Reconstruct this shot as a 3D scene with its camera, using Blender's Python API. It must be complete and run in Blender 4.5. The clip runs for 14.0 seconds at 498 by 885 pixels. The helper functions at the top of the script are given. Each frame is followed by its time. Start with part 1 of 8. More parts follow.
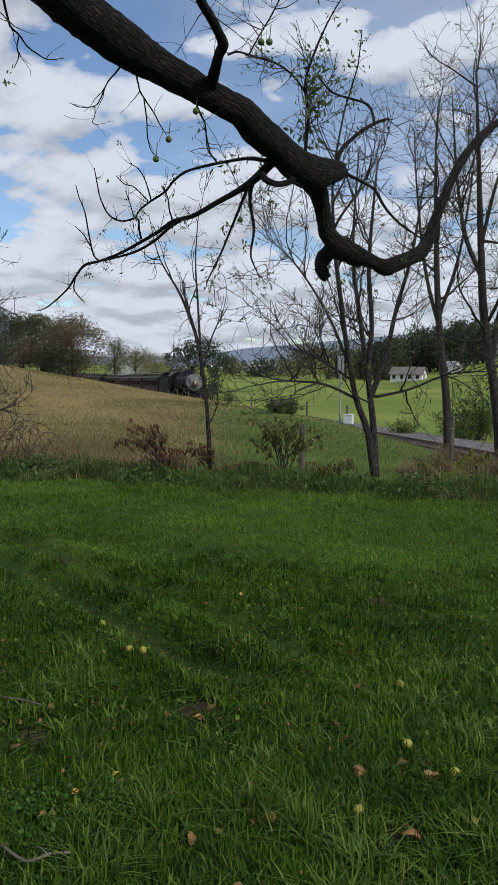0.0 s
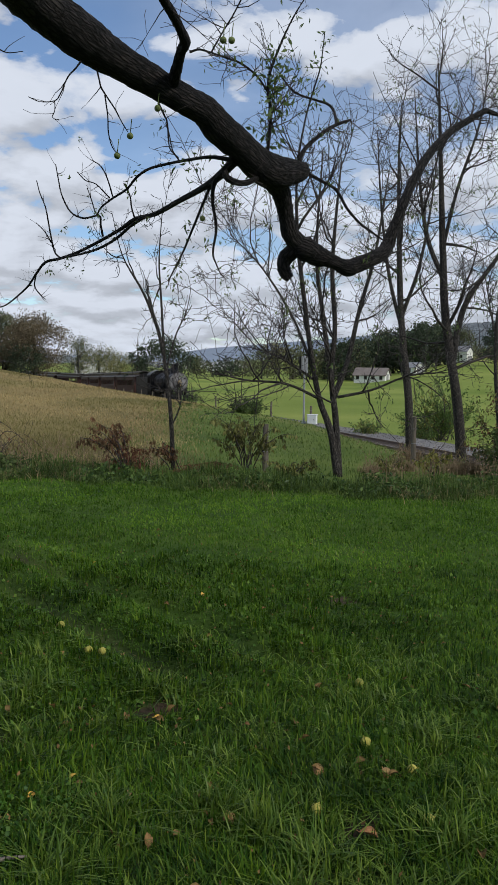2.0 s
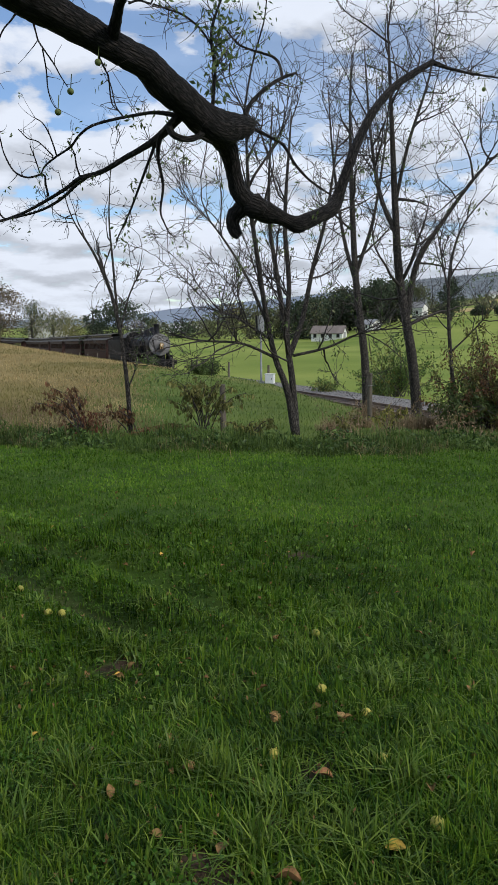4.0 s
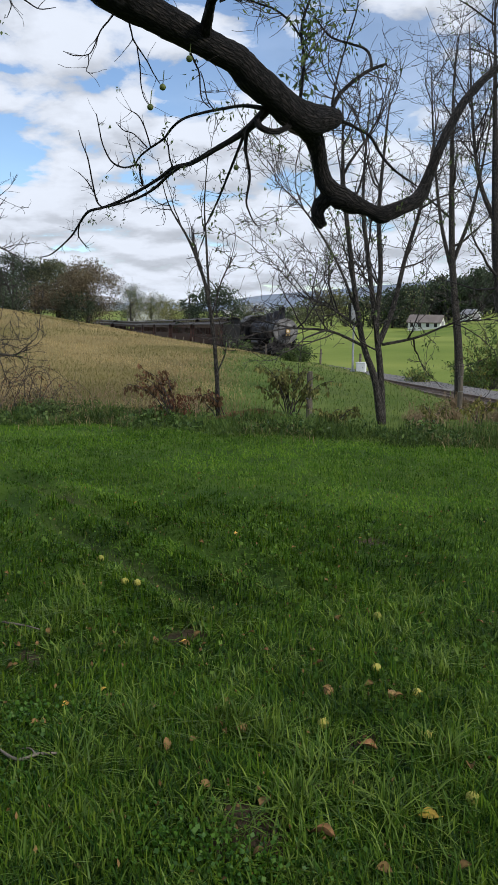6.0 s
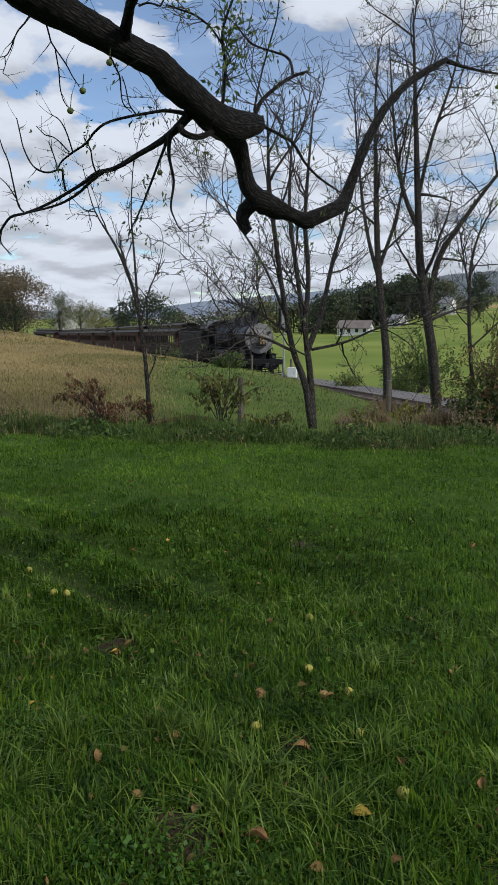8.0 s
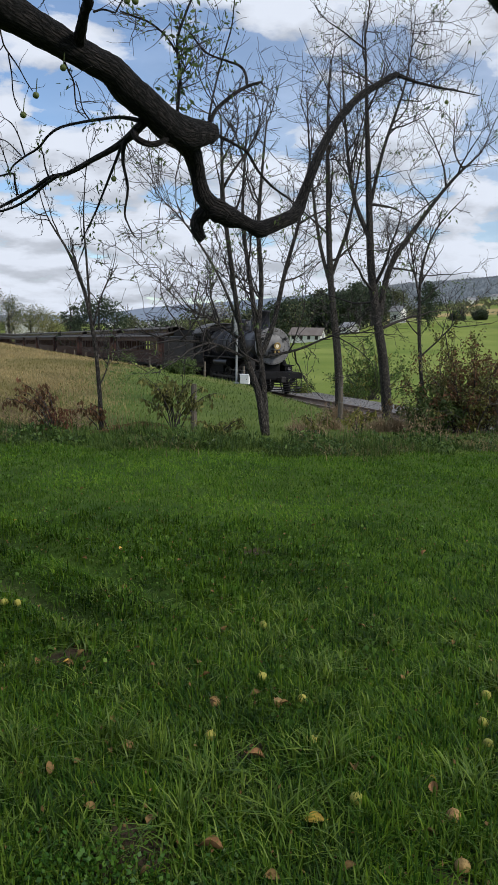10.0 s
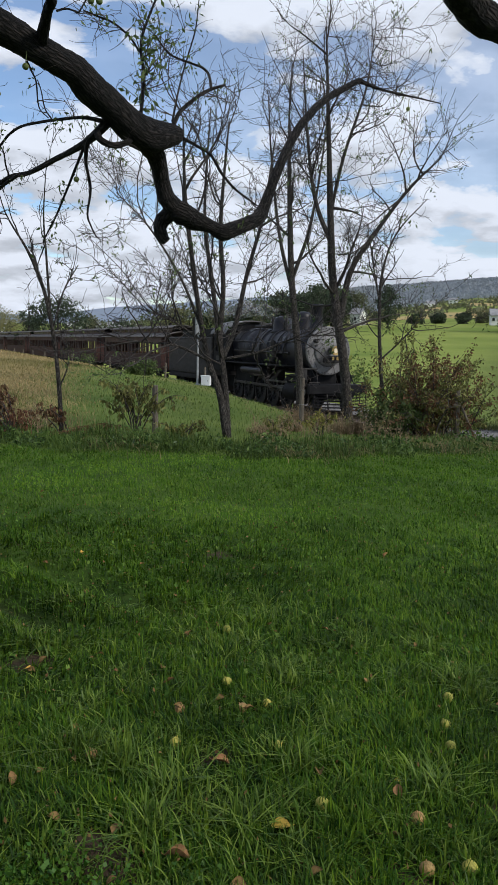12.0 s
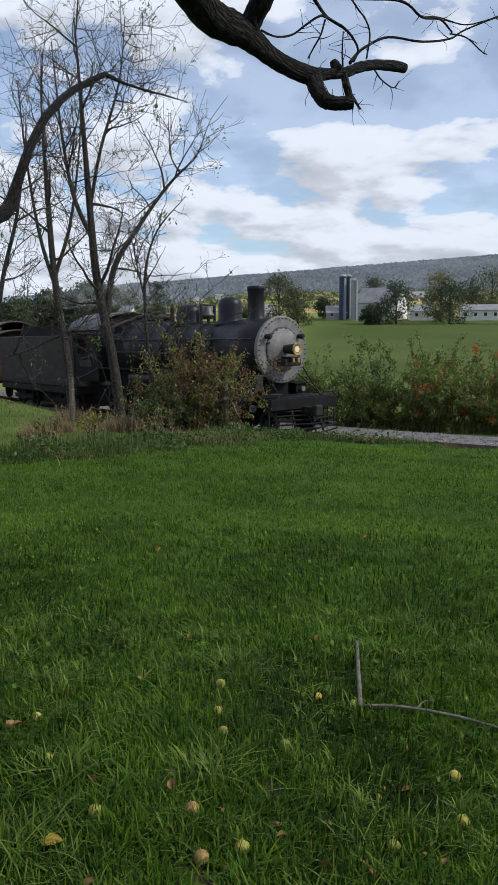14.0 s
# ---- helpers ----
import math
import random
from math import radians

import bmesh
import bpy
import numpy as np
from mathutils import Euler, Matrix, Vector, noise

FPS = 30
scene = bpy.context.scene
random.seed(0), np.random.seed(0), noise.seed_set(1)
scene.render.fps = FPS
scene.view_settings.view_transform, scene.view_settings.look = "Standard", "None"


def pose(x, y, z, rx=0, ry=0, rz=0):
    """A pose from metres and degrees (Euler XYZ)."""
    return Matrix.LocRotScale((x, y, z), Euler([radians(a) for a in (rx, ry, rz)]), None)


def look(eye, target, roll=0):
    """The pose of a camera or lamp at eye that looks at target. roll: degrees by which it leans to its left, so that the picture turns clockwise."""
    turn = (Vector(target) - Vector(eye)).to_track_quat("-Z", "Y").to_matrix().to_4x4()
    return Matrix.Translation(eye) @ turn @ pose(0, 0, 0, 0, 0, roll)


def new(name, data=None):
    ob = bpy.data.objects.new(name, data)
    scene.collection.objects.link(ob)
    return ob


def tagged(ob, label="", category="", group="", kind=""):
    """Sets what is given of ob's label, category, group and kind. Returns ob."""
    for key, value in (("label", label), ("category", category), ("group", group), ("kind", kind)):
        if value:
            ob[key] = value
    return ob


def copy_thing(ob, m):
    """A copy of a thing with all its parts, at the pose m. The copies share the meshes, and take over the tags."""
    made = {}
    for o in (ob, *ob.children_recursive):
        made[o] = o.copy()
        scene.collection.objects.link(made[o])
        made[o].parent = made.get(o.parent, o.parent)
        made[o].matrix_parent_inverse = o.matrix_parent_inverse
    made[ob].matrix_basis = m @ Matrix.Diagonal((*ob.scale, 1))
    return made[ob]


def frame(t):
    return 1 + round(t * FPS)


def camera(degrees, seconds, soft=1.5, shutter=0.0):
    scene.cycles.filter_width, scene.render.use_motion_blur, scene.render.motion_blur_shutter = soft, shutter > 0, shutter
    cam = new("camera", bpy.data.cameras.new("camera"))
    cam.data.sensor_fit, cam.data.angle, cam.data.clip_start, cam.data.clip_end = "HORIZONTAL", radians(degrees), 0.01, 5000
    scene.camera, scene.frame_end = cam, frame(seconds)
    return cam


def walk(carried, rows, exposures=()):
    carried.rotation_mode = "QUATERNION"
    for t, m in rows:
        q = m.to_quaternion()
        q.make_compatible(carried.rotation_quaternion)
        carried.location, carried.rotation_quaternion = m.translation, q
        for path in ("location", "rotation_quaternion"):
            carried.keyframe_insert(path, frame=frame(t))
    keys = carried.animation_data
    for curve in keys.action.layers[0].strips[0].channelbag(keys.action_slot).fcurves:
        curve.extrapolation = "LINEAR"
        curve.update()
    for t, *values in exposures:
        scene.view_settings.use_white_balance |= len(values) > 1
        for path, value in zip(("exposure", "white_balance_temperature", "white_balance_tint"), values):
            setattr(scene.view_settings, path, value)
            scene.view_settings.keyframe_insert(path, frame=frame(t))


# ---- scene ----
cam = camera(34.29, 14.0, soft=1.0)
PATH = [
    (0.0, pose(-0.001, 0.001, 1.599, 84.519, -0.296, -0.000)),
    (0.5, pose(0.001, 0.007, 1.594, 84.558, -0.290, -0.557)),
    (1.0, pose(0.003, 0.004, 1.597, 84.627, -0.344, -0.793)),
    (1.5, pose(0.001, 0.005, 1.596, 84.633, -0.434, -0.847)),
    (2.0, pose(0.019, 0.010, 1.594, 84.539, -0.701, -2.497)),
    (2.5, pose(0.043, -0.001, 1.591, 84.440, -1.144, -6.855)),
    (2.7, pose(0.048, -0.001, 1.589, 84.386, -0.887, -7.872)),
    (4.8, pose(0.058, -0.036, 1.584, 80.661, 1.693, -1.658)),
    (5.0, pose(0.061, -0.039, 1.585, 80.788, 0.791, 0.335)),
    (5.5, pose(0.117, -0.139, 1.586, 80.717, -0.202, 1.359)),
    (6.0, pose(0.164, -0.202, 1.597, 80.820, -0.566, 1.189)),
    (6.5, pose(0.178, -0.213, 1.595, 80.889, -0.340, -0.000)),
    (7.0, pose(0.175, -0.207, 1.592, 80.866, 0.233, -0.371)),
    (7.5, pose(0.180, -0.203, 1.587, 80.859, 0.654, -0.376)),
    (8.0, pose(0.194, -0.194, 1.583, 81.330, -0.054, -3.638)),
    (8.2, pose(0.200, -0.190, 1.574, 81.487, -0.128, -4.503)),
    (10.3, pose(0.182, -0.204, 1.596, 81.823, -0.376, -7.418)),
    (10.5, pose(0.196, -0.193, 1.590, 81.856, -0.070, -7.827)),
    (11.0, pose(0.191, -0.193, 1.600, 81.935, 0.047, -8.670)),
    (11.5, pose(0.144, -0.202, 1.633, 81.978, -1.189, -8.363)),
    (12.0, pose(0.162, -0.194, 1.610, 81.916, -1.202, -9.722)),
    (12.5, pose(0.203, -0.197, 1.603, 81.783, -0.304, -14.744)),
    (12.7, pose(0.212, -0.202, 1.605, 81.809, 0.048, -16.386)),
    (13.0, pose(0.226, -0.209, 1.608, 81.848, 0.577, -18.064)),
    (13.5, pose(0.245, -0.192, 1.601, 81.885, 0.988, -19.311)),
    (13.6, pose(0.247, -0.191, 1.602, 81.885, 0.794, -20.460)),
    (13.7, pose(0.250, -0.191, 1.602, 81.885, 0.600, -22.626)),
    (13.8, pose(0.252, -0.191, 1.603, 81.885, 0.406, -24.582)),
    (14.0, pose(0.257, -0.190, 1.604, 81.885, 0.018, -25.727)),
]
LIGHTNESS = ((0.0, -0.24), (2.7, -0.20), (4.8, 0.08), (6.5, -0.02), (8.2, -0.16), (10.3, -0.04), (12.0, -0.01), (13.0, 0.08), (14.0, 0.02))
walk(cam, PATH, LIGHTNESS)

# ---- light: broken cloud, sun from the right and behind ----
SUN_AZ, SUN_EL = radians(128), radians(40)   # clockwise from straight ahead (+y)
world = bpy.data.worlds.new("sky")
scene.world = world
world.use_nodes = True


def wire_sky():
    nt = world.node_tree
    nt.nodes.clear()
    out = nt.nodes.new("ShaderNodeOutputWorld")
    bg = nt.nodes.new("ShaderNodeBackground")
    sky = nt.nodes.new("ShaderNodeTexSky")
    sky.sky_type, sky.sun_disc = "NISHITA", False
    sky.sun_elevation, sky.sun_rotation = SUN_EL, SUN_AZ
    sky.air_density, sky.dust_density, sky.ozone_density = 1.0, 0.2, 3.0
    co = nt.nodes.new("ShaderNodeTexCoord")
    sep = nt.nodes.new("ShaderNodeSeparateXYZ")
    nt.links.new(co.outputs["Generated"], sep.inputs[0])

    def math_node(op, a, b=None, c=None, clamp=False):
        n = nt.nodes.new("ShaderNodeMath")
        n.operation, n.use_clamp = op, clamp
        for i, v in enumerate((a, b, c)):
            if v is None:
                continue
            if isinstance(v, (int, float)):
                n.inputs[i].default_value = v
            else:
                nt.links.new(v, n.inputs[i])
        return n.outputs[0]

    # the clouds lie on a level sheet: direction / (height + a little)
    up = math_node("MAXIMUM", sep.outputs[2], 0.0)
    inv = math_node("DIVIDE", 1.0, math_node("ADD", up, 0.25))
    cx, cy = math_node("MULTIPLY", sep.outputs[0], inv), math_node("MULTIPLY", sep.outputs[1], inv)
    comb = nt.nodes.new("ShaderNodeCombineXYZ")
    nt.links.new(math_node("ADD", cx, CLOUD_X), comb.inputs[0])
    nt.links.new(math_node("ADD", cy, CLOUD_Y), comb.inputs[1])

    def fbm(scale, detail, rough, dx=0.0, dy=0.0, w=0.0):
        mp = nt.nodes.new("ShaderNodeMapping")
        mp.inputs["Location"].default_value = (dx, dy, w)
        mp.inputs["Scale"].default_value = (scale, scale, 1)
        nt.links.new(comb.outputs[0], mp.inputs[0])
        n = nt.nodes.new("ShaderNodeTexNoise")
        n.inputs["Scale"].default_value = 1.0
        n.inputs["Detail"].default_value = detail
        n.inputs["Roughness"].default_value = rough
        n.inputs["Distortion"].default_value = 0.15
        nt.links.new(mp.outputs[0], n.inputs[0])
        return n.outputs[0]

    def ramp(v, stops):
        r = nt.nodes.new("ShaderNodeValToRGB")
        r.color_ramp.elements[0].position, r.color_ramp.elements[0].color = stops[0][0], (*[stops[0][1]] * 3, 1)
        r.color_ramp.elements[1].position, r.color_ramp.elements[1].color = stops[-1][0], (*[stops[-1][1]] * 3, 1)
        for p, c in stops[1:-1]:
            e = r.color_ramp.elements.new(p)
            e.color = (c, c, c, 1)
        nt.links.new(v, r.inputs[0])
        return r.outputs[0]

    base = fbm(2.9, 11, 0.53)
    big = fbm(0.45, 2, 0.5, 3.1, 1.7)
    dens = math_node("ADD", base, math_node("MULTIPLY", big, 0.25))
    # more cover low down and far off
    low = math_node("MULTIPLY", math_node("SUBTRACT", 0.24, up, clamp=True), 0.50)
    dens = math_node("ADD", dens, low)
    puff = ramp(dens, [(0.595, 0.0), (0.625, 0.75), (0.66, 1.0)])
    # high thin veil, thicker towards the right
    veil = math_node("ADD", fbm(0.55, 6, 0.55, 7.3, 2.2), math_node("MULTIPLY", sep.outputs[0], 0.24))
    haze = ramp(veil, [(0.46, 0.05), (0.60, 0.26), (0.76, 0.46)])
    cover = math_node("MAXIMUM", puff, haze)
    thick = ramp(dens, [(0.62, 0.96), (0.70, 1.0), (0.86, 0.97), (1.0, 0.92)])
    # lit tops and grey feet: compare with the cloud a little higher up the sky
    rise = math_node("ADD", math_node("SUBTRACT", base, fbm(2.9, 6, 0.52, 0.0, -0.34)), 0.5)
    shade = ramp(rise, [(0.33, 0.70), (0.43, 0.82), (0.50, 1.0), (0.57, 1.10)])
    white = nt.nodes.new("ShaderNodeMix")
    white.data_type, white.blend_type = "RGBA", "MULTIPLY"
    white.inputs["Factor"].default_value = 1.0
    nt.links.new(thick, white.inputs[6])
    nt.links.new(shade, white.inputs[7])
    tint = nt.nodes.new("ShaderNodeMix")
    tint.data_type, tint.blend_type = "RGBA", "MULTIPLY"
    tint.inputs["Factor"].default_value = 1.0
    nt.links.new(white.outputs[2], tint.inputs[6])
    tint.inputs[7].default_value = (CLOUD_WHITE * 0.905, CLOUD_WHITE * 0.975, CLOUD_WHITE * 1.11, 1)
    mix = nt.nodes.new("ShaderNodeMix")
    mix.data_type = "RGBA"
    nt.links.new(cover, mix.inputs["Factor"])
    blue = nt.nodes.new("ShaderNodeMix")
    blue.data_type, blue.blend_type = "RGBA", "MULTIPLY"
    blue.inputs["Factor"].default_value = 1.0
    nt.links.new(sky.outputs[0], blue.inputs[6])
    blue.inputs[7].default_value = (1.12, 1.20, 1.30, 1)
    nt.links.new(blue.outputs[2], mix.inputs[6])
    nt.links.new(tint.outputs[2], mix.inputs[7])
    nt.links.new(mix.outputs[2], bg.inputs[0])
    bg.inputs[1].default_value = SKY_STRENGTH
    nt.links.new(bg.outputs[0], out.inputs[0])


CLOUD_X, CLOUD_Y, CLOUD_WHITE, SKY_STRENGTH = 1.3, 0.4, 7.0, 0.115
wire_sky()
sun = new("sun", bpy.data.lights.new("sun", "SUN"))
sun.data.energy, sun.data.angle, sun.data.color = 2.6, radians(6), (1.0, 0.95, 0.87)
sun.matrix_world = look((90 * math.sin(SUN_AZ), 90 * math.cos(SUN_AZ), 75), (0, 0, 0))


# ---- materials ----
def material(name, colour, rough=0.8, metal=0.0, vary=0.25, scale=6.0, bump=0.0, bump_scale=40.0, dark=None,
             island=0.0, each=0.0, spec=0.3, stretch=None, through_light=0.0):
    """A surface with two scales of variation. island/each: brightness change per loose piece / per object."""
    m = bpy.data.materials.new(name)
    m.use_nodes = True
    nt = m.node_tree
    b = nt.nodes["Principled BSDF"]
    b.inputs["Roughness"].default_value = rough
    b.inputs["Metallic"].default_value = metal
    b.inputs["Specular IOR Level"].default_value = spec
    co = nt.nodes.new("ShaderNodeTexCoord")
    vec = co.outputs["Object"]
    if stretch:
        mp = nt.nodes.new("ShaderNodeMapping")
        mp.inputs["Scale"].default_value = stretch
        nt.links.new(vec, mp.inputs[0])
        vec = mp.outputs[0]
    big = nt.nodes.new("ShaderNodeTexNoise")
    big.inputs["Scale"].default_value, big.inputs["Detail"].default_value = scale, 4
    fine = nt.nodes.new("ShaderNodeTexNoise")
    fine.inputs["Scale"].default_value, fine.inputs["Detail"].default_value = scale * 9, 3
    nt.links.new(vec, big.inputs[0])
    nt.links.new(vec, fine.inputs[0])
    add = nt.nodes.new("ShaderNodeMath")
    add.operation = "MULTIPLY_ADD"
    nt.links.new(fine.outputs[0], add.inputs[0])
    add.inputs[1].default_value = 0.45
    nt.links.new(big.outputs[0], add.inputs[2])
    ramp = nt.nodes.new("ShaderNodeValToRGB")
    d = dark or [c * (1 - vary) for c in colour]
    hi = [min(1, c * (1 + vary * 0.8)) for c in colour]
    ramp.color_ramp.elements[0].position, ramp.color_ramp.elements[0].color = 0.50, (*d, 1)
    ramp.color_ramp.elements[1].position, ramp.color_ramp.elements[1].color = 0.95, (*hi, 1)
    nt.links.new(add.outputs[0], ramp.inputs[0])
    col = ramp.outputs[0]
    for amount, kind, sock in ((island, "ShaderNodeNewGeometry", "Random Per Island"), (each, "ShaderNodeObjectInfo", "Random")):
        if amount:
            g = nt.nodes.new(kind)
            mr = nt.nodes.new("ShaderNodeMapRange")
            mr.inputs[3].default_value, mr.inputs[4].default_value = 1 - amount, 1 + amount
            nt.links.new(g.outputs[sock], mr.inputs[0])
            hs = nt.nodes.new("ShaderNodeHueSaturation")
            nt.links.new(mr.outputs[0], hs.inputs["Value"])
            mh = nt.nodes.new("ShaderNodeMapRange")
            mh.inputs[3].default_value, mh.inputs[4].default_value = 0.5 + amount * 0.05, 0.5 - amount * 0.05
            nt.links.new(g.outputs[sock], mh.inputs[0])
            nt.links.new(mh.outputs[0], hs.inputs["Hue"])
            nt.links.new(col, hs.inputs["Color"])
            col = hs.outputs[0]
    nt.links.new(col, b.inputs["Base Color"])
    if bump:
        bn = nt.nodes.new("ShaderNodeTexNoise")
        bn.inputs["Scale"].default_value, bn.inputs["Detail"].default_value = bump_scale, 4
        nt.links.new(vec, bn.inputs[0])
        bp = nt.nodes.new("ShaderNodeBump")
        bp.inputs["Strength"].default_value, bp.inputs["Distance"].default_value = min(1, bump), 0.02
        nt.links.new(bn.outputs[0], bp.inputs["Height"])
        nt.links.new(bp.outputs[0], b.inputs["Normal"])
    if through_light:
        tr = nt.nodes.new("ShaderNodeBsdfTranslucent")
        nt.links.new(col, tr.inputs[0])
        mx = nt.nodes.new("ShaderNodeMixShader")
        mx.inputs[0].default_value = through_light
        nt.links.new(b.outputs[0], mx.inputs[1])
        nt.links.new(tr.outputs[0], mx.inputs[2])
        nt.links.new(mx.outputs[0], nt.nodes["Material Output"].inputs[0])
    return m


def ground_material():
    """Turf, dry hill grass, crops and woods, told apart by four weights on the sheet's corners."""
    # near-black turf: shade between the blades is put into its colour
    m = material("turf", (0.016, 0.024, 0.006), 0.95, vary=0.35, scale=0.8, bump=0.6, bump_scale=30, spec=0.1)
    nt = m.node_tree
    b = nt.nodes["Principled BSDF"]
    geo = nt.nodes.new("ShaderNodeNewGeometry")

    def noise_tint(a, c, scale, detail=4, rough=0.5, stretch=1.0):
        n = nt.nodes.new("ShaderNodeTexNoise")
        n.inputs["Scale"].default_value, n.inputs["Detail"].default_value = scale, detail
        n.inputs["Roughness"].default_value = rough
        mp = nt.nodes.new("ShaderNodeMapping")
        mp.inputs["Scale"].default_value = (1, stretch, 1)
        nt.links.new(geo.outputs["Position"], mp.inputs[0])
        nt.links.new(mp.outputs[0], n.inputs[0])
        r = nt.nodes.new("ShaderNodeValToRGB")
        r.color_ramp.elements[0].position, r.color_ramp.elements[0].color = 0.35, (*a, 1)
        r.color_ramp.elements[1].position, r.color_ramp.elements[1].color = 0.66, (*c, 1)
        nt.links.new(n.outputs[0], r.inputs[0])
        return r.outputs[0]

    col = b.inputs["Base Color"].links[0].from_socket
    for key, a, c, scale in (("mown", (0.030, 0.062, 0.010), (0.062, 0.108, 0.016), 1.1),
                             ("soil", (0.028, 0.02, 0.013), (0.06, 0.042, 0.028), 9.0),
                             ("pasture", (0.07, 0.112, 0.018), (0.12, 0.155, 0.036), 0.5),
                             ("dry", (0.10, 0.092, 0.030), (0.30, 0.228, 0.098), 0.16),
                             ("field", (0.13, 0.185, 0.032), (0.235, 0.275, 0.062), 0.035),
                             # darker green that fades in between 24 and 31 degrees to the right
                             ("darker_field", (0.062, 0.092, 0.019), (0.098, 0.125, 0.03), 0.02),
                             ("stubble", (0.33, 0.24, 0.10), (0.42, 0.33, 0.15), 0.03),
                             # far woods and hills: distance haze is painted in as grey-blue
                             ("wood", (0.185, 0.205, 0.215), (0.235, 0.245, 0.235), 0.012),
                             ("hazed_hill", (0.19, 0.235, 0.30), (0.225, 0.265, 0.32), 0.004)):
        at = nt.nodes.new("ShaderNodeAttribute")
        at.attribute_name = key
        mx = nt.nodes.new("ShaderNodeMix")
        mx.data_type = "RGBA"
        nt.links.new(at.outputs["Fac"], mx.inputs["Factor"])
        nt.links.new(col, mx.inputs[6])
        nt.links.new(noise_tint(a, c, scale, 9, 0.66, 0.45) if key in ("dry", "pasture") else noise_tint(a, c, scale, 6), mx.inputs[7])
        col = mx.outputs[2]
    nt.links.new(col, b.inputs["Base Color"])
    return m


def bark_material(name, colour, dark, ridge=1.0, scale=14.0):
    """Furrowed bark: ridges along the limb (the mesh carries u along, v round)."""
    m = bpy.data.materials.new(name)
    m.use_nodes = True
    nt = m.node_tree
    b = nt.nodes["Principled BSDF"]
    b.inputs["Roughness"].default_value, b.inputs["Specular IOR Level"].default_value = 0.85, 0.25
    uv = nt.nodes.new("ShaderNodeUVMap")
    mp = nt.nodes.new("ShaderNodeMapping")
    mp.inputs["Scale"].default_value = (scale, scale * 3.2, 1)
    nt.links.new(uv.outputs[0], mp.inputs[0])
    v = nt.nodes.new("ShaderNodeTexVoronoi")
    v.feature = "DISTANCE_TO_EDGE"
    v.inputs["Scale"].default_value = 1.0
    n = nt.nodes.new("ShaderNodeTexNoise")
    n.inputs["Scale"].default_value, n.inputs["Detail"].default_value = 2.2, 6
    nt.links.new(mp.outputs[0], n.inputs[0])
    mixv = nt.nodes.new("ShaderNodeMix")
    mixv.data_type, mixv.blend_type = "RGBA", "LINEAR_LIGHT"
    mixv.inputs["Factor"].default_value = 0.5
    nt.links.new(mp.outputs[0], mixv.inputs[6])
    nt.links.new(n.outputs["Color"], mixv.inputs[7])
    nt.links.new(mixv.outputs[2], v.inputs[0])
    r = nt.nodes.new("ShaderNodeValToRGB")
    r.color_ramp.elements[0].position, r.color_ramp.elements[0].color = 0.02, (*dark, 1)
    r.color_ramp.elements[1].position, r.color_ramp.elements[1].color = 0.32, (*colour, 1)
    nt.links.new(v.outputs[0], r.inputs[0])
    mul = nt.nodes.new("ShaderNodeMix")
    mul.data_type, mul.blend_type = "RGBA", "MULTIPLY"
    mul.inputs["Factor"].default_value = 0.6
    nt.links.new(r.outputs[0], mul.inputs[6])
    nt.links.new(n.outputs[0], mul.inputs[7])
    nt.links.new(mul.outputs[2], b.inputs["Base Color"])
    bp = nt.nodes.new("ShaderNodeBump")
    bp.inputs["Strength"].default_value, bp.inputs["Distance"].default_value = ridge, 0.03
    cl = nt.nodes.new("ShaderNodeMath")
    cl.operation, cl.use_clamp = "MULTIPLY", True
    nt.links.new(v.outputs[0], cl.inputs[0])
    cl.inputs[1].default_value = 3.0
    nt.links.new(cl.outputs[0], bp.inputs["Height"])
    nt.links.new(bp.outputs[0], b.inputs["Normal"])
    return m


def glass_material(name, colour, rough=0.05):
    m = bpy.data.materials.new(name)
    m.use_nodes = True
    b = m.node_tree.nodes["Principled BSDF"]
    b.inputs["Base Color"].default_value = (*colour, 1)
    b.inputs["Roughness"].default_value = rough
    b.inputs["Transmission Weight"].default_value = 0.85
    return m


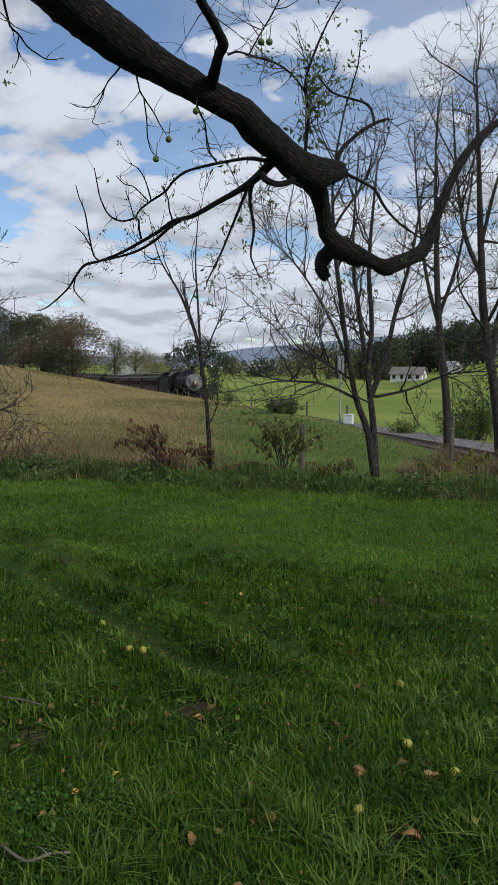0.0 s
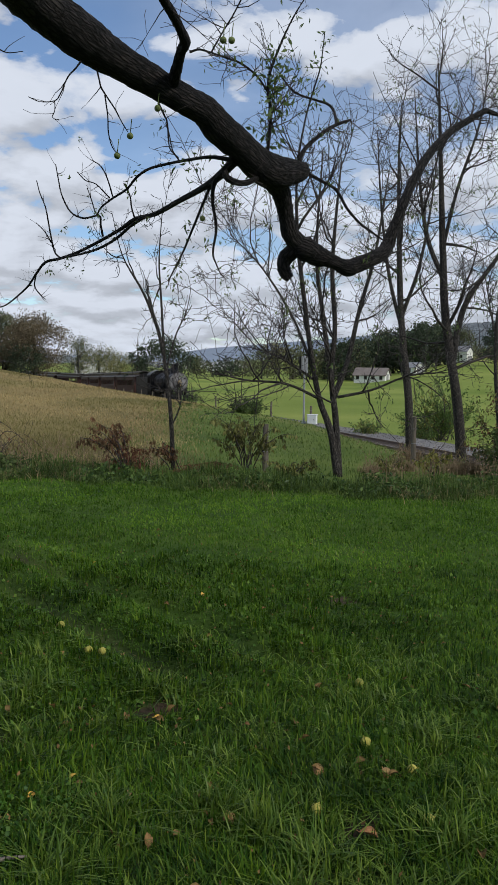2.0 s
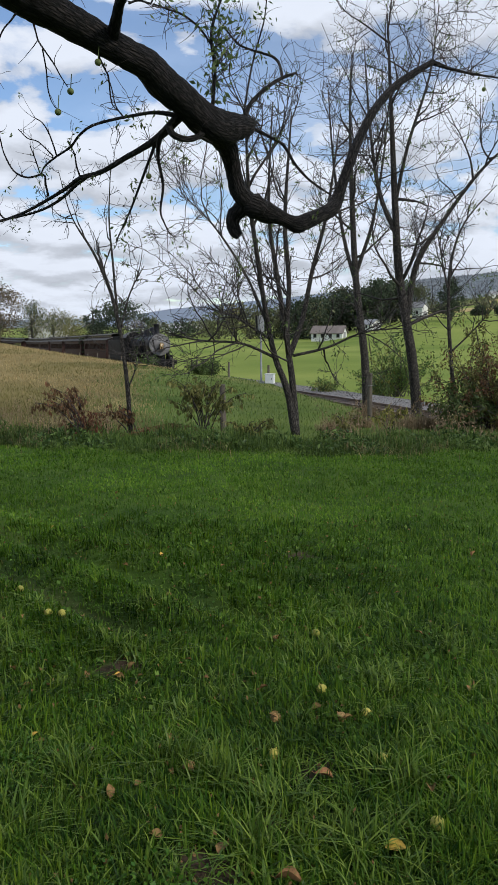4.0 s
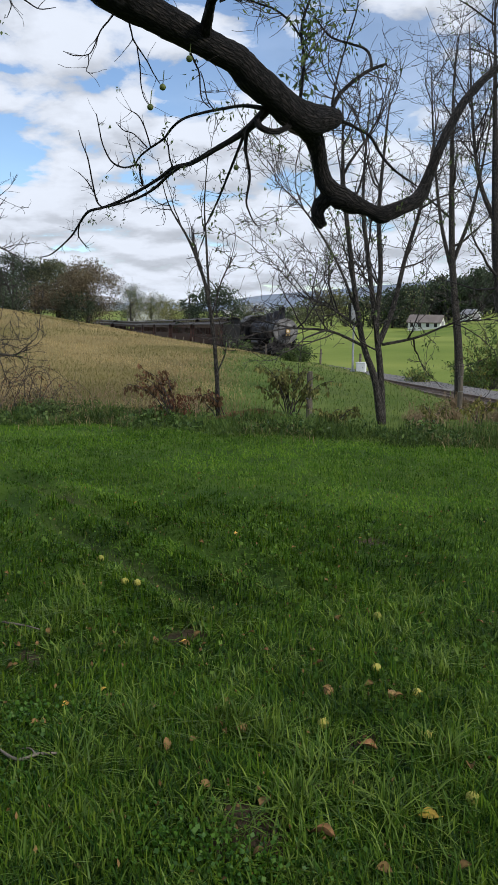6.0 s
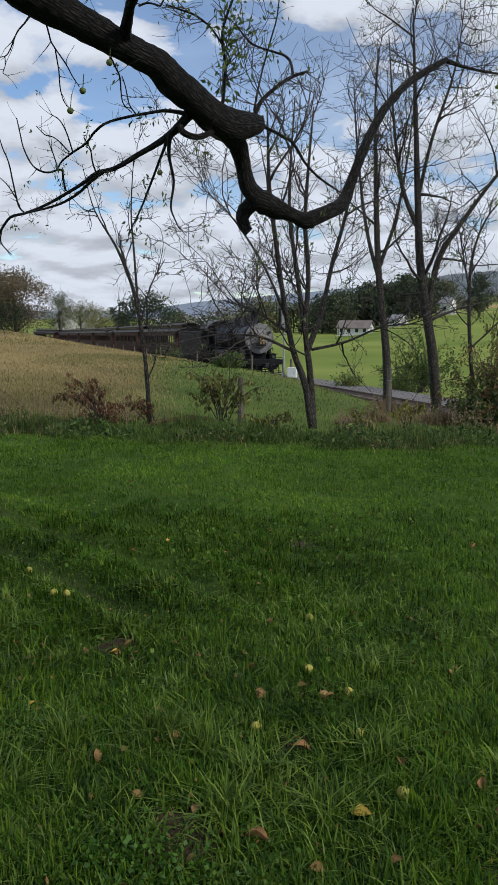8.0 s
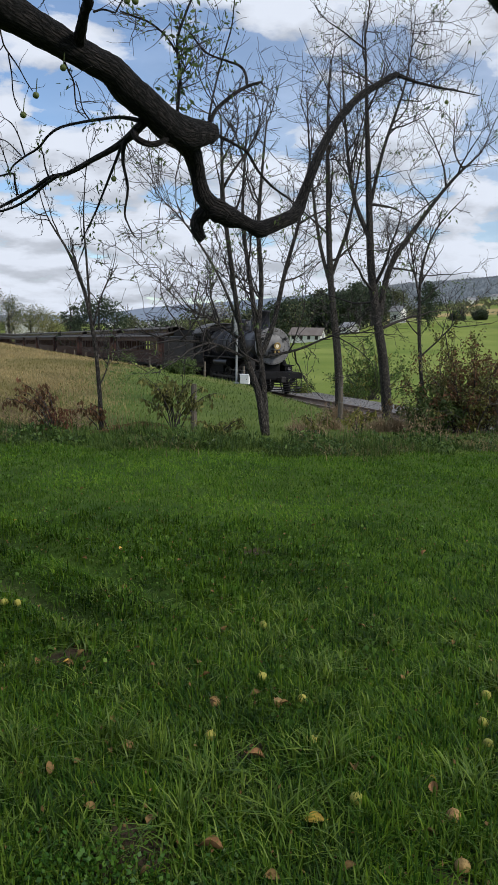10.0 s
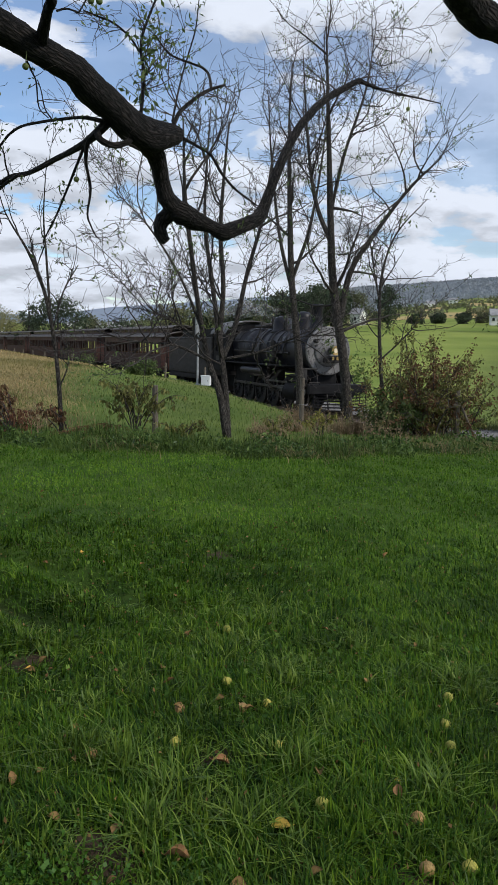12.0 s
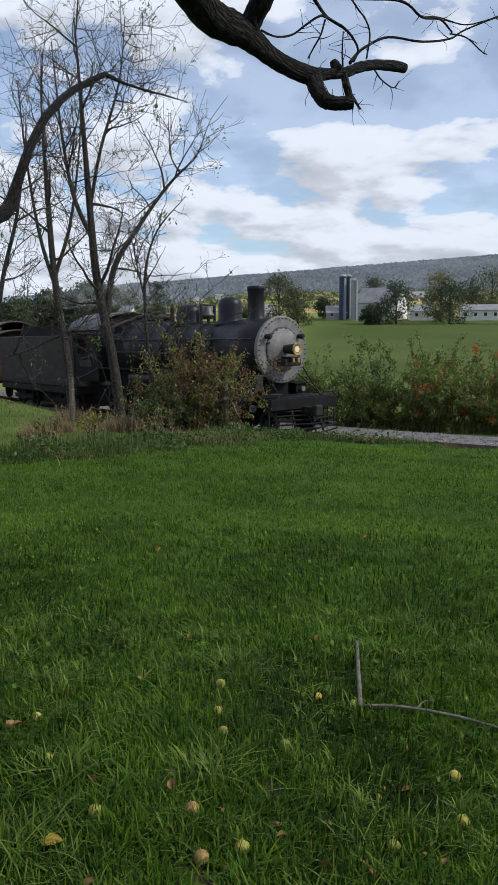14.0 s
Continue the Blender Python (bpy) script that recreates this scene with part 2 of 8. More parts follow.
M = {
    "ground": ground_material(),
    "bark_dark": bark_material("walnut_bark", (0.06, 0.051, 0.045), (0.008, 0.007, 0.006), 1.0, 11),
    "bark_grey": bark_material("grey_bark", (0.165, 0.148, 0.13), (0.038, 0.033, 0.03), 0.9, 10),
    "twig": material("twig_bark", (0.05, 0.041, 0.037), 0.85, vary=0.3, scale=5),
    "twig_grey": material("grey_twig", (0.042, 0.036, 0.033), 0.85, vary=0.3, scale=5),
    "grass": material("grass_blade", (0.084, 0.164, 0.017), 0.7, vary=0.35, scale=0.7, dark=(0.042, 0.094, 0.011), island=0.45, spec=0.05, through_light=0.2),
    "clover": material("clover_leaf", (0.045, 0.115, 0.010), 0.55, vary=0.3, scale=3, island=0.3, through_light=0.25),
    "tall_grass": material("rank_grass", (0.066, 0.115, 0.02), 0.65, vary=0.35, scale=0.5, island=0.45, through_light=0.3),
    "dry_grass": material("dry_grass", (0.38, 0.295, 0.14), 0.85, vary=0.3, scale=0.3, island=0.2, through_light=0.3),
    "plume": material("pink_plume_grass", (0.27, 0.2, 0.12), 0.9, vary=0.3, scale=2, island=0.3, through_light=0.3),
    "leaf_dark": material("dark_leaf", (0.09, 0.135, 0.04), 0.6, vary=0.35, scale=0.8, island=0.4, through_light=0.35),
    "leaf_olive": material("olive_leaf", (0.16, 0.165, 0.05), 0.65, vary=0.35, scale=0.8, island=0.4, through_light=0.35),
    "leaf_yellow": material("yellow_green_leaf", (0.25, 0.245, 0.06), 0.65, vary=0.3, scale=0.8, island=0.35, through_light=0.35),
    "leaf_brown": material("brown_leaf", (0.15, 0.085, 0.04), 0.75, vary=0.35, scale=2, island=0.4, through_light=0.3),
    "leaf_red": material("red_leaf", (0.48, 0.15, 0.035), 0.7, vary=0.3, scale=2, island=0.3, through_light=0.3),
    "leaf_weed": material("weed_leaf", (0.05, 0.095, 0.022), 0.5, vary=0.4, scale=2, island=0.45, through_light=0.25),
    # crown colours for distant trees, greyed to put air haze into them
    "hazed_russet": material("hazed_russet_crown", (0.155, 0.125, 0.075), 0.8, vary=0.3, scale=0.3, island=0.14, through_light=0.3),
    "hazed_olive": material("hazed_olive_crown", (0.135, 0.145, 0.075), 0.8, vary=0.3, scale=0.3, island=0.14, through_light=0.3),
    "hazed_dark": material("hazed_dark_crown", (0.062, 0.085, 0.048), 0.8, vary=0.3, scale=0.3, island=0.14, through_light=0.3),
    "hazed_yellow": material("hazed_yellow_crown", (0.21, 0.2, 0.075), 0.8, vary=0.3, scale=0.3, island=0.14, through_light=0.3),
    "leaf_rust": material("rust_leaf", (0.13, 0.055, 0.03), 0.75, vary=0.35, scale=2, island=0.4, through_light=0.25),
    "leaf_green": material("bush_leaf", (0.095, 0.16, 0.038), 0.6, vary=0.35, scale=1.5, island=0.4, through_light=0.35),
    "leaf_bush": material("light_bush_leaf", (0.15, 0.205, 0.05), 0.6, vary=0.35, scale=0.6, island=0.45, through_light=0.4),
    "fallen": material("fallen_leaf", (0.20, 0.115, 0.045), 0.75, vary=0.5, scale=18, each=0.35, spec=0.2),
    "fallen_yellow": material("yellow_leaf", (0.45, 0.29, 0.05), 0.7, vary=0.3, scale=18, each=0.2),
    "husk": material("walnut_husk", (0.30, 0.285, 0.055), 0.7, vary=0.35, scale=22, bump=0.3, bump_scale=60, each=0.3),
    "husk_brown": material("rotting_husk", (0.30, 0.19, 0.07), 0.7, vary=0.5, scale=25, bump=0.4, bump_scale=60, each=0.3),
    "post": material("weathered_post", (0.14, 0.12, 0.095), 0.9, vary=0.4, scale=7, bump=0.6, bump_scale=25, stretch=(6, 6, 0.7)),
    "ballast": material("ballast_stone", (0.20, 0.192, 0.187), 0.9, vary=0.35, scale=4, bump=0.5, bump_scale=30, island=0.4),
    "ballast_bed": material("ballast_bed", (0.165, 0.158, 0.153), 0.95, vary=0.5, scale=3, bump=1.0, bump_scale=14),
    "sleeper": material("sleeper_wood", (0.07, 0.055, 0.045), 0.9, vary=0.4, scale=6, each=0.25, stretch=(1, 6, 6)),
    "rail": material("rail_steel", (0.20, 0.15, 0.12), 0.55, 0.6, vary=0.3, scale=4),
    "loco": material("locomotive_black", (0.009, 0.009, 0.014), 0.45, 0.0, vary=0.45, scale=2.2, spec=0.3, bump=0.05, bump_scale=8),
    "tender_black": material("sooty_black_paint", (0.011, 0.011, 0.012), 0.7, vary=0.5, scale=2.0, spec=0.12),
    "iron": material("sooty_iron", (0.03, 0.028, 0.027), 0.6, 0.3, vary=0.5, scale=5, bump=0.2, bump_scale=30),
    "graphite": material("graphite_smokebox", (0.185, 0.18, 0.178), 0.6, 0.15, vary=0.35, scale=3.5, bump=0.08, bump_scale=20),
    "graphite_dark": material("sooty_graphite", (0.13, 0.13, 0.135), 0.5, 0.35, vary=0.4, scale=3.5),
    "brass": material("brass", (0.42, 0.29, 0.11), 0.4, 0.8, vary=0.2, scale=6),
    "steel": material("bright_steel", (0.065, 0.062, 0.06), 0.45, 0.6, vary=0.3, scale=6),
    "coach_side": material("coach_maroon", (0.058, 0.028, 0.024), 0.6, vary=0.3, scale=1.5, spec=0.2, stretch=(1, 1, 3)),
    "coach_upper": material("coach_olive", (0.075, 0.045, 0.036), 0.6, vary=0.25, scale=1.5, spec=0.2),
    "coach_roof": material("coach_roof", (0.085, 0.076, 0.07), 0.75, vary=0.35, scale=1.2),
    "coach_under": material("underframe", (0.02, 0.018, 0.017), 0.85, vary=0.3, scale=3),
    "seat": material("coach_lining", (0.18, 0.10, 0.05), 0.7, vary=0.3, scale=3),
    "glass": glass_material("window_glass", (0.75, 0.8, 0.8)),
    "tender_side": material("worn_tender_paint", (0.03, 0.028, 0.028), 0.6, vary=0.45, scale=1.6, spec=0.2, stretch=(1, 1, 3)),
    "cab_roof": material("sooty_cab_roof", (0.10, 0.098, 0.098), 0.6, vary=0.4, scale=1.5),
    "lens": None,
    "white": material("white_boards", (0.72, 0.72, 0.69), 0.7, vary=0.12, scale=0.6, stretch=(1, 1, 4)),
    "cream": material("cream_boards", (0.62, 0.57, 0.46), 0.7, vary=0.12, scale=0.6),
    "roof_grey": material("grey_roof", (0.27, 0.27, 0.28), 0.6, vary=0.25, scale=0.5),
    "roof_brown": material("brown_roof", (0.17, 0.145, 0.13), 0.75, vary=0.25, scale=0.5),
    "concrete": material("silo_staves", (0.34, 0.34, 0.34), 0.8, vary=0.2, scale=0.4, stretch=(1, 1, 0.3)),
    "silo_blue": material("blue_silo_steel", (0.045, 0.06, 0.105), 0.35, 0.4, vary=0.2, scale=0.5),
    "galvanised": material("galvanised", (0.32, 0.33, 0.34), 0.6, 0.3, vary=0.2, scale=4),
    "cabinet": material("cabinet_paint", (0.74, 0.75, 0.76), 0.5, vary=0.1, scale=3),
    "dark_window": material("dark_pane", (0.028, 0.026, 0.026), 0.2, vary=0.2, scale=2, spec=0.35),
    "stick": material("dead_stick", (0.15, 0.13, 0.105), 0.85, vary=0.4, scale=20, bump=0.4, bump_scale=60),
    "asphalt": material("lane", (0.34, 0.33, 0.32), 0.9, vary=0.15, scale=0.4),
}


def lamp_glass():
    m = bpy.data.materials.new("headlight_glass")
    m.use_nodes = True
    b = m.node_tree.nodes["Principled BSDF"]
    b.inputs["Base Color"].default_value = (0.45, 0.4, 0.3, 1)
    # weak warm emission set on the lens glass
    b.inputs["Emission Color"].default_value = (1.0, 0.86, 0.6, 1)
    b.inputs["Emission Strength"].default_value = 0.3
    b.inputs["Roughness"].default_value = 0.1
    return m


M["lens"] = lamp_glass()


# ---- mesh tools ----
def part(name, bm, mat, parent=None, label="", smooth=False):
    """Links a bmesh as one mesh object, under a thing where one is given."""
    me = bpy.data.meshes.new(name)
    bm.to_mesh(me)
    bm.free()
    me.materials.append(mat)
    if smooth:
        me.shade_smooth()
    ob = new(name, me)
    ob.parent = parent
    if label:
        ob["label"] = label
    return ob


def raw(name, verts, faces, mat, parent=None, label="", smooth=False, uv=None):
    me = bpy.data.meshes.new(name)
    me.from_pydata(verts, [], faces)
    me.materials.append(mat)
    if uv is not None:
        lay = me.uv_layers.new(name="UVMap")
        idx = np.empty(len(me.loops), dtype=np.int32)
        me.loops.foreach_get("vertex_index", idx)
        lay.data.foreach_set("uv", np.asarray(uv, dtype=np.float32)[idx].ravel())
    if smooth:
        me.shade_smooth()
    ob = new(name, me)
    ob.parent = parent
    if label:
        ob["label"] = label
    return ob


def quads(name, v, mat, parent=None, label="", per=4):
    """Many loose faces from an array (n, per, 3)."""
    n = len(v)
    me = bpy.data.meshes.new(name)
    me.vertices.add(n * per)
    me.vertices.foreach_set("co", np.asarray(v, dtype=np.float32).ravel())
    me.loops.add(n * per)
    me.loops.foreach_set("vertex_index", np.arange(n * per, dtype=np.int32))
    me.polygons.add(n)
    me.polygons.foreach_set("loop_start", np.arange(0, n * per, per, dtype=np.int32))
    me.polygons.foreach_set("loop_total", np.full(n, per, dtype=np.int32))
    me.update(calc_edges=True)
    me.materials.append(mat)
    ob = new(name, me)
    ob.parent = parent
    ob["kind"] = "stuff"
    if label:
        ob["label"] = label
    return ob


def box(bm, lo, hi, bevel=0.0, turn=None):
    m = Matrix.LocRotScale([(a + b) / 2 for a, b in zip(lo, hi)], None, [b - a for a, b in zip(lo, hi)])
    got = bmesh.ops.create_cube(bm, size=1, matrix=(turn or Matrix()) @ m)
    if bevel:
        edges = list({e for v in got["verts"] for e in v.link_edges})
        bmesh.ops.bevel(bm, geom=edges, offset=bevel, segments=2, affect="EDGES", profile=0.5)


def drum(bm, r1, r2, a, b, segments=24, caps=True):
    """A round bar or cone from point a to point b."""
    a, b = Vector(a), Vector(b)
    turn = (b - a).to_track_quat("Z", "Y").to_matrix().to_4x4()
    m = Matrix.Translation((a + b) / 2) @ turn
    bmesh.ops.create_cone(bm, cap_ends=caps, segments=segments, radius1=r1, radius2=r2, depth=(b - a).length, matrix=m)


def lathe(bm, rows, segments=28, m=None):
    """Turned shape: rows of (radius, height) about z."""
    m = m or Matrix()
    rings = []
    for r, h in rows:
        rings.append([bm.verts.new(m @ Vector((r * math.cos(2 * math.pi * i / segments), r * math.sin(2 * math.pi * i / segments), h)))
                      for i in range(segments)])
    for p, q in zip(rings, rings[1:]):
        for i in range(segments):
            j = (i + 1) % segments
            bm.faces.new((p[i], p[j], q[j], q[i]))
    if rows[0][0] > 1e-4:
        bm.faces.new(list(reversed(rings[0])))
    if rows[-1][0] > 1e-4:
        bm.faces.new(rings[-1])


def smooth_path(points, per=6):
    """Catmull-Rom through rows (x, y, z, radius)."""
    p = np.array(points, dtype=float)
    p = np.vstack([2 * p[0] - p[1], p, 2 * p[-1] - p[-2]])
    out = []
    for i in range(1, len(p) - 2):
        for k in range(per):
            t = k / per
            out.append(0.5 * (2 * p[i] + (p[i + 1] - p[i - 1]) * t + (2 * p[i - 1] - 5 * p[i] + 4 * p[i + 1] - p[i + 2]) * t * t
                              + (3 * p[i] - p[i - 1] - 3 * p[i + 1] + p[i + 2]) * t ** 3))
    out.append(p[-2])
    return np.array(out)


def tubes(name, lines, mat, parent=None, label="", sides=6, knobs=0.0, seed=0, smooth=True):
    """One mesh of round limbs; each line is an array of rows (x, y, z, radius)."""
    rng = np.random.default_rng(seed)
    verts, faces, uvs, base = [], [], [], 0
    for ln in lines:
        ln = np.asarray(ln, dtype=float)
        c, r = ln[:, :3], ln[:, 3]
        k = sides if not callable(sides) else sides(r.max())
        t = np.gradient(c, axis=0)
        t /= np.linalg.norm(t, axis=1)[:, None] + 1e-9
        ref = np.array([0.0, 0.0, 1.0]) if abs(t[0, 2]) < 0.9 else np.array([1.0, 0.0, 0.0])
        along = np.concatenate([[0], np.cumsum(np.linalg.norm(np.diff(c, axis=0), axis=1))])
        ang = 2 * np.pi * np.arange(k) / k
        for i in range(len(c)):
            u = ref - t[i] * (ref @ t[i])
            u /= np.linalg.norm(u) + 1e-9
            ref = u
            w = np.cross(t[i], u)
            rr = r[i] * (1 + (knobs * (rng.random(k) - 0.5) if knobs else 0))
            ring = c[i] + (np.cos(ang) * rr)[:, None] * u + (np.sin(ang) * rr)[:, None] * w
            verts.append(ring)
            uvs.append(np.stack([np.full(k, along[i]), np.abs(ang / np.pi - 1) * np.pi * r.max()], 1))
        n = len(c)
        for i in range(n - 1):
            a, b = base + i * k, base + (i + 1) * k
            for j in range(k):
                jj = (j + 1) % k
                faces.append((a + j, a + jj, b + jj, b + j))
        faces.append(tuple(base + (n - 1) * k + j for j in range(k)))
        faces.append(tuple(base + j for j in reversed(range(k))))
        base += n * k
    ob = raw(name, np.vstack(verts).tolist(), faces, mat, parent, label, smooth, np.vstack(uvs))
    return tagged(ob, kind="stuff") if len(lines) > 1 else ob


def leaf_faces(points, size, rng, droop=0.3, narrow=0.5, spread=0.35):
    """Folded leaf shapes (two triangles as one bent quad) at the points, any way round."""
    p = np.asarray(points, dtype=float)
    n = len(p)
    s = size * (1 + spread * (rng.random(n) * 2 - 1))
    d = rng.normal(size=(n, 3))
    d[:, 2] -= droop
    d /= np.linalg.norm(d, axis=1)[:, None]
    e = np.cross(d, rng.normal(size=(n, 3)))
    e /= np.linalg.norm(e, axis=1)[:, None] + 1e-9
    f = np.cross(d, e)
    a = p
    tip = p + d * s[:, None]
    mid = p + d * s[:, None] * 0.45 + f * s[:, None] * 0.08
    l, r = mid + e * (s * narrow / 2)[:, None], mid - e * (s * narrow / 2)[:, None]
    return np.stack([a, l, tip, r], 1)


def empty(name, m=None):
    ob = new(name)
    ob.empty_display_size = 0.3
    if m is not None:
        ob.matrix_world = m
    return ob


# ---- the lie of the land ----
def track_curve():
    """Centre line of the railway from the near end (beyond the right) to the far end behind the hill."""
    y = np.linspace(7.0, 190.0, 367)
    u = y - 20
    x = 12.808 - 0.1798 * u - 0.000855 * u ** 2 + 2.686e-6 * u ** 3 + 0.0167 * np.maximum(30 - y, 0) ** 2
    z = -1.841 - 0.01888 * u
    near = np.array([x[0] - x[1], y[0] - y[1]])
    near /= np.hypot(*near)
    k = np.arange(60, 0, -1)[:, None] * 0.5
    head = np.hstack([np.array([x[0], y[0]]) + near * k, np.full((60, 1), z[0])])
    far = np.arange(1, 200) * 1.0
    tail = np.stack([x[-1] - 0.45 * far, y[-1] + 0.9 * far, np.full(199, z[-1])], 1)
    return np.vstack([head, np.stack([x, y, z], 1), tail])


TRACK = track_curve()
TRACK_S = np.concatenate([[0], np.cumsum(np.linalg.norm(np.diff(TRACK[:, :2], axis=0), axis=1))])
TRACK_TAN = np.gradient(TRACK[:, :2], axis=0)
TRACK_TAN /= np.linalg.norm(TRACK_TAN, axis=1)[:, None]
S_RING_END = float(np.interp(23.547, TRACK[60:427, 1], TRACK_S[60:427]))


def on_track(s):
    """The point of the rail top at way s (larger s is farther up the line)."""
    return Vector([float(np.interp(s, TRACK_S, TRACK[:, i])) for i in range(3)])


def step(a, b, v):
    t = np.clip((v - a) / (b - a), 0, 1)
    return t * t * (3 - 2 * t)


def track_side(x, y):
    """Distance from the track (negative on the house side) and the rail height there."""
    x, y = np.atleast_1d(x).astype(float), np.atleast_1d(y).astype(float)
    d, z = np.empty(len(x)), np.empty(len(x))
    for i in range(0, len(x), 4000):
        q = np.stack([x[i:i + 4000], y[i:i + 4000]], 1)
        k = np.argmin((q[:, None, 0] - TRACK[None, ::6, 0]) ** 2 + (q[:, None, 1] - TRACK[None, ::6, 1]) ** 2, 1) * 6
        near = np.clip(k[:, None] + np.arange(-6, 7), 0, len(TRACK) - 1)
        k = near[np.arange(len(q)), np.argmin((q[:, None, 0] - TRACK[near, 0]) ** 2 + (q[:, None, 1] - TRACK[near, 1]) ** 2, 1)]
        w = q - TRACK[k, :2]
        tan = TRACK_TAN
        side = tan[k, 1] * w[:, 0] - tan[k, 0] * w[:, 1]
        d[i:i + 4000] = np.sign(side) * np.linalg.norm(w, axis=1)
        z[i:i + 4000] = TRACK[k, 2]
    return d, z


FAR_AZ = (-180, -30, -4, 0, 10, 17, 25, 32, 43, 70, 180)
FAR_R = (130, 290, 600, 1200, 1800, 2600, 3500, 4700)
FAR_LIFT = ((-50, -20, -8, -2, 0, 4, 8, 8), (-50, -20, -8, -2, 0, 4, 8, 8), (-50, -20, -8, -2, 0, 6, 15, 10),
            (-50, -24, -9, -2, 4, 12, 30, 22), (-50, -24, -9, 4, 18, 38, 52, 45), (-50, 10, 16, 26, 45, 74, 70, 60),
            (-50, 10, 44, 58, 86, 88, 82, 76), (-50, 14, 46, 62, 100, 97, 90, 80), (-50, 14, 42, 62, 118, 113, 100, 90),
            (-50, 14, 42, 62, 112, 106, 95, 85), (-50, -20, -8, -2, 0, 4, 8, 8))


def far_height(x, y):
    r = np.hypot(x, y)
    az = np.degrees(np.arctan2(x, y))
    grid = np.array(FAR_LIFT, dtype=float)
    cols = np.stack([np.interp(az, FAR_AZ, grid[:, k]) for k in range(len(FAR_R))], 1)
    lr, ln = np.log(np.clip(r, 130, 4700)), np.log(FAR_R)
    out = np.zeros(len(r))
    for k in range(len(FAR_R) - 1):
        inside = (lr >= ln[k]) & (lr <= ln[k + 1])
        t = (lr - ln[k]) / (ln[k + 1] - ln[k])
        t = t * t * (3 - 2 * t) if k >= 3 else t
        out = np.where(inside, cols[:, k] * (1 - t) + cols[:, k + 1] * t, out)
    return 1.6 + r * out / 1430.0


SOIL = ((0.12, 2.2, 0.15), (0.33, 2.45, 0.08), (-0.25, 3.89, 0.11), (1.03, 6.02, 0.12), (-0.97, 3.58, 0.10), (0.55, 2.8, 0.08), (1.1, 1.95, 0.09), (1.55, 2.3, 0.07), (-1.9, 7.6, 0.16))
RUTS = (((-2.7, 8.7), (0.55, 4.6)), ((-2.5, 7.7), (-0.15, 4.4)))


def rut_way(x, y):
    """Distance to the nearer wheel rut."""
    best = np.full(len(x), 99.0)
    for (ax, ay), (bx, by) in RUTS:
        vx, vy = bx - ax, by - ay
        t = np.clip(((x - ax) * vx + (y - ay) * vy) / (vx * vx + vy * vy), 0, 1)
        best = np.minimum(best, np.hypot(x - ax - t * vx, y - ay - t * vy))
    return best


def soil_spot(x, y):
    """1 on the worn bare spots of the lawn, 0 off them."""
    out = np.zeros(len(x))
    for sx, sy, sr in SOIL:
        d = np.hypot(x - sx, y - sy) / sr * (1 + 0.25 * np.sin(x * 31 + y * 17))
        out = np.maximum(out, 1 - step(0.7, 1.25, d))
    return out


def height(x, y):
    """Ground height in metres over the plan."""
    x, y = np.atleast_1d(x).astype(float), np.atleast_1d(y).astype(float)
    r = np.hypot(x, y)
    d, zr = track_side(x, y)
    lawn = -0.030 * np.clip(y, -15, 17) - 0.034 * np.clip(x, 0, 12) * (1 - step(20, 34, y))
    lean = lawn - 0.030 * np.clip(y - 17, 0, 60)                      # the pasture goes on falling gently
    lean = lean + 0.17 * np.clip(-d - 3.0, 0, 24) * step(18, 62, y)    # and swells into the dry hill
    bank = zr - 0.62 + 0.30 * step(23, 27, y) + (0.32 + 0.14 * step(29, 37, y)) * np.maximum(-d - 2.0, 0)                 # cut slope beside the line
    house = np.minimum(lean, bank)
    field = zr - 0.5 + (-3.1 - zr + 0.5) * step(4, 40, d)
    near = np.where(d < 0, house, field)
    far = far_height(x, y)
    w = step(95, 170, r)
    left = (d < 0) & (y > 20)
    w = np.where(left, step(150, 330, r), w)
    out = near + (far - near) * w
    # turf humps and two shallow wheel ruts in the lawn
    bumps = 0.018 * np.sin(x * 2.3 + 1.1 * np.sin(y * 1.7)) * np.cos(y * 1.9 + x) * (r < 60)
    dist = rut_way(x, y)
    bumps = bumps + (-0.09 * np.exp(-(dist / 0.12) ** 2) + 0.03 * np.exp(-((dist - 0.27) / 0.12) ** 2)) * (r < 14)
    return out + bumps


def spot(x, y, lift=0.0):
    return Vector((x, y, float(height(x, y)[0]) + lift))


def lawn_end(x):
    """How far the mown lawn reaches ahead."""
    return np.interp(x, (-9, -3, 0.5, 4.0, 7.5, 9, 10.5, 13), (14.0, 13.8, 12.5, 12.4, 14.3, 13.6, 12.8, 11.6)) + 0.22 * np.sin(x * 1.7) + 0.12 * np.sin(x * 4.3 + 1)


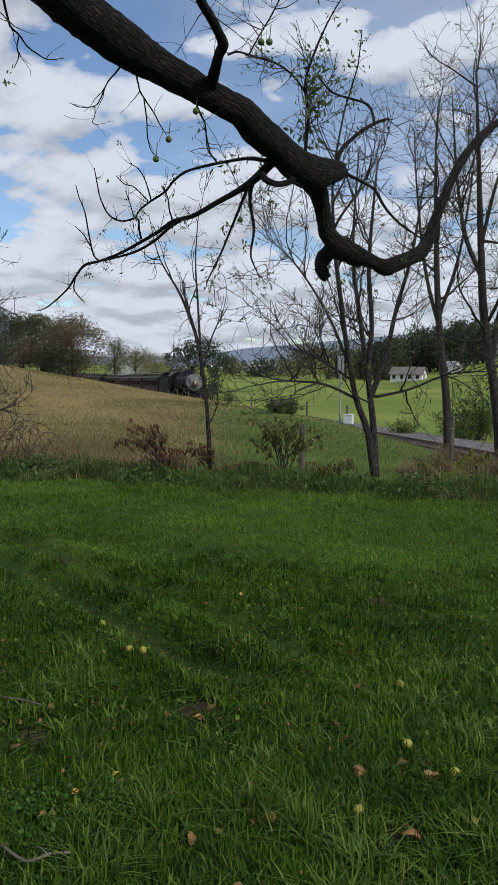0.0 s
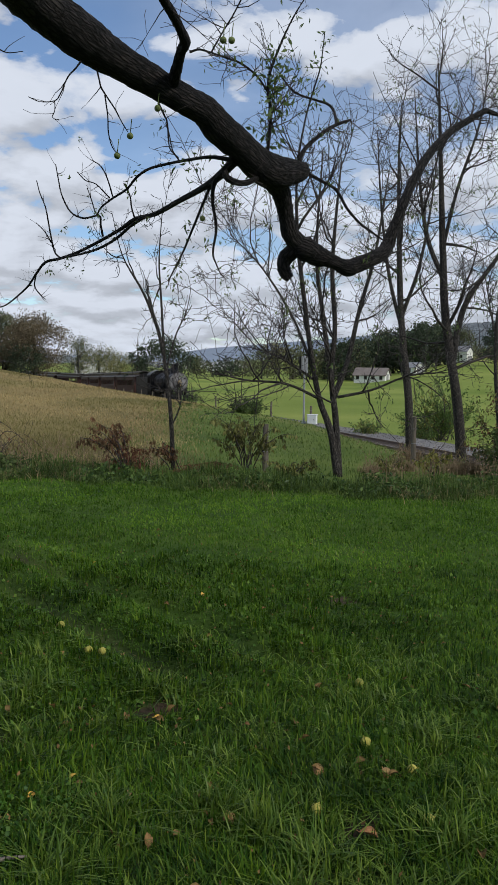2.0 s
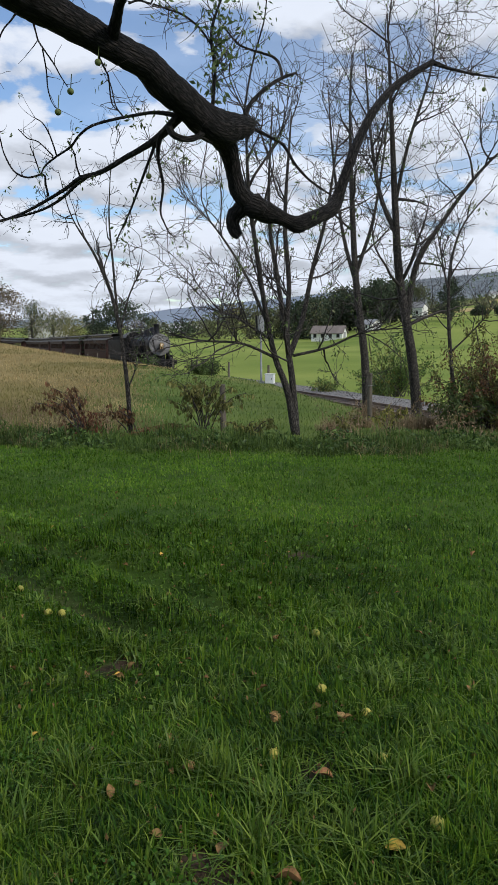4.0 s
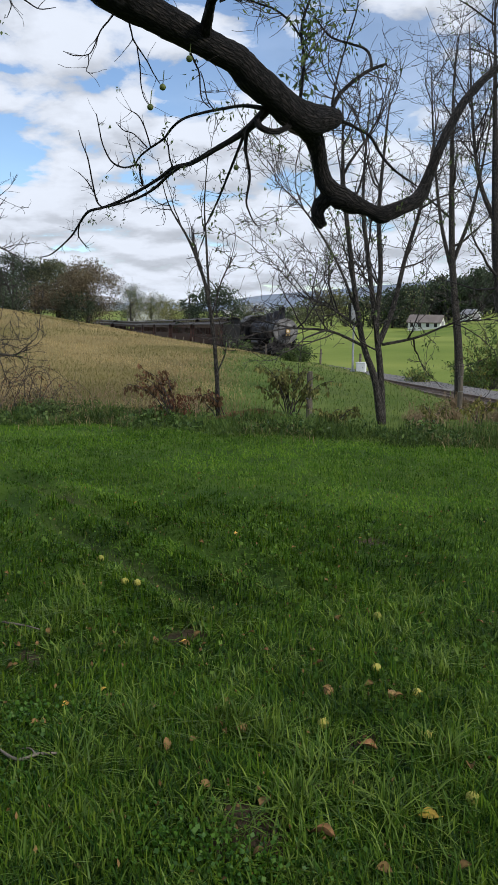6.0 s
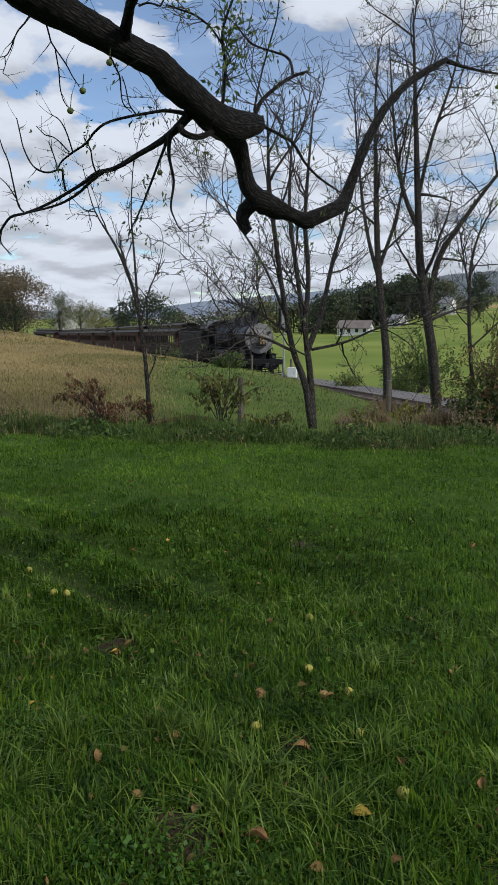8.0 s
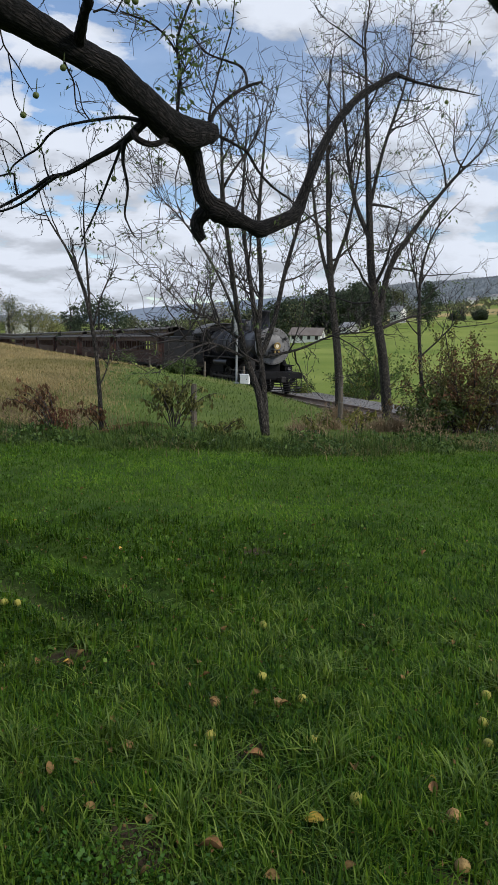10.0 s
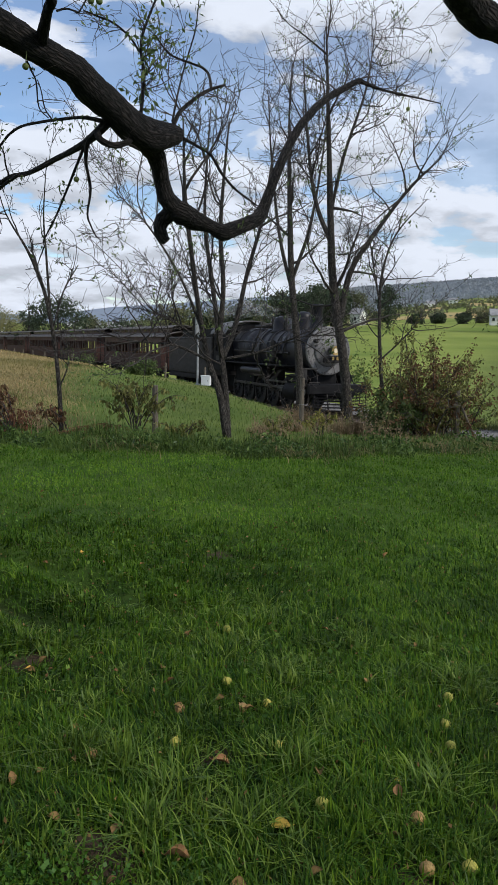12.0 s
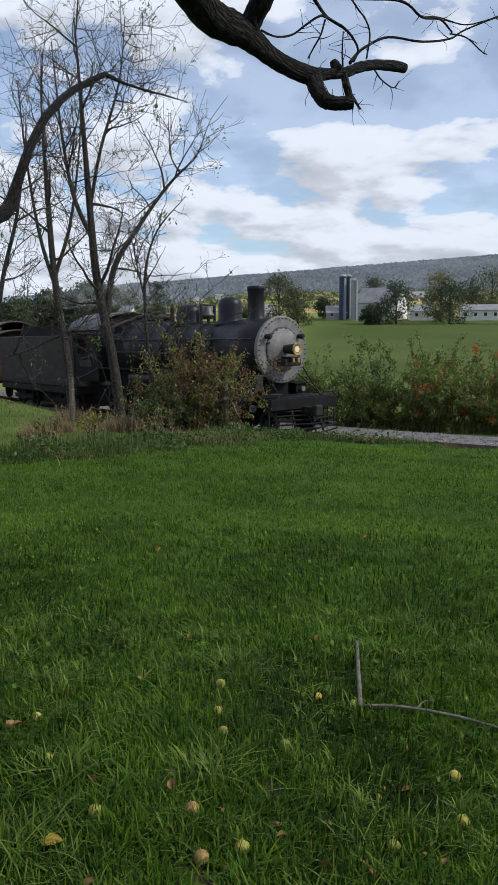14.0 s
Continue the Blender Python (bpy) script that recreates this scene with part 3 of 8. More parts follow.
def build_ground():
    az = np.concatenate([np.arange(-180, -26, 6.0), np.arange(-26, 52, 0.5), np.arange(52, 180, 6.0)])
    rad = np.concatenate([[0.0], np.arange(0.6, 10, 0.1), np.arange(10, 16, 0.2), 16 * np.exp(np.linspace(0, np.log(4800 / 16), 190))])
    a, r = np.meshgrid(np.radians(az), rad)
    x, y = (r * np.sin(a)).ravel(), (r * np.cos(a)).ravel()
    z = height(x, y)
    n, m = len(rad), len(az)
    i, j = np.meshgrid(np.arange(n - 1), np.arange(m), indexing="ij")
    jj = (j + 1) % m
    f = np.stack([i * m + j, (i + 1) * m + j, (i + 1) * m + jj, i * m + jj], -1).reshape(-1, 4)
    g = raw("ground", np.stack([x, y, z], 1).tolist(), f.tolist(), M["ground"], smooth=True)
    tagged(g, "rolling farm land with mown lawn, dry hill grass and green fields", "ground", kind="structure")
    d, zr = track_side(x, y)
    rr = np.hypot(x, y)
    azd = np.degrees(np.arctan2(x, y))
    wob = 1.3 * np.sin(x * 0.31) + 1.1 * np.sin(y * 0.23 + x * 0.12) + 0.6 * np.sin(x * 1.1 + y * 0.7)
    house = d < 0
    lawn_edge = step(-0.3, 0.5, y - lawn_end(x) + 0.1 * wob)
    dry = house * step(15.5, 19, y + wob * 0.6) * np.maximum(step(1.2, -1.4, x - 0.03 * (y - 17) + 2.0 + wob * 0.25),
                                                           0.6 * step(48, 66, y)) * (1 - step(170, 260, rr))
    dry = np.maximum(dry, (np.abs(d) < 7) * (rr > 16) * 0.35)
    pasture = house * lawn_edge
    field = (1 - house) * step(3.0, 7.0, d)
    stub = step(325, 345, rr) * (1 - step(950, 1050, rr)) * step(14, 17, azd) * (np.sin(np.log(rr + 1) * 14 + azd * 0.16) > -0.1)
    # weights of the two haze-tinted colours: ridge woods, and bluer hills beyond
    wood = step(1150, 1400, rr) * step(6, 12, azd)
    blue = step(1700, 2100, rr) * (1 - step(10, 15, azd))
    # mown lightens the turf with distance, from 2 to 5 m out
    for key, val in (("mown", step(2.0, 5.0, rr) * house), ("soil", np.maximum(soil_spot(x, y), 0.5 * np.exp(-(rut_way(x, y) / 0.10) ** 2) * (0.5 + 0.5 * np.sin(x * 5.1 + y * 2.2))) * (rr < 14)), ("pasture", pasture), ("dry", dry), ("field", field), ("darker_field", field * step(24, 31, azd + 1.5 * np.sin(rr * 0.02)) * (1 - step(300, 330, rr))), ("stubble", stub), ("wood", wood), ("hazed_hill", blue)):
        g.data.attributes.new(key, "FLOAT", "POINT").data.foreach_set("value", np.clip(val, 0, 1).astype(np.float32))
    return g


build_ground()


# ---- railway ----
def build_railway():
    sel = np.arange(40, 560, 1)
    c = TRACK[sel]
    tan = np.gradient(c[:, :2], axis=0)
    tan /= np.linalg.norm(tan, axis=1)[:, None]
    nor = np.stack([tan[:, 1], -tan[:, 0]], 1)          # towards the far side
    prof = ((-2.1, -0.55), (-1.5, -0.21), (0, -0.17), (1.75, -0.20), (4.4, -0.22), (5.9, -0.70))
    verts, faces = [], []
    for p, n in zip(c, nor):
        for off, dz in prof:
            verts.append((p[0] + n[0] * off, p[1] + n[1] * off, p[2] + dz))
    k = len(prof)
    for i in range(len(c) - 1):
        for j in range(k - 1):
            faces.append((i * k + j, i * k + j + 1, (i + 1) * k + j + 1, (i + 1) * k + j))
    bed = raw("trackbed", verts, faces, M["ballast_bed"])
    tagged(bed, "grey crushed-stone trackbed of a single railway line", "trackbed", kind="structure")
    # loose stones on the nearer stretch
    rng = np.random.default_rng(5)
    n = 21000
    i = rng.integers(10, 190, n)
    off = rng.uniform(-1.6, 5.4, n)
    keep = (np.abs(np.abs(off) - 0.75) > 0.1)
    i, off = i[keep], off[keep]
    i1 = i + 1
    t = rng.random(len(i))[:, None]
    pos = c[i] * (1 - t) + c[i1] * t
    dz = np.interp(off, [p[0] for p in prof], [p[1] for p in prof])
    q = np.stack([pos[:, 0] + nor[i, 0] * off, pos[:, 1] + nor[i, 1] * off, pos[:, 2] + dz], 1)
    s = rng.uniform(0.025, 0.06, len(q))
    corner = rng.normal(size=(len(q), 4, 3))
    corner /= np.linalg.norm(corner, axis=2)[:, :, None]
    v = q[:, None] + corner * s[:, None, None]
    tri = np.stack([v[:, [0, 1, 2]], v[:, [0, 2, 3]], v[:, [0, 3, 1]], v[:, [1, 3, 2]]], 1).reshape(-1, 3, 3)
    st = quads("ballast_stones", tri, M["ballast"], per=3)
    tagged(st, "loose grey crushed stone of the railway line", "ballast", kind="stuff")
    # rails
    for side, nm in ((-1, "rail"), (1, "rail")):
        pr = ((-0.065, -0.16), (-0.065, -0.145), (-0.012, -0.12), (-0.012, -0.04), (-0.036, -0.03), (-0.036, 0.0),
              (0.036, 0.0), (0.036, -0.03), (0.012, -0.04), (0.012, -0.12), (0.065, -0.145), (0.065, -0.16))
        vv, ff = [], []
        for p, nn in zip(c, nor):
            for off, dz in pr:
                o = side * 0.755 + off
                vv.append((p[0] + nn[0] * o, p[1] + nn[1] * o, p[2] + dz))
        k = len(pr)
        for a in range(len(c) - 1):
            for b in range(k):
                bb = (b + 1) % k
                ff.append((a * k + b, a * k + bb, (a + 1) * k + bb, (a + 1) * k + b))
        rail = raw(nm, vv, ff, M["rail"])
        tagged(rail, "worn steel rail of the railway line", "rail", kind="structure")


build_railway()


def build_sleepers():
    """Wooden sleepers under the rails, on the stretch that can be seen."""
    bm = bmesh.new()
    box(bm, (-1.3, -0.11, -0.15), (1.3, 0.11, 0.0), 0.012)
    me = bpy.data.meshes.new("sleeper")
    bm.to_mesh(me)
    bm.free()
    me.materials.append(M["sleeper"])
    base = bpy.data.objects["trackbed"]
    s = 6.0
    while s < 110:
        p, q = on_track(s), on_track(s + 0.4)
        h = math.atan2(q.y - p.y, q.x - p.x)
        ob = new("sleeper", me)
        ob.parent = base
        ob.matrix_basis = Matrix.Translation((p.x, p.y, p.z - 0.15)) @ Matrix.Rotation(h - math.pi / 2, 4, "Z")
        s += 0.53


build_sleepers()


# ---- the train ----
def wheel_mesh(name, r, width, spokes, mat_tyre, mat_spoke, parent, at, counter=False):
    """A spoked wheel on the x axis; tyre, and spokes with hub below it."""
    bm = bmesh.new()
    m = Matrix.Rotation(math.pi / 2, 4, "Y")
    lathe(bm, [(r - 0.09, -width / 2), (r, -width / 2), (r, width / 2 - 0.03), (r + 0.025, width / 2 - 0.02),
               (r + 0.025, width / 2), (r - 0.09, width / 2), (r - 0.09, -width / 2)], 32, m)
    w = part(name, bm, mat_tyre, parent, smooth=False)
    w.matrix_basis = Matrix.Translation(at)
    bm = bmesh.new()
    drum(bm, 0.15, 0.15, (-width / 2 - 0.02, 0, 0), (width / 2 + 0.02, 0, 0), 16)
    for i in range(spokes):
        a = 2 * math.pi * i / spokes
        box(bm, (-0.03, -0.03, 0.1), (0.03, 0.03, r - 0.07), 0, Matrix.Rotation(a, 4, "X"))
    if counter:
        for i in range(7):
            a = math.pi + (i - 3) * 0.22
            box(bm, (-0.05, -0.09, r * 0.55), (0.05, 0.09, r - 0.07), 0, Matrix.Rotation(a, 4, "X"))
    part("spokes", bm, mat_spoke, w)
    return w


TURNING = []     # (wheel, place in its thing, radius, first turn)
RODS = []        # (rod, place, crank, radius)
R_DRIVER, R_SMALL, R_COACH = 0.71, 0.42, 0.42


def build_locomotive():
    eng = empty("steam_locomotive")
    tagged(eng, "black steam locomotive with grey smokebox front, pulling coaches", "locomotive")
    z0 = 2.785
    # boiler
    bm = bmesh.new()
    m = Matrix.Translation((0, 0, z0)) @ Matrix.Rotation(math.pi / 2, 4, "X")   # lathe height runs towards the rear
    lathe(bm, [(1.04, 0.02), (1.04, 1.9), (1.0, 1.92), (0.98, 2.9), (0.99, 2.91), (0.99, 2.97), (0.97, 2.98), (0.985, 4.8),
               (1.005, 4.81), (1.005, 4.87), (0.99, 4.88), (1.08, 6.8), (1.10, 6.82), (1.10, 9.3)], 48, m)
    part("boiler", bm, M["loco"], eng, smooth=True)
    # boiler bands
    for y in (-3.6, -4.4, -5.6, -6.4, -7.6, -8.5):
        bm = bmesh.new()
        r = 0.975 + max(0, min(1, (-y - 2.9) / 4)) * 0.125 + 0.012
        lathe(bm, [(r, -y - 0.04), (r, -y + 0.04)], 40, m)
        part("boiler_band", bm, M["iron"], eng, smooth=True)
    # smokebox front: riveted ring, dished door, bolts
    bm = bmesh.new()
    f = Matrix.Translation((0, 0, z0)) @ Matrix.Rotation(-math.pi / 2, 4, "X")   # lathe height runs forward
    lathe(bm, [(1.08, -0.10), (1.095, -0.02), (1.09, 0.03), (1.06, 0.05), (0.74, 0.055), (0.70, 0.03), (0.70, 0.0)], 64, f)
    part("smokebox_ring", bm, M["graphite"], eng, "pale grey riveted smokebox front ring", smooth=False)
    bm = bmesh.new()
    lathe(bm, [(0.72, 0.05), (0.70, 0.10), (0.63, 0.13), (0.42, 0.19), (0.2, 0.22), (0.0, 0.225)], 56, f)
    part("smokebox_door", bm, M["graphite"], eng, "dished grey smokebox door", smooth=True)
    bm = bmesh.new()
    bolt = None
    for n, r, y in ((40, 1.01, 0.055), (22, 0.695, 0.10)):
        for i in range(n):
            a = 2 * math.pi * i / n
            if bolt is None:
                drum(bm, 0.024, 0.017, (0, -0.02, 0), (0, 0.03, 0), 6)
                bolt = part("bolt", bm, M["iron"], eng)
            else:
                bolt = new("bolt", bolt.data)
                bolt.parent = eng
            bolt.matrix_basis = Matrix.Translation((r * math.cos(a), y, z0 + r * math.sin(a)))
    bm = bmesh.new()
    for a in (2.6, 0.55):
        bm = bmesh.new()
        cx, cz = 0.83 * math.cos(a), z0 + 0.83 * math.sin(a)
        drum(bm, 0.075, 0.075, (cx, 0.03, cz), (cx, 0.24, cz), 14)
        drum(bm, 0.1, 0.06, (cx, 0.24, cz), (cx, 0.30, cz), 14)
        part("marker_lamp", bm, M["iron"], eng)
    for s in (-1, 1):
        bm = bmesh.new()
        box(bm, (-0.72 if s < 0 else 0.5, 0.08, z0 - 0.03 + s * 0.22), (-0.50 if s < 0 else 0.72, 0.13, z0 + 0.03 + s * 0.22), 0.01)
        part("door_hinge", bm, M["iron"], eng)
    # headlight on the door, number board under it
    bm = bmesh.new()
    drum(bm, 0.14, 0.18, (0, 0.2, z0 + 0.02), (0, 0.72, z0 + 0.02), 28)
    drum(bm, 0.20, 0.20, (0, 0.69, z0 + 0.02), (0, 0.745, z0 + 0.02), 28)
    box(bm, (-0.2, 0.16, z0 - 0.28), (0.2, 0.7, z0 - 0.22), 0.01)
    box(bm, (-0.34, 0.14, z0 - 0.52), (0.34, 0.58, z0 - 0.29), 0.03)
    hl = part("headlight", bm, M["iron"], eng)
    bm = bmesh.new()
    lathe(bm, [(0.112, 0.74), (0.205, 0.74), (0.21, 0.765), (0.19, 0.78), (0.12, 0.77), (0.112, 0.74)], 32, Matrix.Translation((0, 0, z0 + 0.02)) @ Matrix.Rotation(-math.pi / 2, 4, "X"))
    part("rim", bm, M["brass"], hl, "polished brass headlight rim")
    bm = bmesh.new()
    drum(bm, 0.11, 0.10, (0, 0.72, z0 + 0.02), (0, 0.757, z0 + 0.02), 28)
    part("lens", bm, M["lens"], hl, "headlight lens with a weak warm glow")
    for x in (-0.11, 0.11):
        bm = bmesh.new()
        box(bm, (x - 0.05, 0.705, z0 - 0.40), (x + 0.05, 0.72, z0 - 0.25), 0.004)
        part("number_bar", bm, M["brass"], eng, "brass number shown as plain bars")
    # stack, domes, bell, valves
    bm = bmesh.new()
    lathe(bm, [(0.40, 3.68), (0.34, 3.78), (0.285, 3.92), (0.275, 4.72), (0.30, 4.76), (0.31, 4.86), (0.285, 4.90), (0.22, 4.90), (0.22, 4.5)], 32,
          Matrix.Translation((0, -1.25, 0)))
    part("chimney", bm, M["loco"], eng, smooth=True)
    for y, r, h, nm in ((-2.65, 0.42, 4.60, "sand_dome"), (-5.1, 0.46, 4.44, "steam_dome")):
        bm = bmesh.new()
        lathe(bm, [(r + 0.16, 3.62), (r + 0.04, 3.74), (r, 3.85), (r, h - 0.28), (r * 0.93, h - 0.12), (r * 0.7, h - 0.03), (r * 0.3, h + 0.01), (0.001, h + 0.02)],
              32, Matrix.Translation((0, y, 0)))
        part(nm, bm, M["loco"], eng, smooth=True)
    bm = bmesh.new()
    lathe(bm, [(0.24, 3.98), (0.235, 4.03), (0.19, 4.10), (0.15, 4.25), (0.10, 4.33), (0.001, 4.36)], 24, Matrix.Translation((0, -3.95, 0)))
    bell = part("bell", bm, M["graphite_dark"], eng, smooth=True)
    bm = bmesh.new()
    for s in (-1, 1):
        box(bm, (s * 0.30 - 0.03, -4.00, 3.70), (s * 0.30 + 0.03, -3.90, 4.36), 0.01)
    box(bm, (-0.33, -4.00, 4.34), (0.33, -3.90, 4.41), 0.015)
    part("yoke", bm, M["iron"], bell)
    for x, y, h in ((-0.16, -5.95, 4.42), (0.16, -5.95, 4.42), (0.0, -6.25, 4.36), (-0.3, -6.6, 4.3), (0.28, -4.2, 4.2), (-0.25, -4.25, 4.15)):
        bm = bmesh.new()
        drum(bm, 0.06, 0.06, (x, y, 3.78), (x, y, h - 0.12), 12)
        drum(bm, 0.085, 0.05, (x, y, h - 0.12), (x, y, h), 12)
        part("safety_valve", bm, M["iron"], eng)
    bm = bmesh.new()
    drum(bm, 0.10, 0.10, (-0.45, -7.0, 4.02), (0.45, -7.0, 4.02), 16)
    drum(bm, 0.07, 0.07, (0.42, -7.6, 3.95), (0.42, -6.2, 3.95), 12)
    drum(bm, 0.16, 0.16, (-0.35, -7.55, 4.0), (-0.35, -6.95, 4.0), 16)
    part("turret", bm, M["iron"], eng)
    # hand rails and pipes along the boiler
    for s in (-1, 1):
        bm = bmesh.new()
        drum(bm, 0.022, 0.022, (s * 1.03, -0.3, z0 + 0.36), (s * 1.14, -9.2, z0 + 0.40), 8)
        for y in (-0.6, -2.4, -4.2, -6.0, -7.8):
            drum(bm, 0.018, 0.018, (s * 0.93, y, z0 + 0.34), (s * 1.08, y, z0 + 0.38), 6)
        part("handrail", bm, M["steel"], eng)
        bm = bmesh.new()
        drum(bm, 0.05, 0.05, (s * 1.02, -2.0, z0 - 0.15), (s * 1.10, -9.0, z0 - 0.1), 10)
        drum(bm, 0.035, 0.035, (s * 0.9, -2.5, z0 + 0.62), (s * 1.12, -2.6, z0 - 0.2), 8)
        drum(bm, 0.035, 0.035, (s * 0.9, -3.1, z0 + 0.62), (s * 1.12, -3.2, z0 - 0.2), 8)
        part("boiler_pipe", bm, M["iron"], eng)
        # air pump and reservoir
        bm = bmesh.new()
        drum(bm, 0.21, 0.21, (s * 1.25, -4.4, 1.72), (s * 1.25, -7.2, 1.72), 20)
        part("air_reservoir", bm, M["loco"], eng, smooth=False)
        bm = bmesh.new()
        drum(bm, 0.15, 0.15, (s * 1.16, -3.6, 2.25), (s * 1.16, -3.6, 2.72), 16)
        drum(bm, 0.13, 0.13, (s * 1.16, -3.6, 2.85), (s * 1.16, -3.6, 3.2), 16)
        drum(bm, 0.05, 0.05, (s * 1.16, -3.6, 2.2), (s * 1.16, -3.6, 3.25), 10)
        part("air_pump", bm, M["iron"], eng)
        # running board with step down to the pilot
        bm = bmesh.new()
        box(bm, (s * 0.98 if s > 0 else -1.52, -9.5, 2.02), (1.52 if s > 0 else -0.98, -1.4, 2.08), 0.01)
        box(bm, (s * 0.8 if s > 0 else -1.5, -1.4, 1.62), (1.5 if s > 0 else -0.8, -0.2, 1.67), 0.01)
        drum(bm, 0.02, 0.02, (s * 1.0, -0.2, 2.35), (s * 0.85, 0.95, 1.3), 8)
        part("running_board", bm, M["tender_black"], eng)
        # cylinder, steam chest, steam pipe
        bm = bmesh.new()
        drum(bm, 0.42, 0.42, (s * 1.17, -1.45, 0.92), (s * 1.17, -0.25, 0.92), 28)
        drum(bm, 0.35, 0.30, (s * 1.17, -0.25, 0.92), (s * 1.17, -0.15, 0.92), 28)
        drum(bm, 0.25, 0.25, (s * 1.15, -1.4, 1.46), (s * 1.15, -0.28, 1.46), 22)
        drum(bm, 0.19, 0.17, (s * 1.1, -0.85, 1.5), (s * 0.85, -0.85, 2.35), 16)
        part("cylinder", bm, M["tender_black"], eng)
        bm = bmesh.new()
        drum(bm, 0.12, 0.12, (s * 1.17, -0.16, 0.92), (s * 1.17, -0.05, 0.92), 14)
        part("cylinder_cover", bm, M["graphite"], eng, "worn bright cylinder cover")
        bm = bmesh.new()
        drum(bm, 0.09, 0.09, (s * 1.15, -0.28, 1.46), (s * 1.15, -0.16, 1.46), 14)
        part("cylinder_cover", bm, M["graphite"], eng, "worn bright cylinder cover")
        bm = bmesh.new()
        box(bm, (s * 1.2 - 0.05, -2.9, 1.02), (s * 1.2 + 0.05, -1.45, 1.12), 0.01)
        box(bm, (s * 1.2 - 0.07, -2.5, 0.84), (s * 1.2 + 0.07, -2.1, 1.02), 0.015)
        part("crosshead_guide", bm, M["steel"], eng)
        bm = bmesh.new()
        box(bm, (s * 1.22 - 0.03, -4.3, 1.25), (s * 1.22 + 0.03, -1.5, 1.33), 0.01, )
        part("valve_rod", bm, M["steel"], eng)
    # frame and saddle
    bm = bmesh.new()
    for s in (-1, 1):
        box(bm, (s * 0.5 - 0.05, -11.6, 0.62), (s * 0.5 + 0.05, 0.9, 1.25), 0.01)
    box(bm, (-0.62, -1.5, 1.0), (0.62, -0.3, 2.0), 0.08)
    box(bm, (-0.9, -9.4, 1.0), (0.9, -6.6, 2.0), 0.05)
    part("frame", bm, M["tender_black"], eng)
    # dark blocks added below the frame in place of shade between the wheels
    bm = bmesh.new()
    box(bm, (-0.62, -9.3, 0.28), (0.62, -6.2, 0.99), 0.04)
    part("dark_underfill", bm, M["coach_under"], eng)
    for k in range(2):
        bm = bmesh.new()
        box(bm, (-0.44, -3.45 - 1.62 * k, 0.3), (0.44, -3.27 - 1.62 * k, 1.0), 0.02)
        part("underfill_beam", bm, M["coach_under"], eng)
    # pilot: deck, beam, cow-catcher slats, coupler, flag brackets, steps
    bm = bmesh.new()
    box(bm, (-1.45, 0.85, 0.92), (1.45, 1.12, 1.28), 0.02)
    box(bm, (-1.25, -0.1, 1.27), (1.25, 1.1, 1.31), 0.0)
    part("pilot_beam", bm, M["tender_black"], eng)
    for k in range(6):
        bm = bmesh.new()
        zz = 0.86 - k * 0.13
        back, front = 0.95 + k * 0.06, 1.18 + k * 0.13
        for s in (-1, 1):
            drum(bm, 0.028, 0.028, (s * (1.15 + 0.03 * k), back, zz), (0.0, front, zz), 8)
        part("pilot_slat", bm, M["tender_black"], eng)
    bm = bmesh.new()
    for s in (-1, 0, 1):
        drum(bm, 0.035, 0.035, (s * 0.55, 1.07 - abs(s) * 0.02, 0.92), (s * 0.6, 1.65 - abs(s) * 0.3, 0.18), 8)
    box(bm, (-0.13, 1.05, 0.78), (0.13, 1.6, 1.0), 0.03)
    box(bm, (-0.18, 1.5, 0.72), (0.12, 1.75, 1.06), 0.04)
    part("coupler", bm, M["iron"], eng)
    for s in (-1, 1):
        bm = bmesh.new()
        drum(bm, 0.02, 0.02, (s * 0.62, 0.1, 2.0), (s * 0.95, 0.95, 1.28), 8)
        drum(bm, 0.02, 0.02, (s * 0.9, 1.02, 1.42), (s * 1.4, 1.02, 1.42), 8)
        drum(bm, 0.016, 0.016, (s * 1.4, 1.02, 1.28), (s * 1.4, 1.02, 1.42), 8)
        part("pilot_brace", bm, M["iron"], eng)
        bm = bmesh.new()
        box(bm, (s * 1.28 - 0.17, 0.86, 0.35), (s * 1.28 + 0.17, 1.1, 0.40), 0.01)
        drum(bm, 0.02, 0.02, (s * 1.28 - 0.15, 1.0, 0.38), (s * 1.28 - 0.15, 1.0, 0.95), 6)
        drum(bm, 0.02, 0.02, (s * 1.28 + 0.15, 1.0, 0.38), (s * 1.28 + 0.15, 1.0, 0.95), 6)
        part("pilot_step", bm, M["iron"], eng)
    bm = bmesh.new()
    box(bm, (0.75, 0.35, 1.96), (1.62, 0.55, 2.02), 0.01)
    box(bm, (1.28, 0.36, 1.50), (1.60, 0.56, 1.96), 0.03)
    part("flag_box", bm, M["iron"], eng)
    # cab
    bm = bmesh.new()
    for s in (-1, 1):
        x0, x1 = (s * 1.48 - 0.025, s * 1.48 + 0.025)
        box(bm, (x0, -11.3, 1.55), (x1, -9.35, 2.62), 0.01)
        box(bm, (x0, -11.3, 3.38), (x1, -9.35, 3.7), 0.01)
        for a, b in ((-9.75, -9.35), (-10.45, -10.37), (-11.25, -11.05)):
            box(bm, (x0 + 0.002, a, 2.62), (x1 - 0.002, b, 3.38))
    for s in (-1, 1):
        box(bm, (s * 1.0 if s > 0 else -1.46, -9.41, 1.55), (1.46 if s > 0 else -1.0, -9.35, 3.7), 0.0)
    box(bm, (-1.0, -9.41, 3.75), (1.0, -9.35, 4.15))
    box(bm, (-1.46, -11.3, 1.5), (1.46, -9.35, 1.56))
    cab = part("cab", bm, M["tender_black"], eng)
    bm = bmesh.new()
    rows = 9
    ring = []
    for y in (-11.75, -9.15):
        line = []
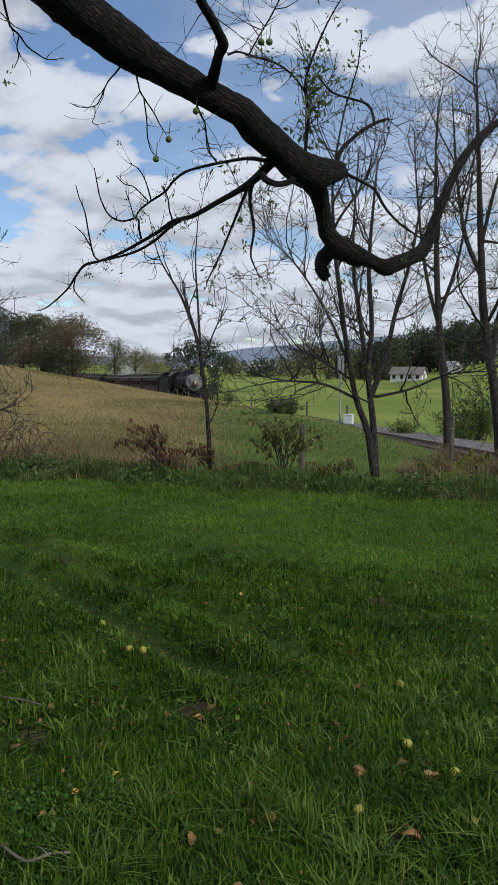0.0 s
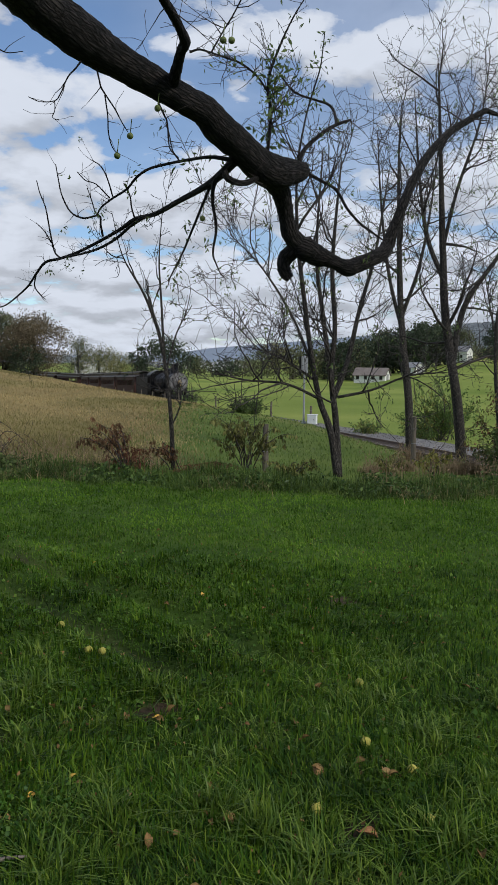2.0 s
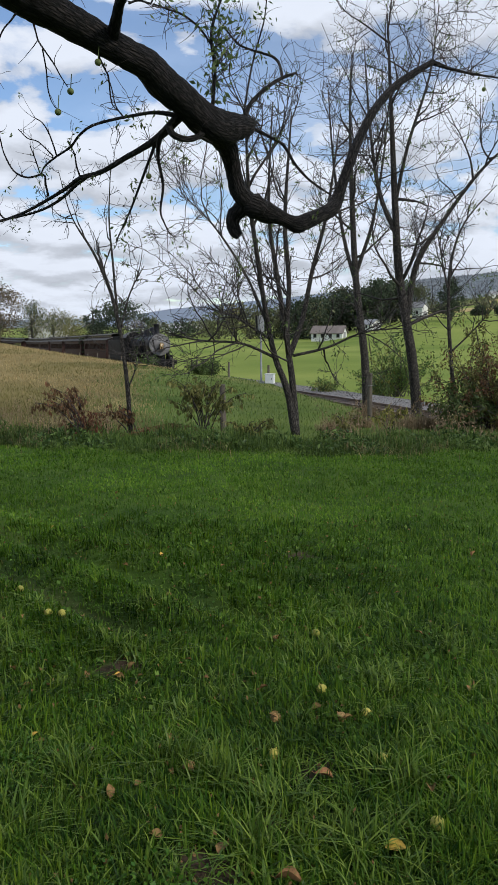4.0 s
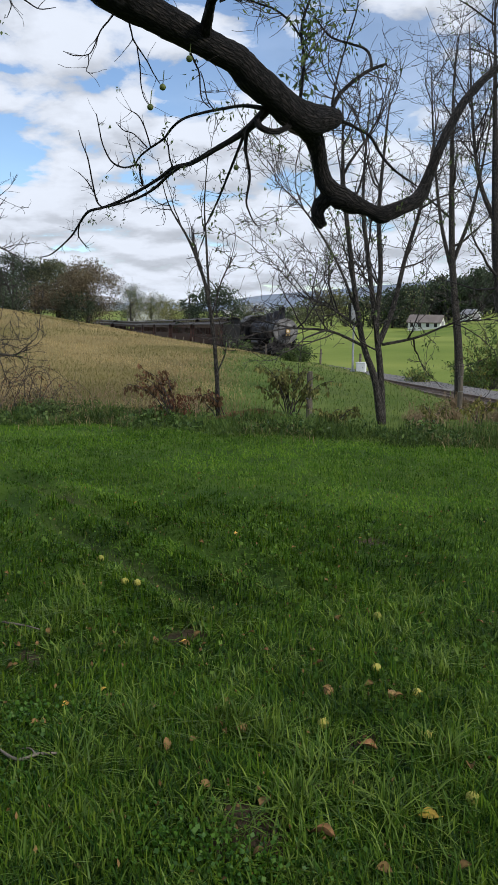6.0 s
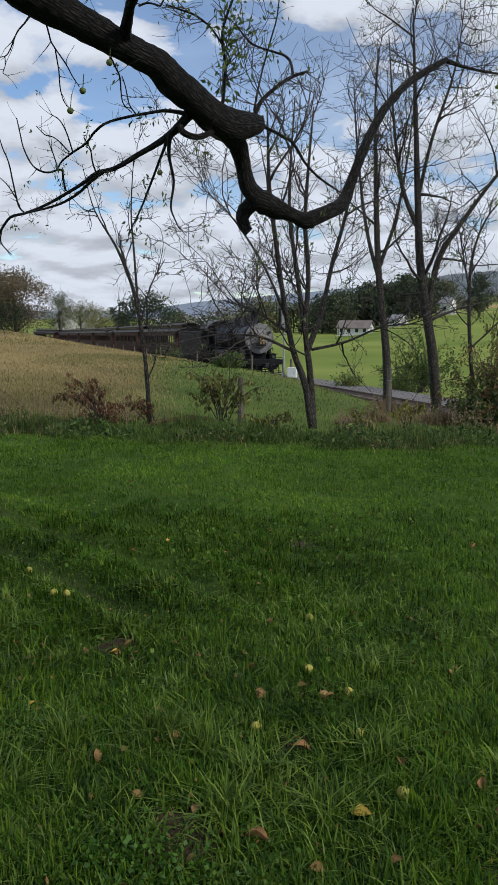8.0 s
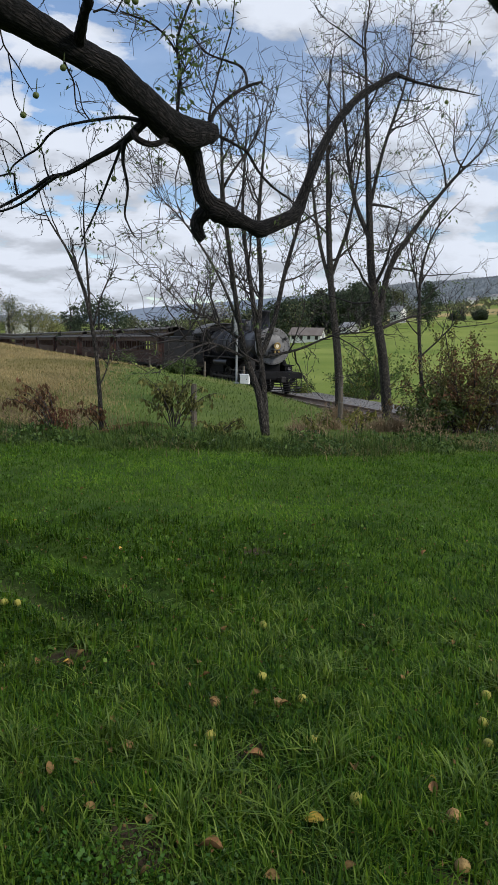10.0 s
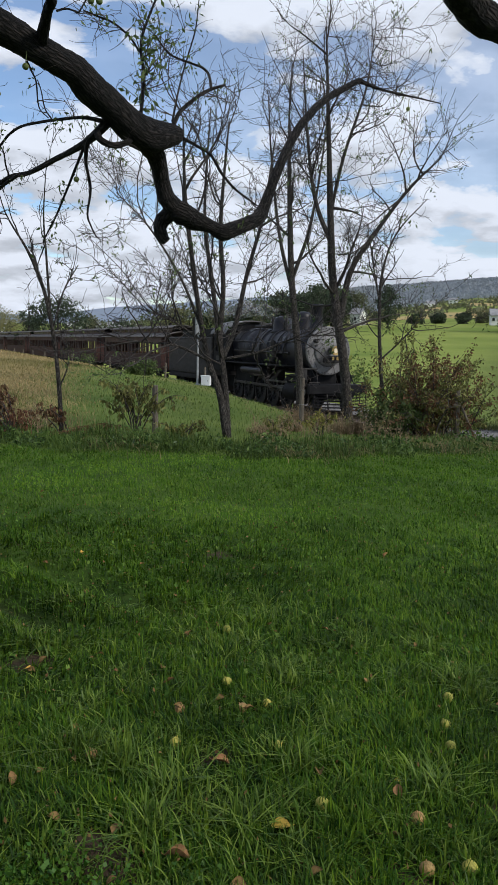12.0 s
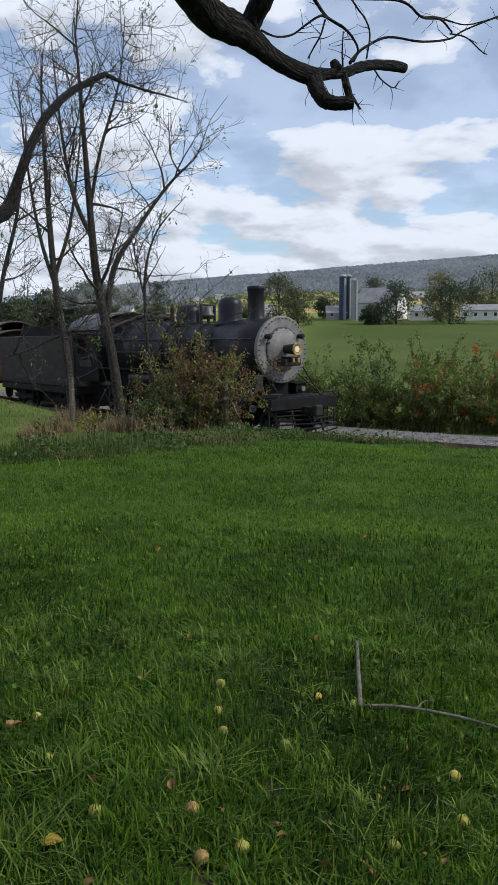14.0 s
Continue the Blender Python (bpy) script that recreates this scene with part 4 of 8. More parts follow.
        for thick in (0.0, 0.06):
            line.append([bm.verts.new((1.62 * math.sin(a), y, 3.42 + (0.86 + thick) * math.cos(a) - 0.02)) for a in np.linspace(-1.36, 1.36, 19)])
        ring.append(line)
    (a0, a1), (b0, b1) = ring
    for i in range(18):
        bm.faces.new((a1[i], a1[i + 1], b1[i + 1], b1[i]))
        bm.faces.new((a0[i + 1], a0[i], b0[i], b0[i + 1]))
        bm.faces.new((a0[i], a0[i + 1], a1[i + 1], a1[i]))
        bm.faces.new((b0[i + 1], b0[i], b1[i], b1[i + 1]))
    part("roof", bm, M["cab_roof"], cab, smooth=False)
    for s in (-1, 1):
        bm = bmesh.new()
        box(bm, (s * 1.512 - 0.006, -10.9, 2.1), (s * 1.512 + 0.006, -9.95, 2.35))
        part("name_bar", bm, M["iron"], cab, "faded cab lettering as a plain bar")
    # wheels: five driving axles, one small leading axle
    for k in range(5):
        y = -2.55 - 1.62 * k
        for s in (-1, 1):
            w = wheel_mesh("driving_wheel", R_DRIVER, 0.14, 14, M["iron"], M["loco"], eng, (s * 0.80, y, R_DRIVER), True)
            TURNING.append((w, (s * 0.80, y, R_DRIVER), R_DRIVER, 0.0 if s < 0 else math.pi / 2))
    for s in (-1, 1):
        w = wheel_mesh("leading_wheel", R_SMALL, 0.13, 10, M["iron"], M["loco"], eng, (s * 0.80, 0.3, R_SMALL))
        TURNING.append((w, (s * 0.80, 0.3, R_SMALL), R_SMALL, 0.3))
        bm = bmesh.new()
        box(bm, (-0.035, -2.55 - 1.62 * 4 - 0.1, -0.06), (0.035, -2.55 + 0.1, 0.06), 0.015)
        for k in range(5):
            drum(bm, 0.11, 0.11, (-0.05, -2.55 - 1.62 * k, 0), (0.05, -2.55 - 1.62 * k, 0), 14)
        rod = part("side_rod", bm, M["steel"], eng, "bright steel side rod")
        RODS.append((rod, (s * 0.95, 0, R_DRIVER), 0.33, R_DRIVER, 0.0 if s < 0 else math.pi / 2))
    return eng


def build_tender():
    td = empty("tender")
    tagged(td, "black riveted tender heaped with coal behind the locomotive", "tender")
    bm = bmesh.new()
    box(bm, (-1.5, -4.3, 1.15), (1.5, 4.2, 3.40), 0.06)
    part("tank", bm, M["tender_side"], td)
    bm = bmesh.new()
    for s in (-1, 1):
        box(bm, (s * 1.42 - 0.03, -1.4, 3.40), (s * 1.42 + 0.03, 4.2, 3.85), 0.01)
    box(bm, (-1.42, -1.45, 3.40), (1.42, -1.39, 3.85), 0.01)
    box(bm, (-0.5, -3.4, 3.40), (0.5, -2.6, 3.60), 0.05)
    part("coal_boards", bm, M["tender_black"], td)
    bm = bmesh.new()
    rng = random.Random(4)
    for _ in range(140):
        r = rng.uniform(0.08, 0.2)
        y = rng.uniform(-1.2, 4.0)
        x = rng.uniform(-1.3, 1.3)
        zz = 3.5 + 0.45 * (1 - abs(x) / 1.5) * rng.random()
        bmesh.ops.create_icosphere(bm, subdivisions=1, radius=r, matrix=Matrix.Translation((x, y, zz)) @ Matrix.Rotation(rng.random() * 3, 4, (1, 1, rng.random())))
    part("coal", bm, M["iron"], td)
    bm = bmesh.new()
    box(bm, (-1.45, -4.4, 0.85), (1.45, 4.3, 1.14), 0.03)
    part("underframe", bm, M["coach_under"], td)
    # added dark blocks that stand in for the shade under the tender
    for yc, half in ((-2.5, 1.2), (0.0, 1.0), (2.5, 1.2)):
        bm = bmesh.new()
        box(bm, (-0.7, yc - half, 0.24), (0.7, yc + half, 0.845), 0.03)
        part("tender_underfill", bm, M["coach_under"], td)
    bm = bmesh.new()
    for s in (-1, 1):
        for k in range(29):
            y = -4.1 + k * 0.285
            for zz in (1.3, 3.3):
                drum(bm, 0.018, 0.012, (s * 1.5, y, zz), (s * 1.515, y, zz), 6)
    tagged(part("rivets", bm, M["tender_black"], td), kind="stuff")
    for yc in (-2.5, 2.5):
        for s in (-1, 1):
            bm = bmesh.new()
            box(bm, (s * 1.02 - 0.06, yc - 1.15, 0.38), (s * 1.02 + 0.06, yc + 1.15, 0.6), 0.03)
            box(bm, (s * 1.02 - 0.08, yc - 0.3, 0.3), (s * 1.02 + 0.08, yc + 0.3, 0.8), 0.04)
            part("truck_frame", bm, M["coach_under"], td)
        for dy in (-0.85, 0.85):
            for s in (-1, 1):
                w = wheel_mesh("tender_wheel", R_COACH, 0.13, 8, M["iron"], M["coach_under"], td, (s * 0.80, yc + dy, R_COACH))
                TURNING.append((w, (s * 0.80, yc + dy, R_COACH), R_COACH, 0.2))
    return td


def build_coach():
    """A wooden open-window coach with a clerestory roof; built once and copied."""
    co = empty("passenger_coach")
    tagged(co, "dark maroon wooden railway coach with clerestory roof and open windows", "coach", "coaches of the train")
    L, W = 9.4, 1.47
    nwin, pitch = 15, 1.06
    y0 = -nwin * pitch / 2
    for s in (-1, 1):
        bm = bmesh.new()
        xa, xb = sorted((s * W, s * (W - 0.07)))
        box(bm, (xa, -8.4, 1.12), (xb, 8.4, 2.12), 0.008)
        box(bm, (xa - 0.012, -8.4, 2.12), (xb + 0.012, 8.4, 2.18), 0.008)
        side = part("side_wall", bm, M["coach_side"], co)
        bm = bmesh.new()
        box(bm, (xa, -8.4, 2.98), (xb, 8.4, 3.42), 0.008)
        part("letter_board", bm, M["coach_upper"], co)
        slim = None
        for k in range(nwin + 1):
            if slim is None:
                bm = bmesh.new()
                box(bm, (-0.035, -0.11, 2.18), (0.035, 0.11, 2.98))
                ob = part("window_post", bm, M["coach_upper"], co)
                slim = ob.data
            else:
                ob = new("window_post", slim)
                ob.parent = co
            ob.matrix_basis = Matrix.Translation(((xa + xb) / 2, y0 + k * pitch, 0))
        for a, b in ((-8.4, y0), (-y0, 8.4)):
            bm = bmesh.new()
            box(bm, (xa + 0.002, a, 2.18), (xb - 0.002, b, 2.98))
            part("corner_panel", bm, M["coach_upper"], co)
    bench = None
    for k in range(nwin - 1):
        for s in (-1, 1):
            if bench is None:
                bm = bmesh.new()
                box(bm, (-0.42, -0.22, 1.45), (0.42, 0.24, 1.58))
                box(bm, (-0.42, 0.18, 1.581), (0.42, 0.28, 2.20))
                box(bm, (-0.36, -0.1, 1.12), (0.36, 0.12, 1.45))
                ob = part("bench", bm, M["seat"], co)
                bench = ob.data
            else:
                ob = new("bench", bench)
                ob.parent = co
            ob.matrix_basis = Matrix.Translation((s * 0.85, y0 + (k + 1) * pitch, 0))
    # ends: vestibules and open platforms
    for s in (-1, 1):
        bm = bmesh.new()
        box(bm, (-W + 0.075, s * 8.4 - 0.04, 1.12), (W - 0.075, s * 8.4 + 0.04, 3.42), 0.01)
        part("end_wall", bm, M["coach_side"], co)
    for s in (-1, 1):
        bm = bmesh.new()
        for x in (-1.3, -0.45, 0.45, 1.3):
            drum(bm, 0.035, 0.035, (x, s * 9.3, 1.12), (x, s * 9.3, 3.4), 8)
        box(bm, (-1.35, s * 9.3 - 0.03, 1.95), (-0.45, s * 9.3 + 0.03, 2.02))
        box(bm, (0.45, s * 9.3 - 0.03, 1.95), (1.35, s * 9.3 + 0.03, 2.02))
        box(bm, (-1.4, min(s * 8.45, s * L), 1.05), (1.4, max(s * 8.45, s * L), 1.12), 0.01)
        part("platform_railing", bm, M["coach_under"], co)
    # roof: lower deck, clerestory with its lights, upper deck
    def arch(bm, half, z, rise, ya, yb, thick=0.05, n=10, inner=0.0):
        ring = []
        for y in (ya, yb):
            xs = np.linspace(-half, half, n)
            ring.append([[bm.verts.new((x, y, z + rise * (1 - (x / half) ** 2) - t)) for x in xs] for t in (0, thick)])
        for i in range(n - 1):
            bm.faces.new((ring[0][0][i], ring[0][0][i + 1], ring[1][0][i + 1], ring[1][0][i]))
            bm.faces.new((ring[1][1][i], ring[1][1][i + 1], ring[0][1][i + 1], ring[0][1][i]))
        for k in (0, n - 1):
            bm.faces.new((ring[0][0][k], ring[1][0][k], ring[1][1][k], ring[0][1][k]))
        for r in ring:
            for i in range(n - 1):
                bm.faces.new((r[0][i], r[0][i + 1], r[1][i + 1], r[1][i]))
    bm = bmesh.new()
    arch(bm, W + 0.12, 3.42, 0.38, -L, L)
    part("lower_roof", bm, M["coach_roof"], co)
    bm = bmesh.new()
    for s in (-1, 1):
        box(bm, (s * 0.74 - 0.03, -8.6, 3.66), (s * 0.74 + 0.03, 8.6, 4.06))
    cl = part("clerestory", bm, M["coach_upper"], co)
    for k in range(12):
        for s in (-1, 1):
            bm = bmesh.new()
            y = -7.9 + k * 1.436
            box(bm, (s * 0.775 - 0.01, y - 0.45, 3.80), (s * 0.775 + 0.01, y + 0.45, 3.98))
            part("light", bm, M["dark_window"], cl)
    bm = bmesh.new()
    arch(bm, 0.9, 4.05, 0.2, -8.9, 8.9)
    part("upper_roof", bm, M["coach_roof"], co)
    for y in (-6, -2, 2, 6):
        bm = bmesh.new()
        drum(bm, 0.11, 0.09, (0, y, 4.2), (0, y, 4.38), 12)
        drum(bm, 0.15, 0.15, (0, y, 4.38), (0, y, 4.42), 12)
        part("roof_vent", bm, M["coach_under"], co)
    bm = bmesh.new()
    box(bm, (-1.4, -8.4, 0.95), (1.4, 8.4, 1.11), 0.01)
    for s in (-1, 1):
        drum(bm, 0.03, 0.03, (s * 1.0, -5.4, 0.98), (s * 1.0, -2.0, 0.55), 6)
        drum(bm, 0.03, 0.03, (s * 1.0, 5.4, 0.98), (s * 1.0, 2.0, 0.55), 6)
        drum(bm, 0.03, 0.03, (s * 1.0, -2.0, 0.55), (s * 1.0, 2.0, 0.55), 6)
    box(bm, (-1.0, -1.2, 0.55), (-0.4, 1.2, 0.95), 0.02)
    box(bm, (0.4, -0.9, 0.5), (1.1, 0.9, 0.95), 0.02)
    part("underframe", bm, M["coach_under"], co)
    for yc in (-6.6, 6.6):
        for s in (-1, 1):
            bm = bmesh.new()
            box(bm, (s * 1.02 - 0.06, yc - 1.3, 0.4), (s * 1.02 + 0.06, yc + 1.3, 0.62), 0.03)
            box(bm, (s * 1.02 - 0.08, yc - 0.35, 0.3), (s * 1.02 + 0.08, yc + 0.35, 0.9), 0.04)
            part("truck_frame", bm, M["coach_under"], co)
        for dy in (-1.0, 1.0):
            for s in (-1, 1):
                wheel_mesh("coach_wheel", R_COACH, 0.13, 8, M["iron"], M["coach_under"], co, (s * 0.80, yc + dy, R_COACH))
    return co


def build_steam():
    """Thin white steam that trails over the engine, in soft pieces carried along with it."""
    m = bpy.data.materials.new("steam")
    m.use_nodes = True
    nt = m.node_tree
    b = nt.nodes["Principled BSDF"]
    b.inputs["Base Color"].default_value = (0.9, 0.92, 0.95, 1)
    b.inputs["Roughness"].default_value = 1.0
    b.inputs["Specular IOR Level"].default_value = 0.0
    co = nt.nodes.new("ShaderNodeTexCoord")
    n = nt.nodes.new("ShaderNodeTexNoise")
    n.inputs["Scale"].default_value, n.inputs["Detail"].default_value = 2.2, 6
    nt.links.new(co.outputs["Object"], n.inputs[0])
    mr = nt.nodes.new("ShaderNodeMapRange")
    mr.inputs[1].default_value, mr.inputs[2].default_value, mr.inputs[3].default_value, mr.inputs[4].default_value = 0.44, 0.78, 0.0, 0.15
    nt.links.new(n.outputs[0], mr.inputs[0])
    nt.links.new(mr.outputs[0], b.inputs["Alpha"])
    st = empty("steam_plume")
    tagged(st, "thin white steam trailing above the locomotive", "steam")
    rng = random.Random(6)
    for k in range(9):
        bm = bmesh.new()
        r = 0.35 + 0.10 * k * rng.uniform(0.7, 1.2)
        c = Vector((rng.uniform(-0.25, 0.25), -k * 0.95 - rng.uniform(0, 0.4), 4.55 + 0.10 * k + rng.uniform(-0.1, 0.15)))
        bmesh.ops.create_icosphere(bm, subdivisions=3, radius=r)
        for v in bm.verts:
            v.co = v.co * (1 + 0.5 * noise.noise(v.co * 2.2 + Vector((k * 3.0, 0, 0))))
            v.co = Vector((v.co.x, v.co.y * 1.7, v.co.z * 0.6)) + c
        part("puff", bm, m, st, smooth=True)
    return st


steam = build_steam()
locomotive, tender, coach = build_locomotive(), build_tender(), build_coach()
coaches = [coach] + [copy_thing(coach, Matrix()) for _ in range(6)]


def ring_way(t):
    """Way of the smokebox front along the line at t seconds."""
    return S_RING_END + 6.0456 * (14 - t) - 0.00236 * (14 - t) ** 2 - 0.06 * max(t - 11.8, 0) ** 2


def riding(t, a, b, origin):
    """Pose of a vehicle carried on the track a and b metres behind the smokebox front; origin lies that far behind it."""
    s = ring_way(t)
    p, q = on_track(s + a), on_track(s + b)
    d = (p - q).normalized()
    at = p + d * (a - origin)
    right = d.cross(Vector((0, 0, 1))).normalized()
    up = right.cross(d)
    m = Matrix((right, d, up)).transposed().to_4x4()
    m.translation = at
    return m


def motions():
    slow = [k * 0.5 for k in range(29)]
    quick = [k * 0.1 for k in range(141)]
    walk(locomotive, [(t, riding(t, 2.0, 9.0, 0.0)) for t in slow])
    walk(steam, [(t, riding(t, 2.0, 9.0, 0.0) @ Matrix.Translation((0, -5.6, 0))) for t in slow])
    walk(tender, [(t, riding(t, 13.4, 18.4, 15.9)) for t in slow])
    for k, c in enumerate(coaches):
        mid = 20.57 + 20.14 * (k + 0.5)
        walk(c, [(t, riding(t, mid - 6.6, mid + 6.6, mid)) for t in slow])
        for w in [o for o in c.children if o.name.startswith("coach_wheel")]:
            at = tuple(w.matrix_basis.translation)
            walk(w, [(t, Matrix.Translation(at) @ Matrix.Rotation((ring_way(t) - ring_way(0)) / R_COACH, 4, "X")) for t in quick])
    for w, at, r, first in TURNING:
        walk(w, [(t, Matrix.Translation(at) @ Matrix.Rotation(first + (ring_way(t) - ring_way(0)) / r, 4, "X")) for t in quick])
    for rod, at, crank, r, first in RODS:
        rows = []
        for t in quick:
            a = first + (ring_way(t) - ring_way(0)) / r
            rows.append((t, Matrix.Translation((at[0], at[1] - crank * math.sin(a), at[2] + crank * math.cos(a)))))
        walk(rod, rows)


# ---- trees ----
def shoots(rng, line, count, length, radius, levels, up=0.25, start=0.25, spread=0.9, kink=0.25, seg=5, fine=0.0018):
    """Side branches off a line of rows (x, y, z, r), and off them in turn. Returns a list of lines, all levels."""
    out = []
    line = np.asarray(line)
    n = len(line)
    for _ in range(count):
        i = min(n - 2, int((start + (1 - start) * rng.random()) * (n - 1)))
        f = rng.random()
        p = line[i, :3] * (1 - f) + line[i + 1, :3] * f
        r0 = min(radius * (0.6 + 0.7 * rng.random()), line[i, 3] * 0.8)
        t = line[i + 1, :3] - line[i, :3]
        t = t / (np.linalg.norm(t) + 1e-9)
        d = t * rng.uniform(0.15, 0.9) + rng.normal(size=3) * spread
        d[2] += up
        d /= np.linalg.norm(d)
        ln = length * rng.uniform(0.45, 1.2)
        rows, q = [np.append(p, r0)], p.copy()
        for k in range(seg):
            d = d + rng.normal(size=3) * kink
            d[2] += up * 0.25
            d /= np.linalg.norm(d)
            q = q + d * ln / seg
            rows.append(np.append(q, max(r0 * (1 - 0.85 * (k + 1) / seg), fine)))
        rows = np.array(rows)
        out.append(rows)
        if levels > 1:
            out += shoots(rng, rows, max(2, int(count * 0.55)) if levels > 2 else 4, length * 0.55, r0 * 0.6, levels - 1, up, 0.15, spread, kink, max(3, seg - 1), fine)
    return out


def thick_sides(r):
    return 14 if r > 0.07 else 8 if r > 0.03 else 5 if r > 0.008 else 3


def walnut_leaves(rng, lines, count, size):
    """Sprays of narrow leaflets hung on some twigs."""
    pts = []
    for _ in range(count):
        ln = lines[rng.integers(len(lines))]
        p = ln[-1, :3]
        d = rng.normal(size=3) * 0.5 + np.array([0, 0, -0.7])
        d /= np.linalg.norm(d)
        for k in range(rng.integers(4, 11)):
            pts.append(p + d * size * 0.55 * k + rng.normal(size=3) * size * 0.35)
    return leaf_faces(pts, size, rng, 0.8, 0.36)


M["husk_dark"] = material("green_husk", (0.11, 0.14, 0.04), 0.6, vary=0.35, scale=22)


def build_near_walnut():
    """The great limb that hangs over the lawn, on its tree beside the camera."""
    tree = empty("walnut_tree")
    tagged(tree, "old walnut tree with dark furrowed limb hanging over the lawn", "tree")
    rng = np.random.default_rng(11)
    main = smooth_path([(-3.9, 1, -0.1, 0.4), (-3.8, 1.1, 1.2, 0.32), (-3.3, 1.7, 2.9, 0.26), (-1.95, 3.1, 3.66, 0.17), (-1.143, 4.143, 3.537, 0.1157), (-0.992, 4.524, 3.538, 0.1238), (-0.866, 4.714, 3.494, 0.1262), (-0.725, 4.866, 3.437, 0.1241), (-0.611, 4.991, 3.402, 0.1073), (-0.492, 5.114, 3.371, 0.0998), (-0.31, 5.292, 3.323, 0.0928), (-0.16, 5.424, 3.286, 0.0916), (-0.051, 5.52, 3.255, 0.0971), (0.044, 5.63, 3.182, 0.1106), (0.171, 5.757, 3.116, 0.1055), (0.313, 5.909, 3.032, 0.1125), (0.448, 6.041, 2.997, 0.1234), (0.581, 6.142, 3.025, 0.0962), (0.681, 6.215, 3.051, 0.0635)], 5)
    down = smooth_path([(0.386, 6.037, 3.019, 0.1068), (0.496, 6.207, 2.928, 0.0804), (0.545, 6.317, 2.826, 0.0647), (0.578, 6.379, 2.71, 0.0611), (0.618, 6.411, 2.604, 0.0703), (0.711, 6.441, 2.522, 0.0752), (0.824, 6.45, 2.463, 0.0842), (0.913, 6.45, 2.433, 0.0621), (0.985, 6.451, 2.403, 0.0533), (1.067, 6.464, 2.37, 0.0667), (1.156, 6.515, 2.403, 0.0628), (1.267, 6.583, 2.452, 0.0588), (1.388, 6.672, 2.518, 0.0596), (1.46, 6.762, 2.617, 0.051)], 5)
    arm = smooth_path([(1.431, 6.726, 2.557, 0.0554), (1.495, 6.763, 2.727, 0.044), (1.584, 6.813, 2.945, 0.0396), (1.686, 6.928, 3.153, 0.0378), (1.821, 7.072, 3.373, 0.036), (1.976, 7.234, 3.557, 0.0343), (2.152, 7.412, 3.723, 0.0326), (2.365, 7.578, 3.875, 0.0307), (2.537, 7.704, 3.99, 0.026)], 5)
    stub = smooth_path([(0.655, 6.457, 2.515, 0.0621), (0.593, 6.495, 2.455, 0.0625), (0.567, 6.5, 2.389, 0.0537), (0.586, 6.5, 2.323, 0.0492), (0.623, 6.499, 2.284, 0.0358)], 5)
    up = smooth_path([(-0.247, 5.248, 3.347, 0.0424), (-0.222, 5.151, 3.388, 0.0347), (-0.189, 5.007, 3.439, 0.0303), (-0.162, 4.908, 3.456, 0.0329), (-0.182, 4.812, 3.482, 0.0274), (-0.22, 4.664, 3.507, 0.0265), (-0.267, 4.508, 3.529, 0.0256), (-0.293, 4.41, 3.577, 0.0235), (-0.395, 4.104, 3.749, 0.019)], 5)
    burr = smooth_path([(0.66, 6.5, 2.52, 0.05), (0.74, 6.43, 2.50, 0.10), (0.82, 6.4, 2.46, 0.05)], 3)
    tubes("trunk", [main[:17]], M["bark_dark"], tree, sides=20, knobs=0.10, seed=1)
    tubes("limb", [main[16:]], M["bark_dark"], tree, sides=20, knobs=0.10, seed=8)
    tubes("limb", [down], M["bark_dark"], tree, sides=16, knobs=0.12, seed=2)
    tubes("limb", [arm], M["bark_dark"], tree, sides=12, knobs=0.08, seed=6)
    tubes("broken_stub", [stub], M["bark_dark"], tree, sides=12, knobs=0.15, seed=3)
    tubes("limb", [up], M["bark_dark"], tree, sides=12, knobs=0.10, seed=4)
    tubes("burr", [burr], M["bark_dark"], tree, sides=12, knobs=0.2, seed=5)
    left = smooth_path([(0.161, 5.802, 3.017, 0.0355), (0.013, 6.061, 2.935, 0.0289), (-0.119, 6.287, 2.9, 0.0236), (-0.252, 6.499, 2.874, 0.0213), (-0.477, 6.866, 2.83, 0.0197), (-0.66, 7.115, 2.831, 0.0185), (-0.818, 7.351, 2.778, 0.0161), (-1.042, 7.655, 2.717, 0.0147), (-1.265, 7.927, 2.66, 0.0142), (-1.497, 8.177, 2.621, 0.0141), (-1.678, 8.35, 2.602, 0.0138), (-1.805, 8.504, 2.505, 0.0117), (-1.924, 8.609, 2.375, 0.0095), (-2.163, 8.746, 2.207, 0.0073), (-2.298, 8.795, 2.168, 0.0049)], 4)
    left_b = smooth_path([(-0.574, 6.952, 2.822, 0.0152), (-0.715, 7.172, 2.774, 0.0138), (-0.865, 7.401, 2.701, 0.0127), (-1.066, 7.67, 2.647, 0.0121), (-1.285, 7.917, 2.626, 0.0109), (-1.488, 8.126, 2.614, 0.0089)], 4)
    left_c = smooth_path([(-1.002, 7.592, 2.749, 0.0104), (-1.018, 7.565, 2.847, 0.0098), (-1.03, 7.539, 2.928, 0.0098), (-1.2, 7.738, 2.937, 0.009), (-1.343, 7.868, 3.017, 0.0081), (-1.427, 7.894, 3.174, 0.0065), (-1.452, 7.867, 3.309, 0.0059), (-1.468, 7.819, 3.439, 0.0043)], 4)
    left_d = smooth_path([(-1.497, 8.177, 2.621, 0.008), (-1.563, 8.207, 2.696, 0.009), (-1.6, 8.176, 2.901, 0.0078), (-1.627, 8.131, 3.095, 0.0067), (-1.681, 8.135, 3.232, 0.0056), (-1.709, 8.118, 3.352, 0.0039)], 4)
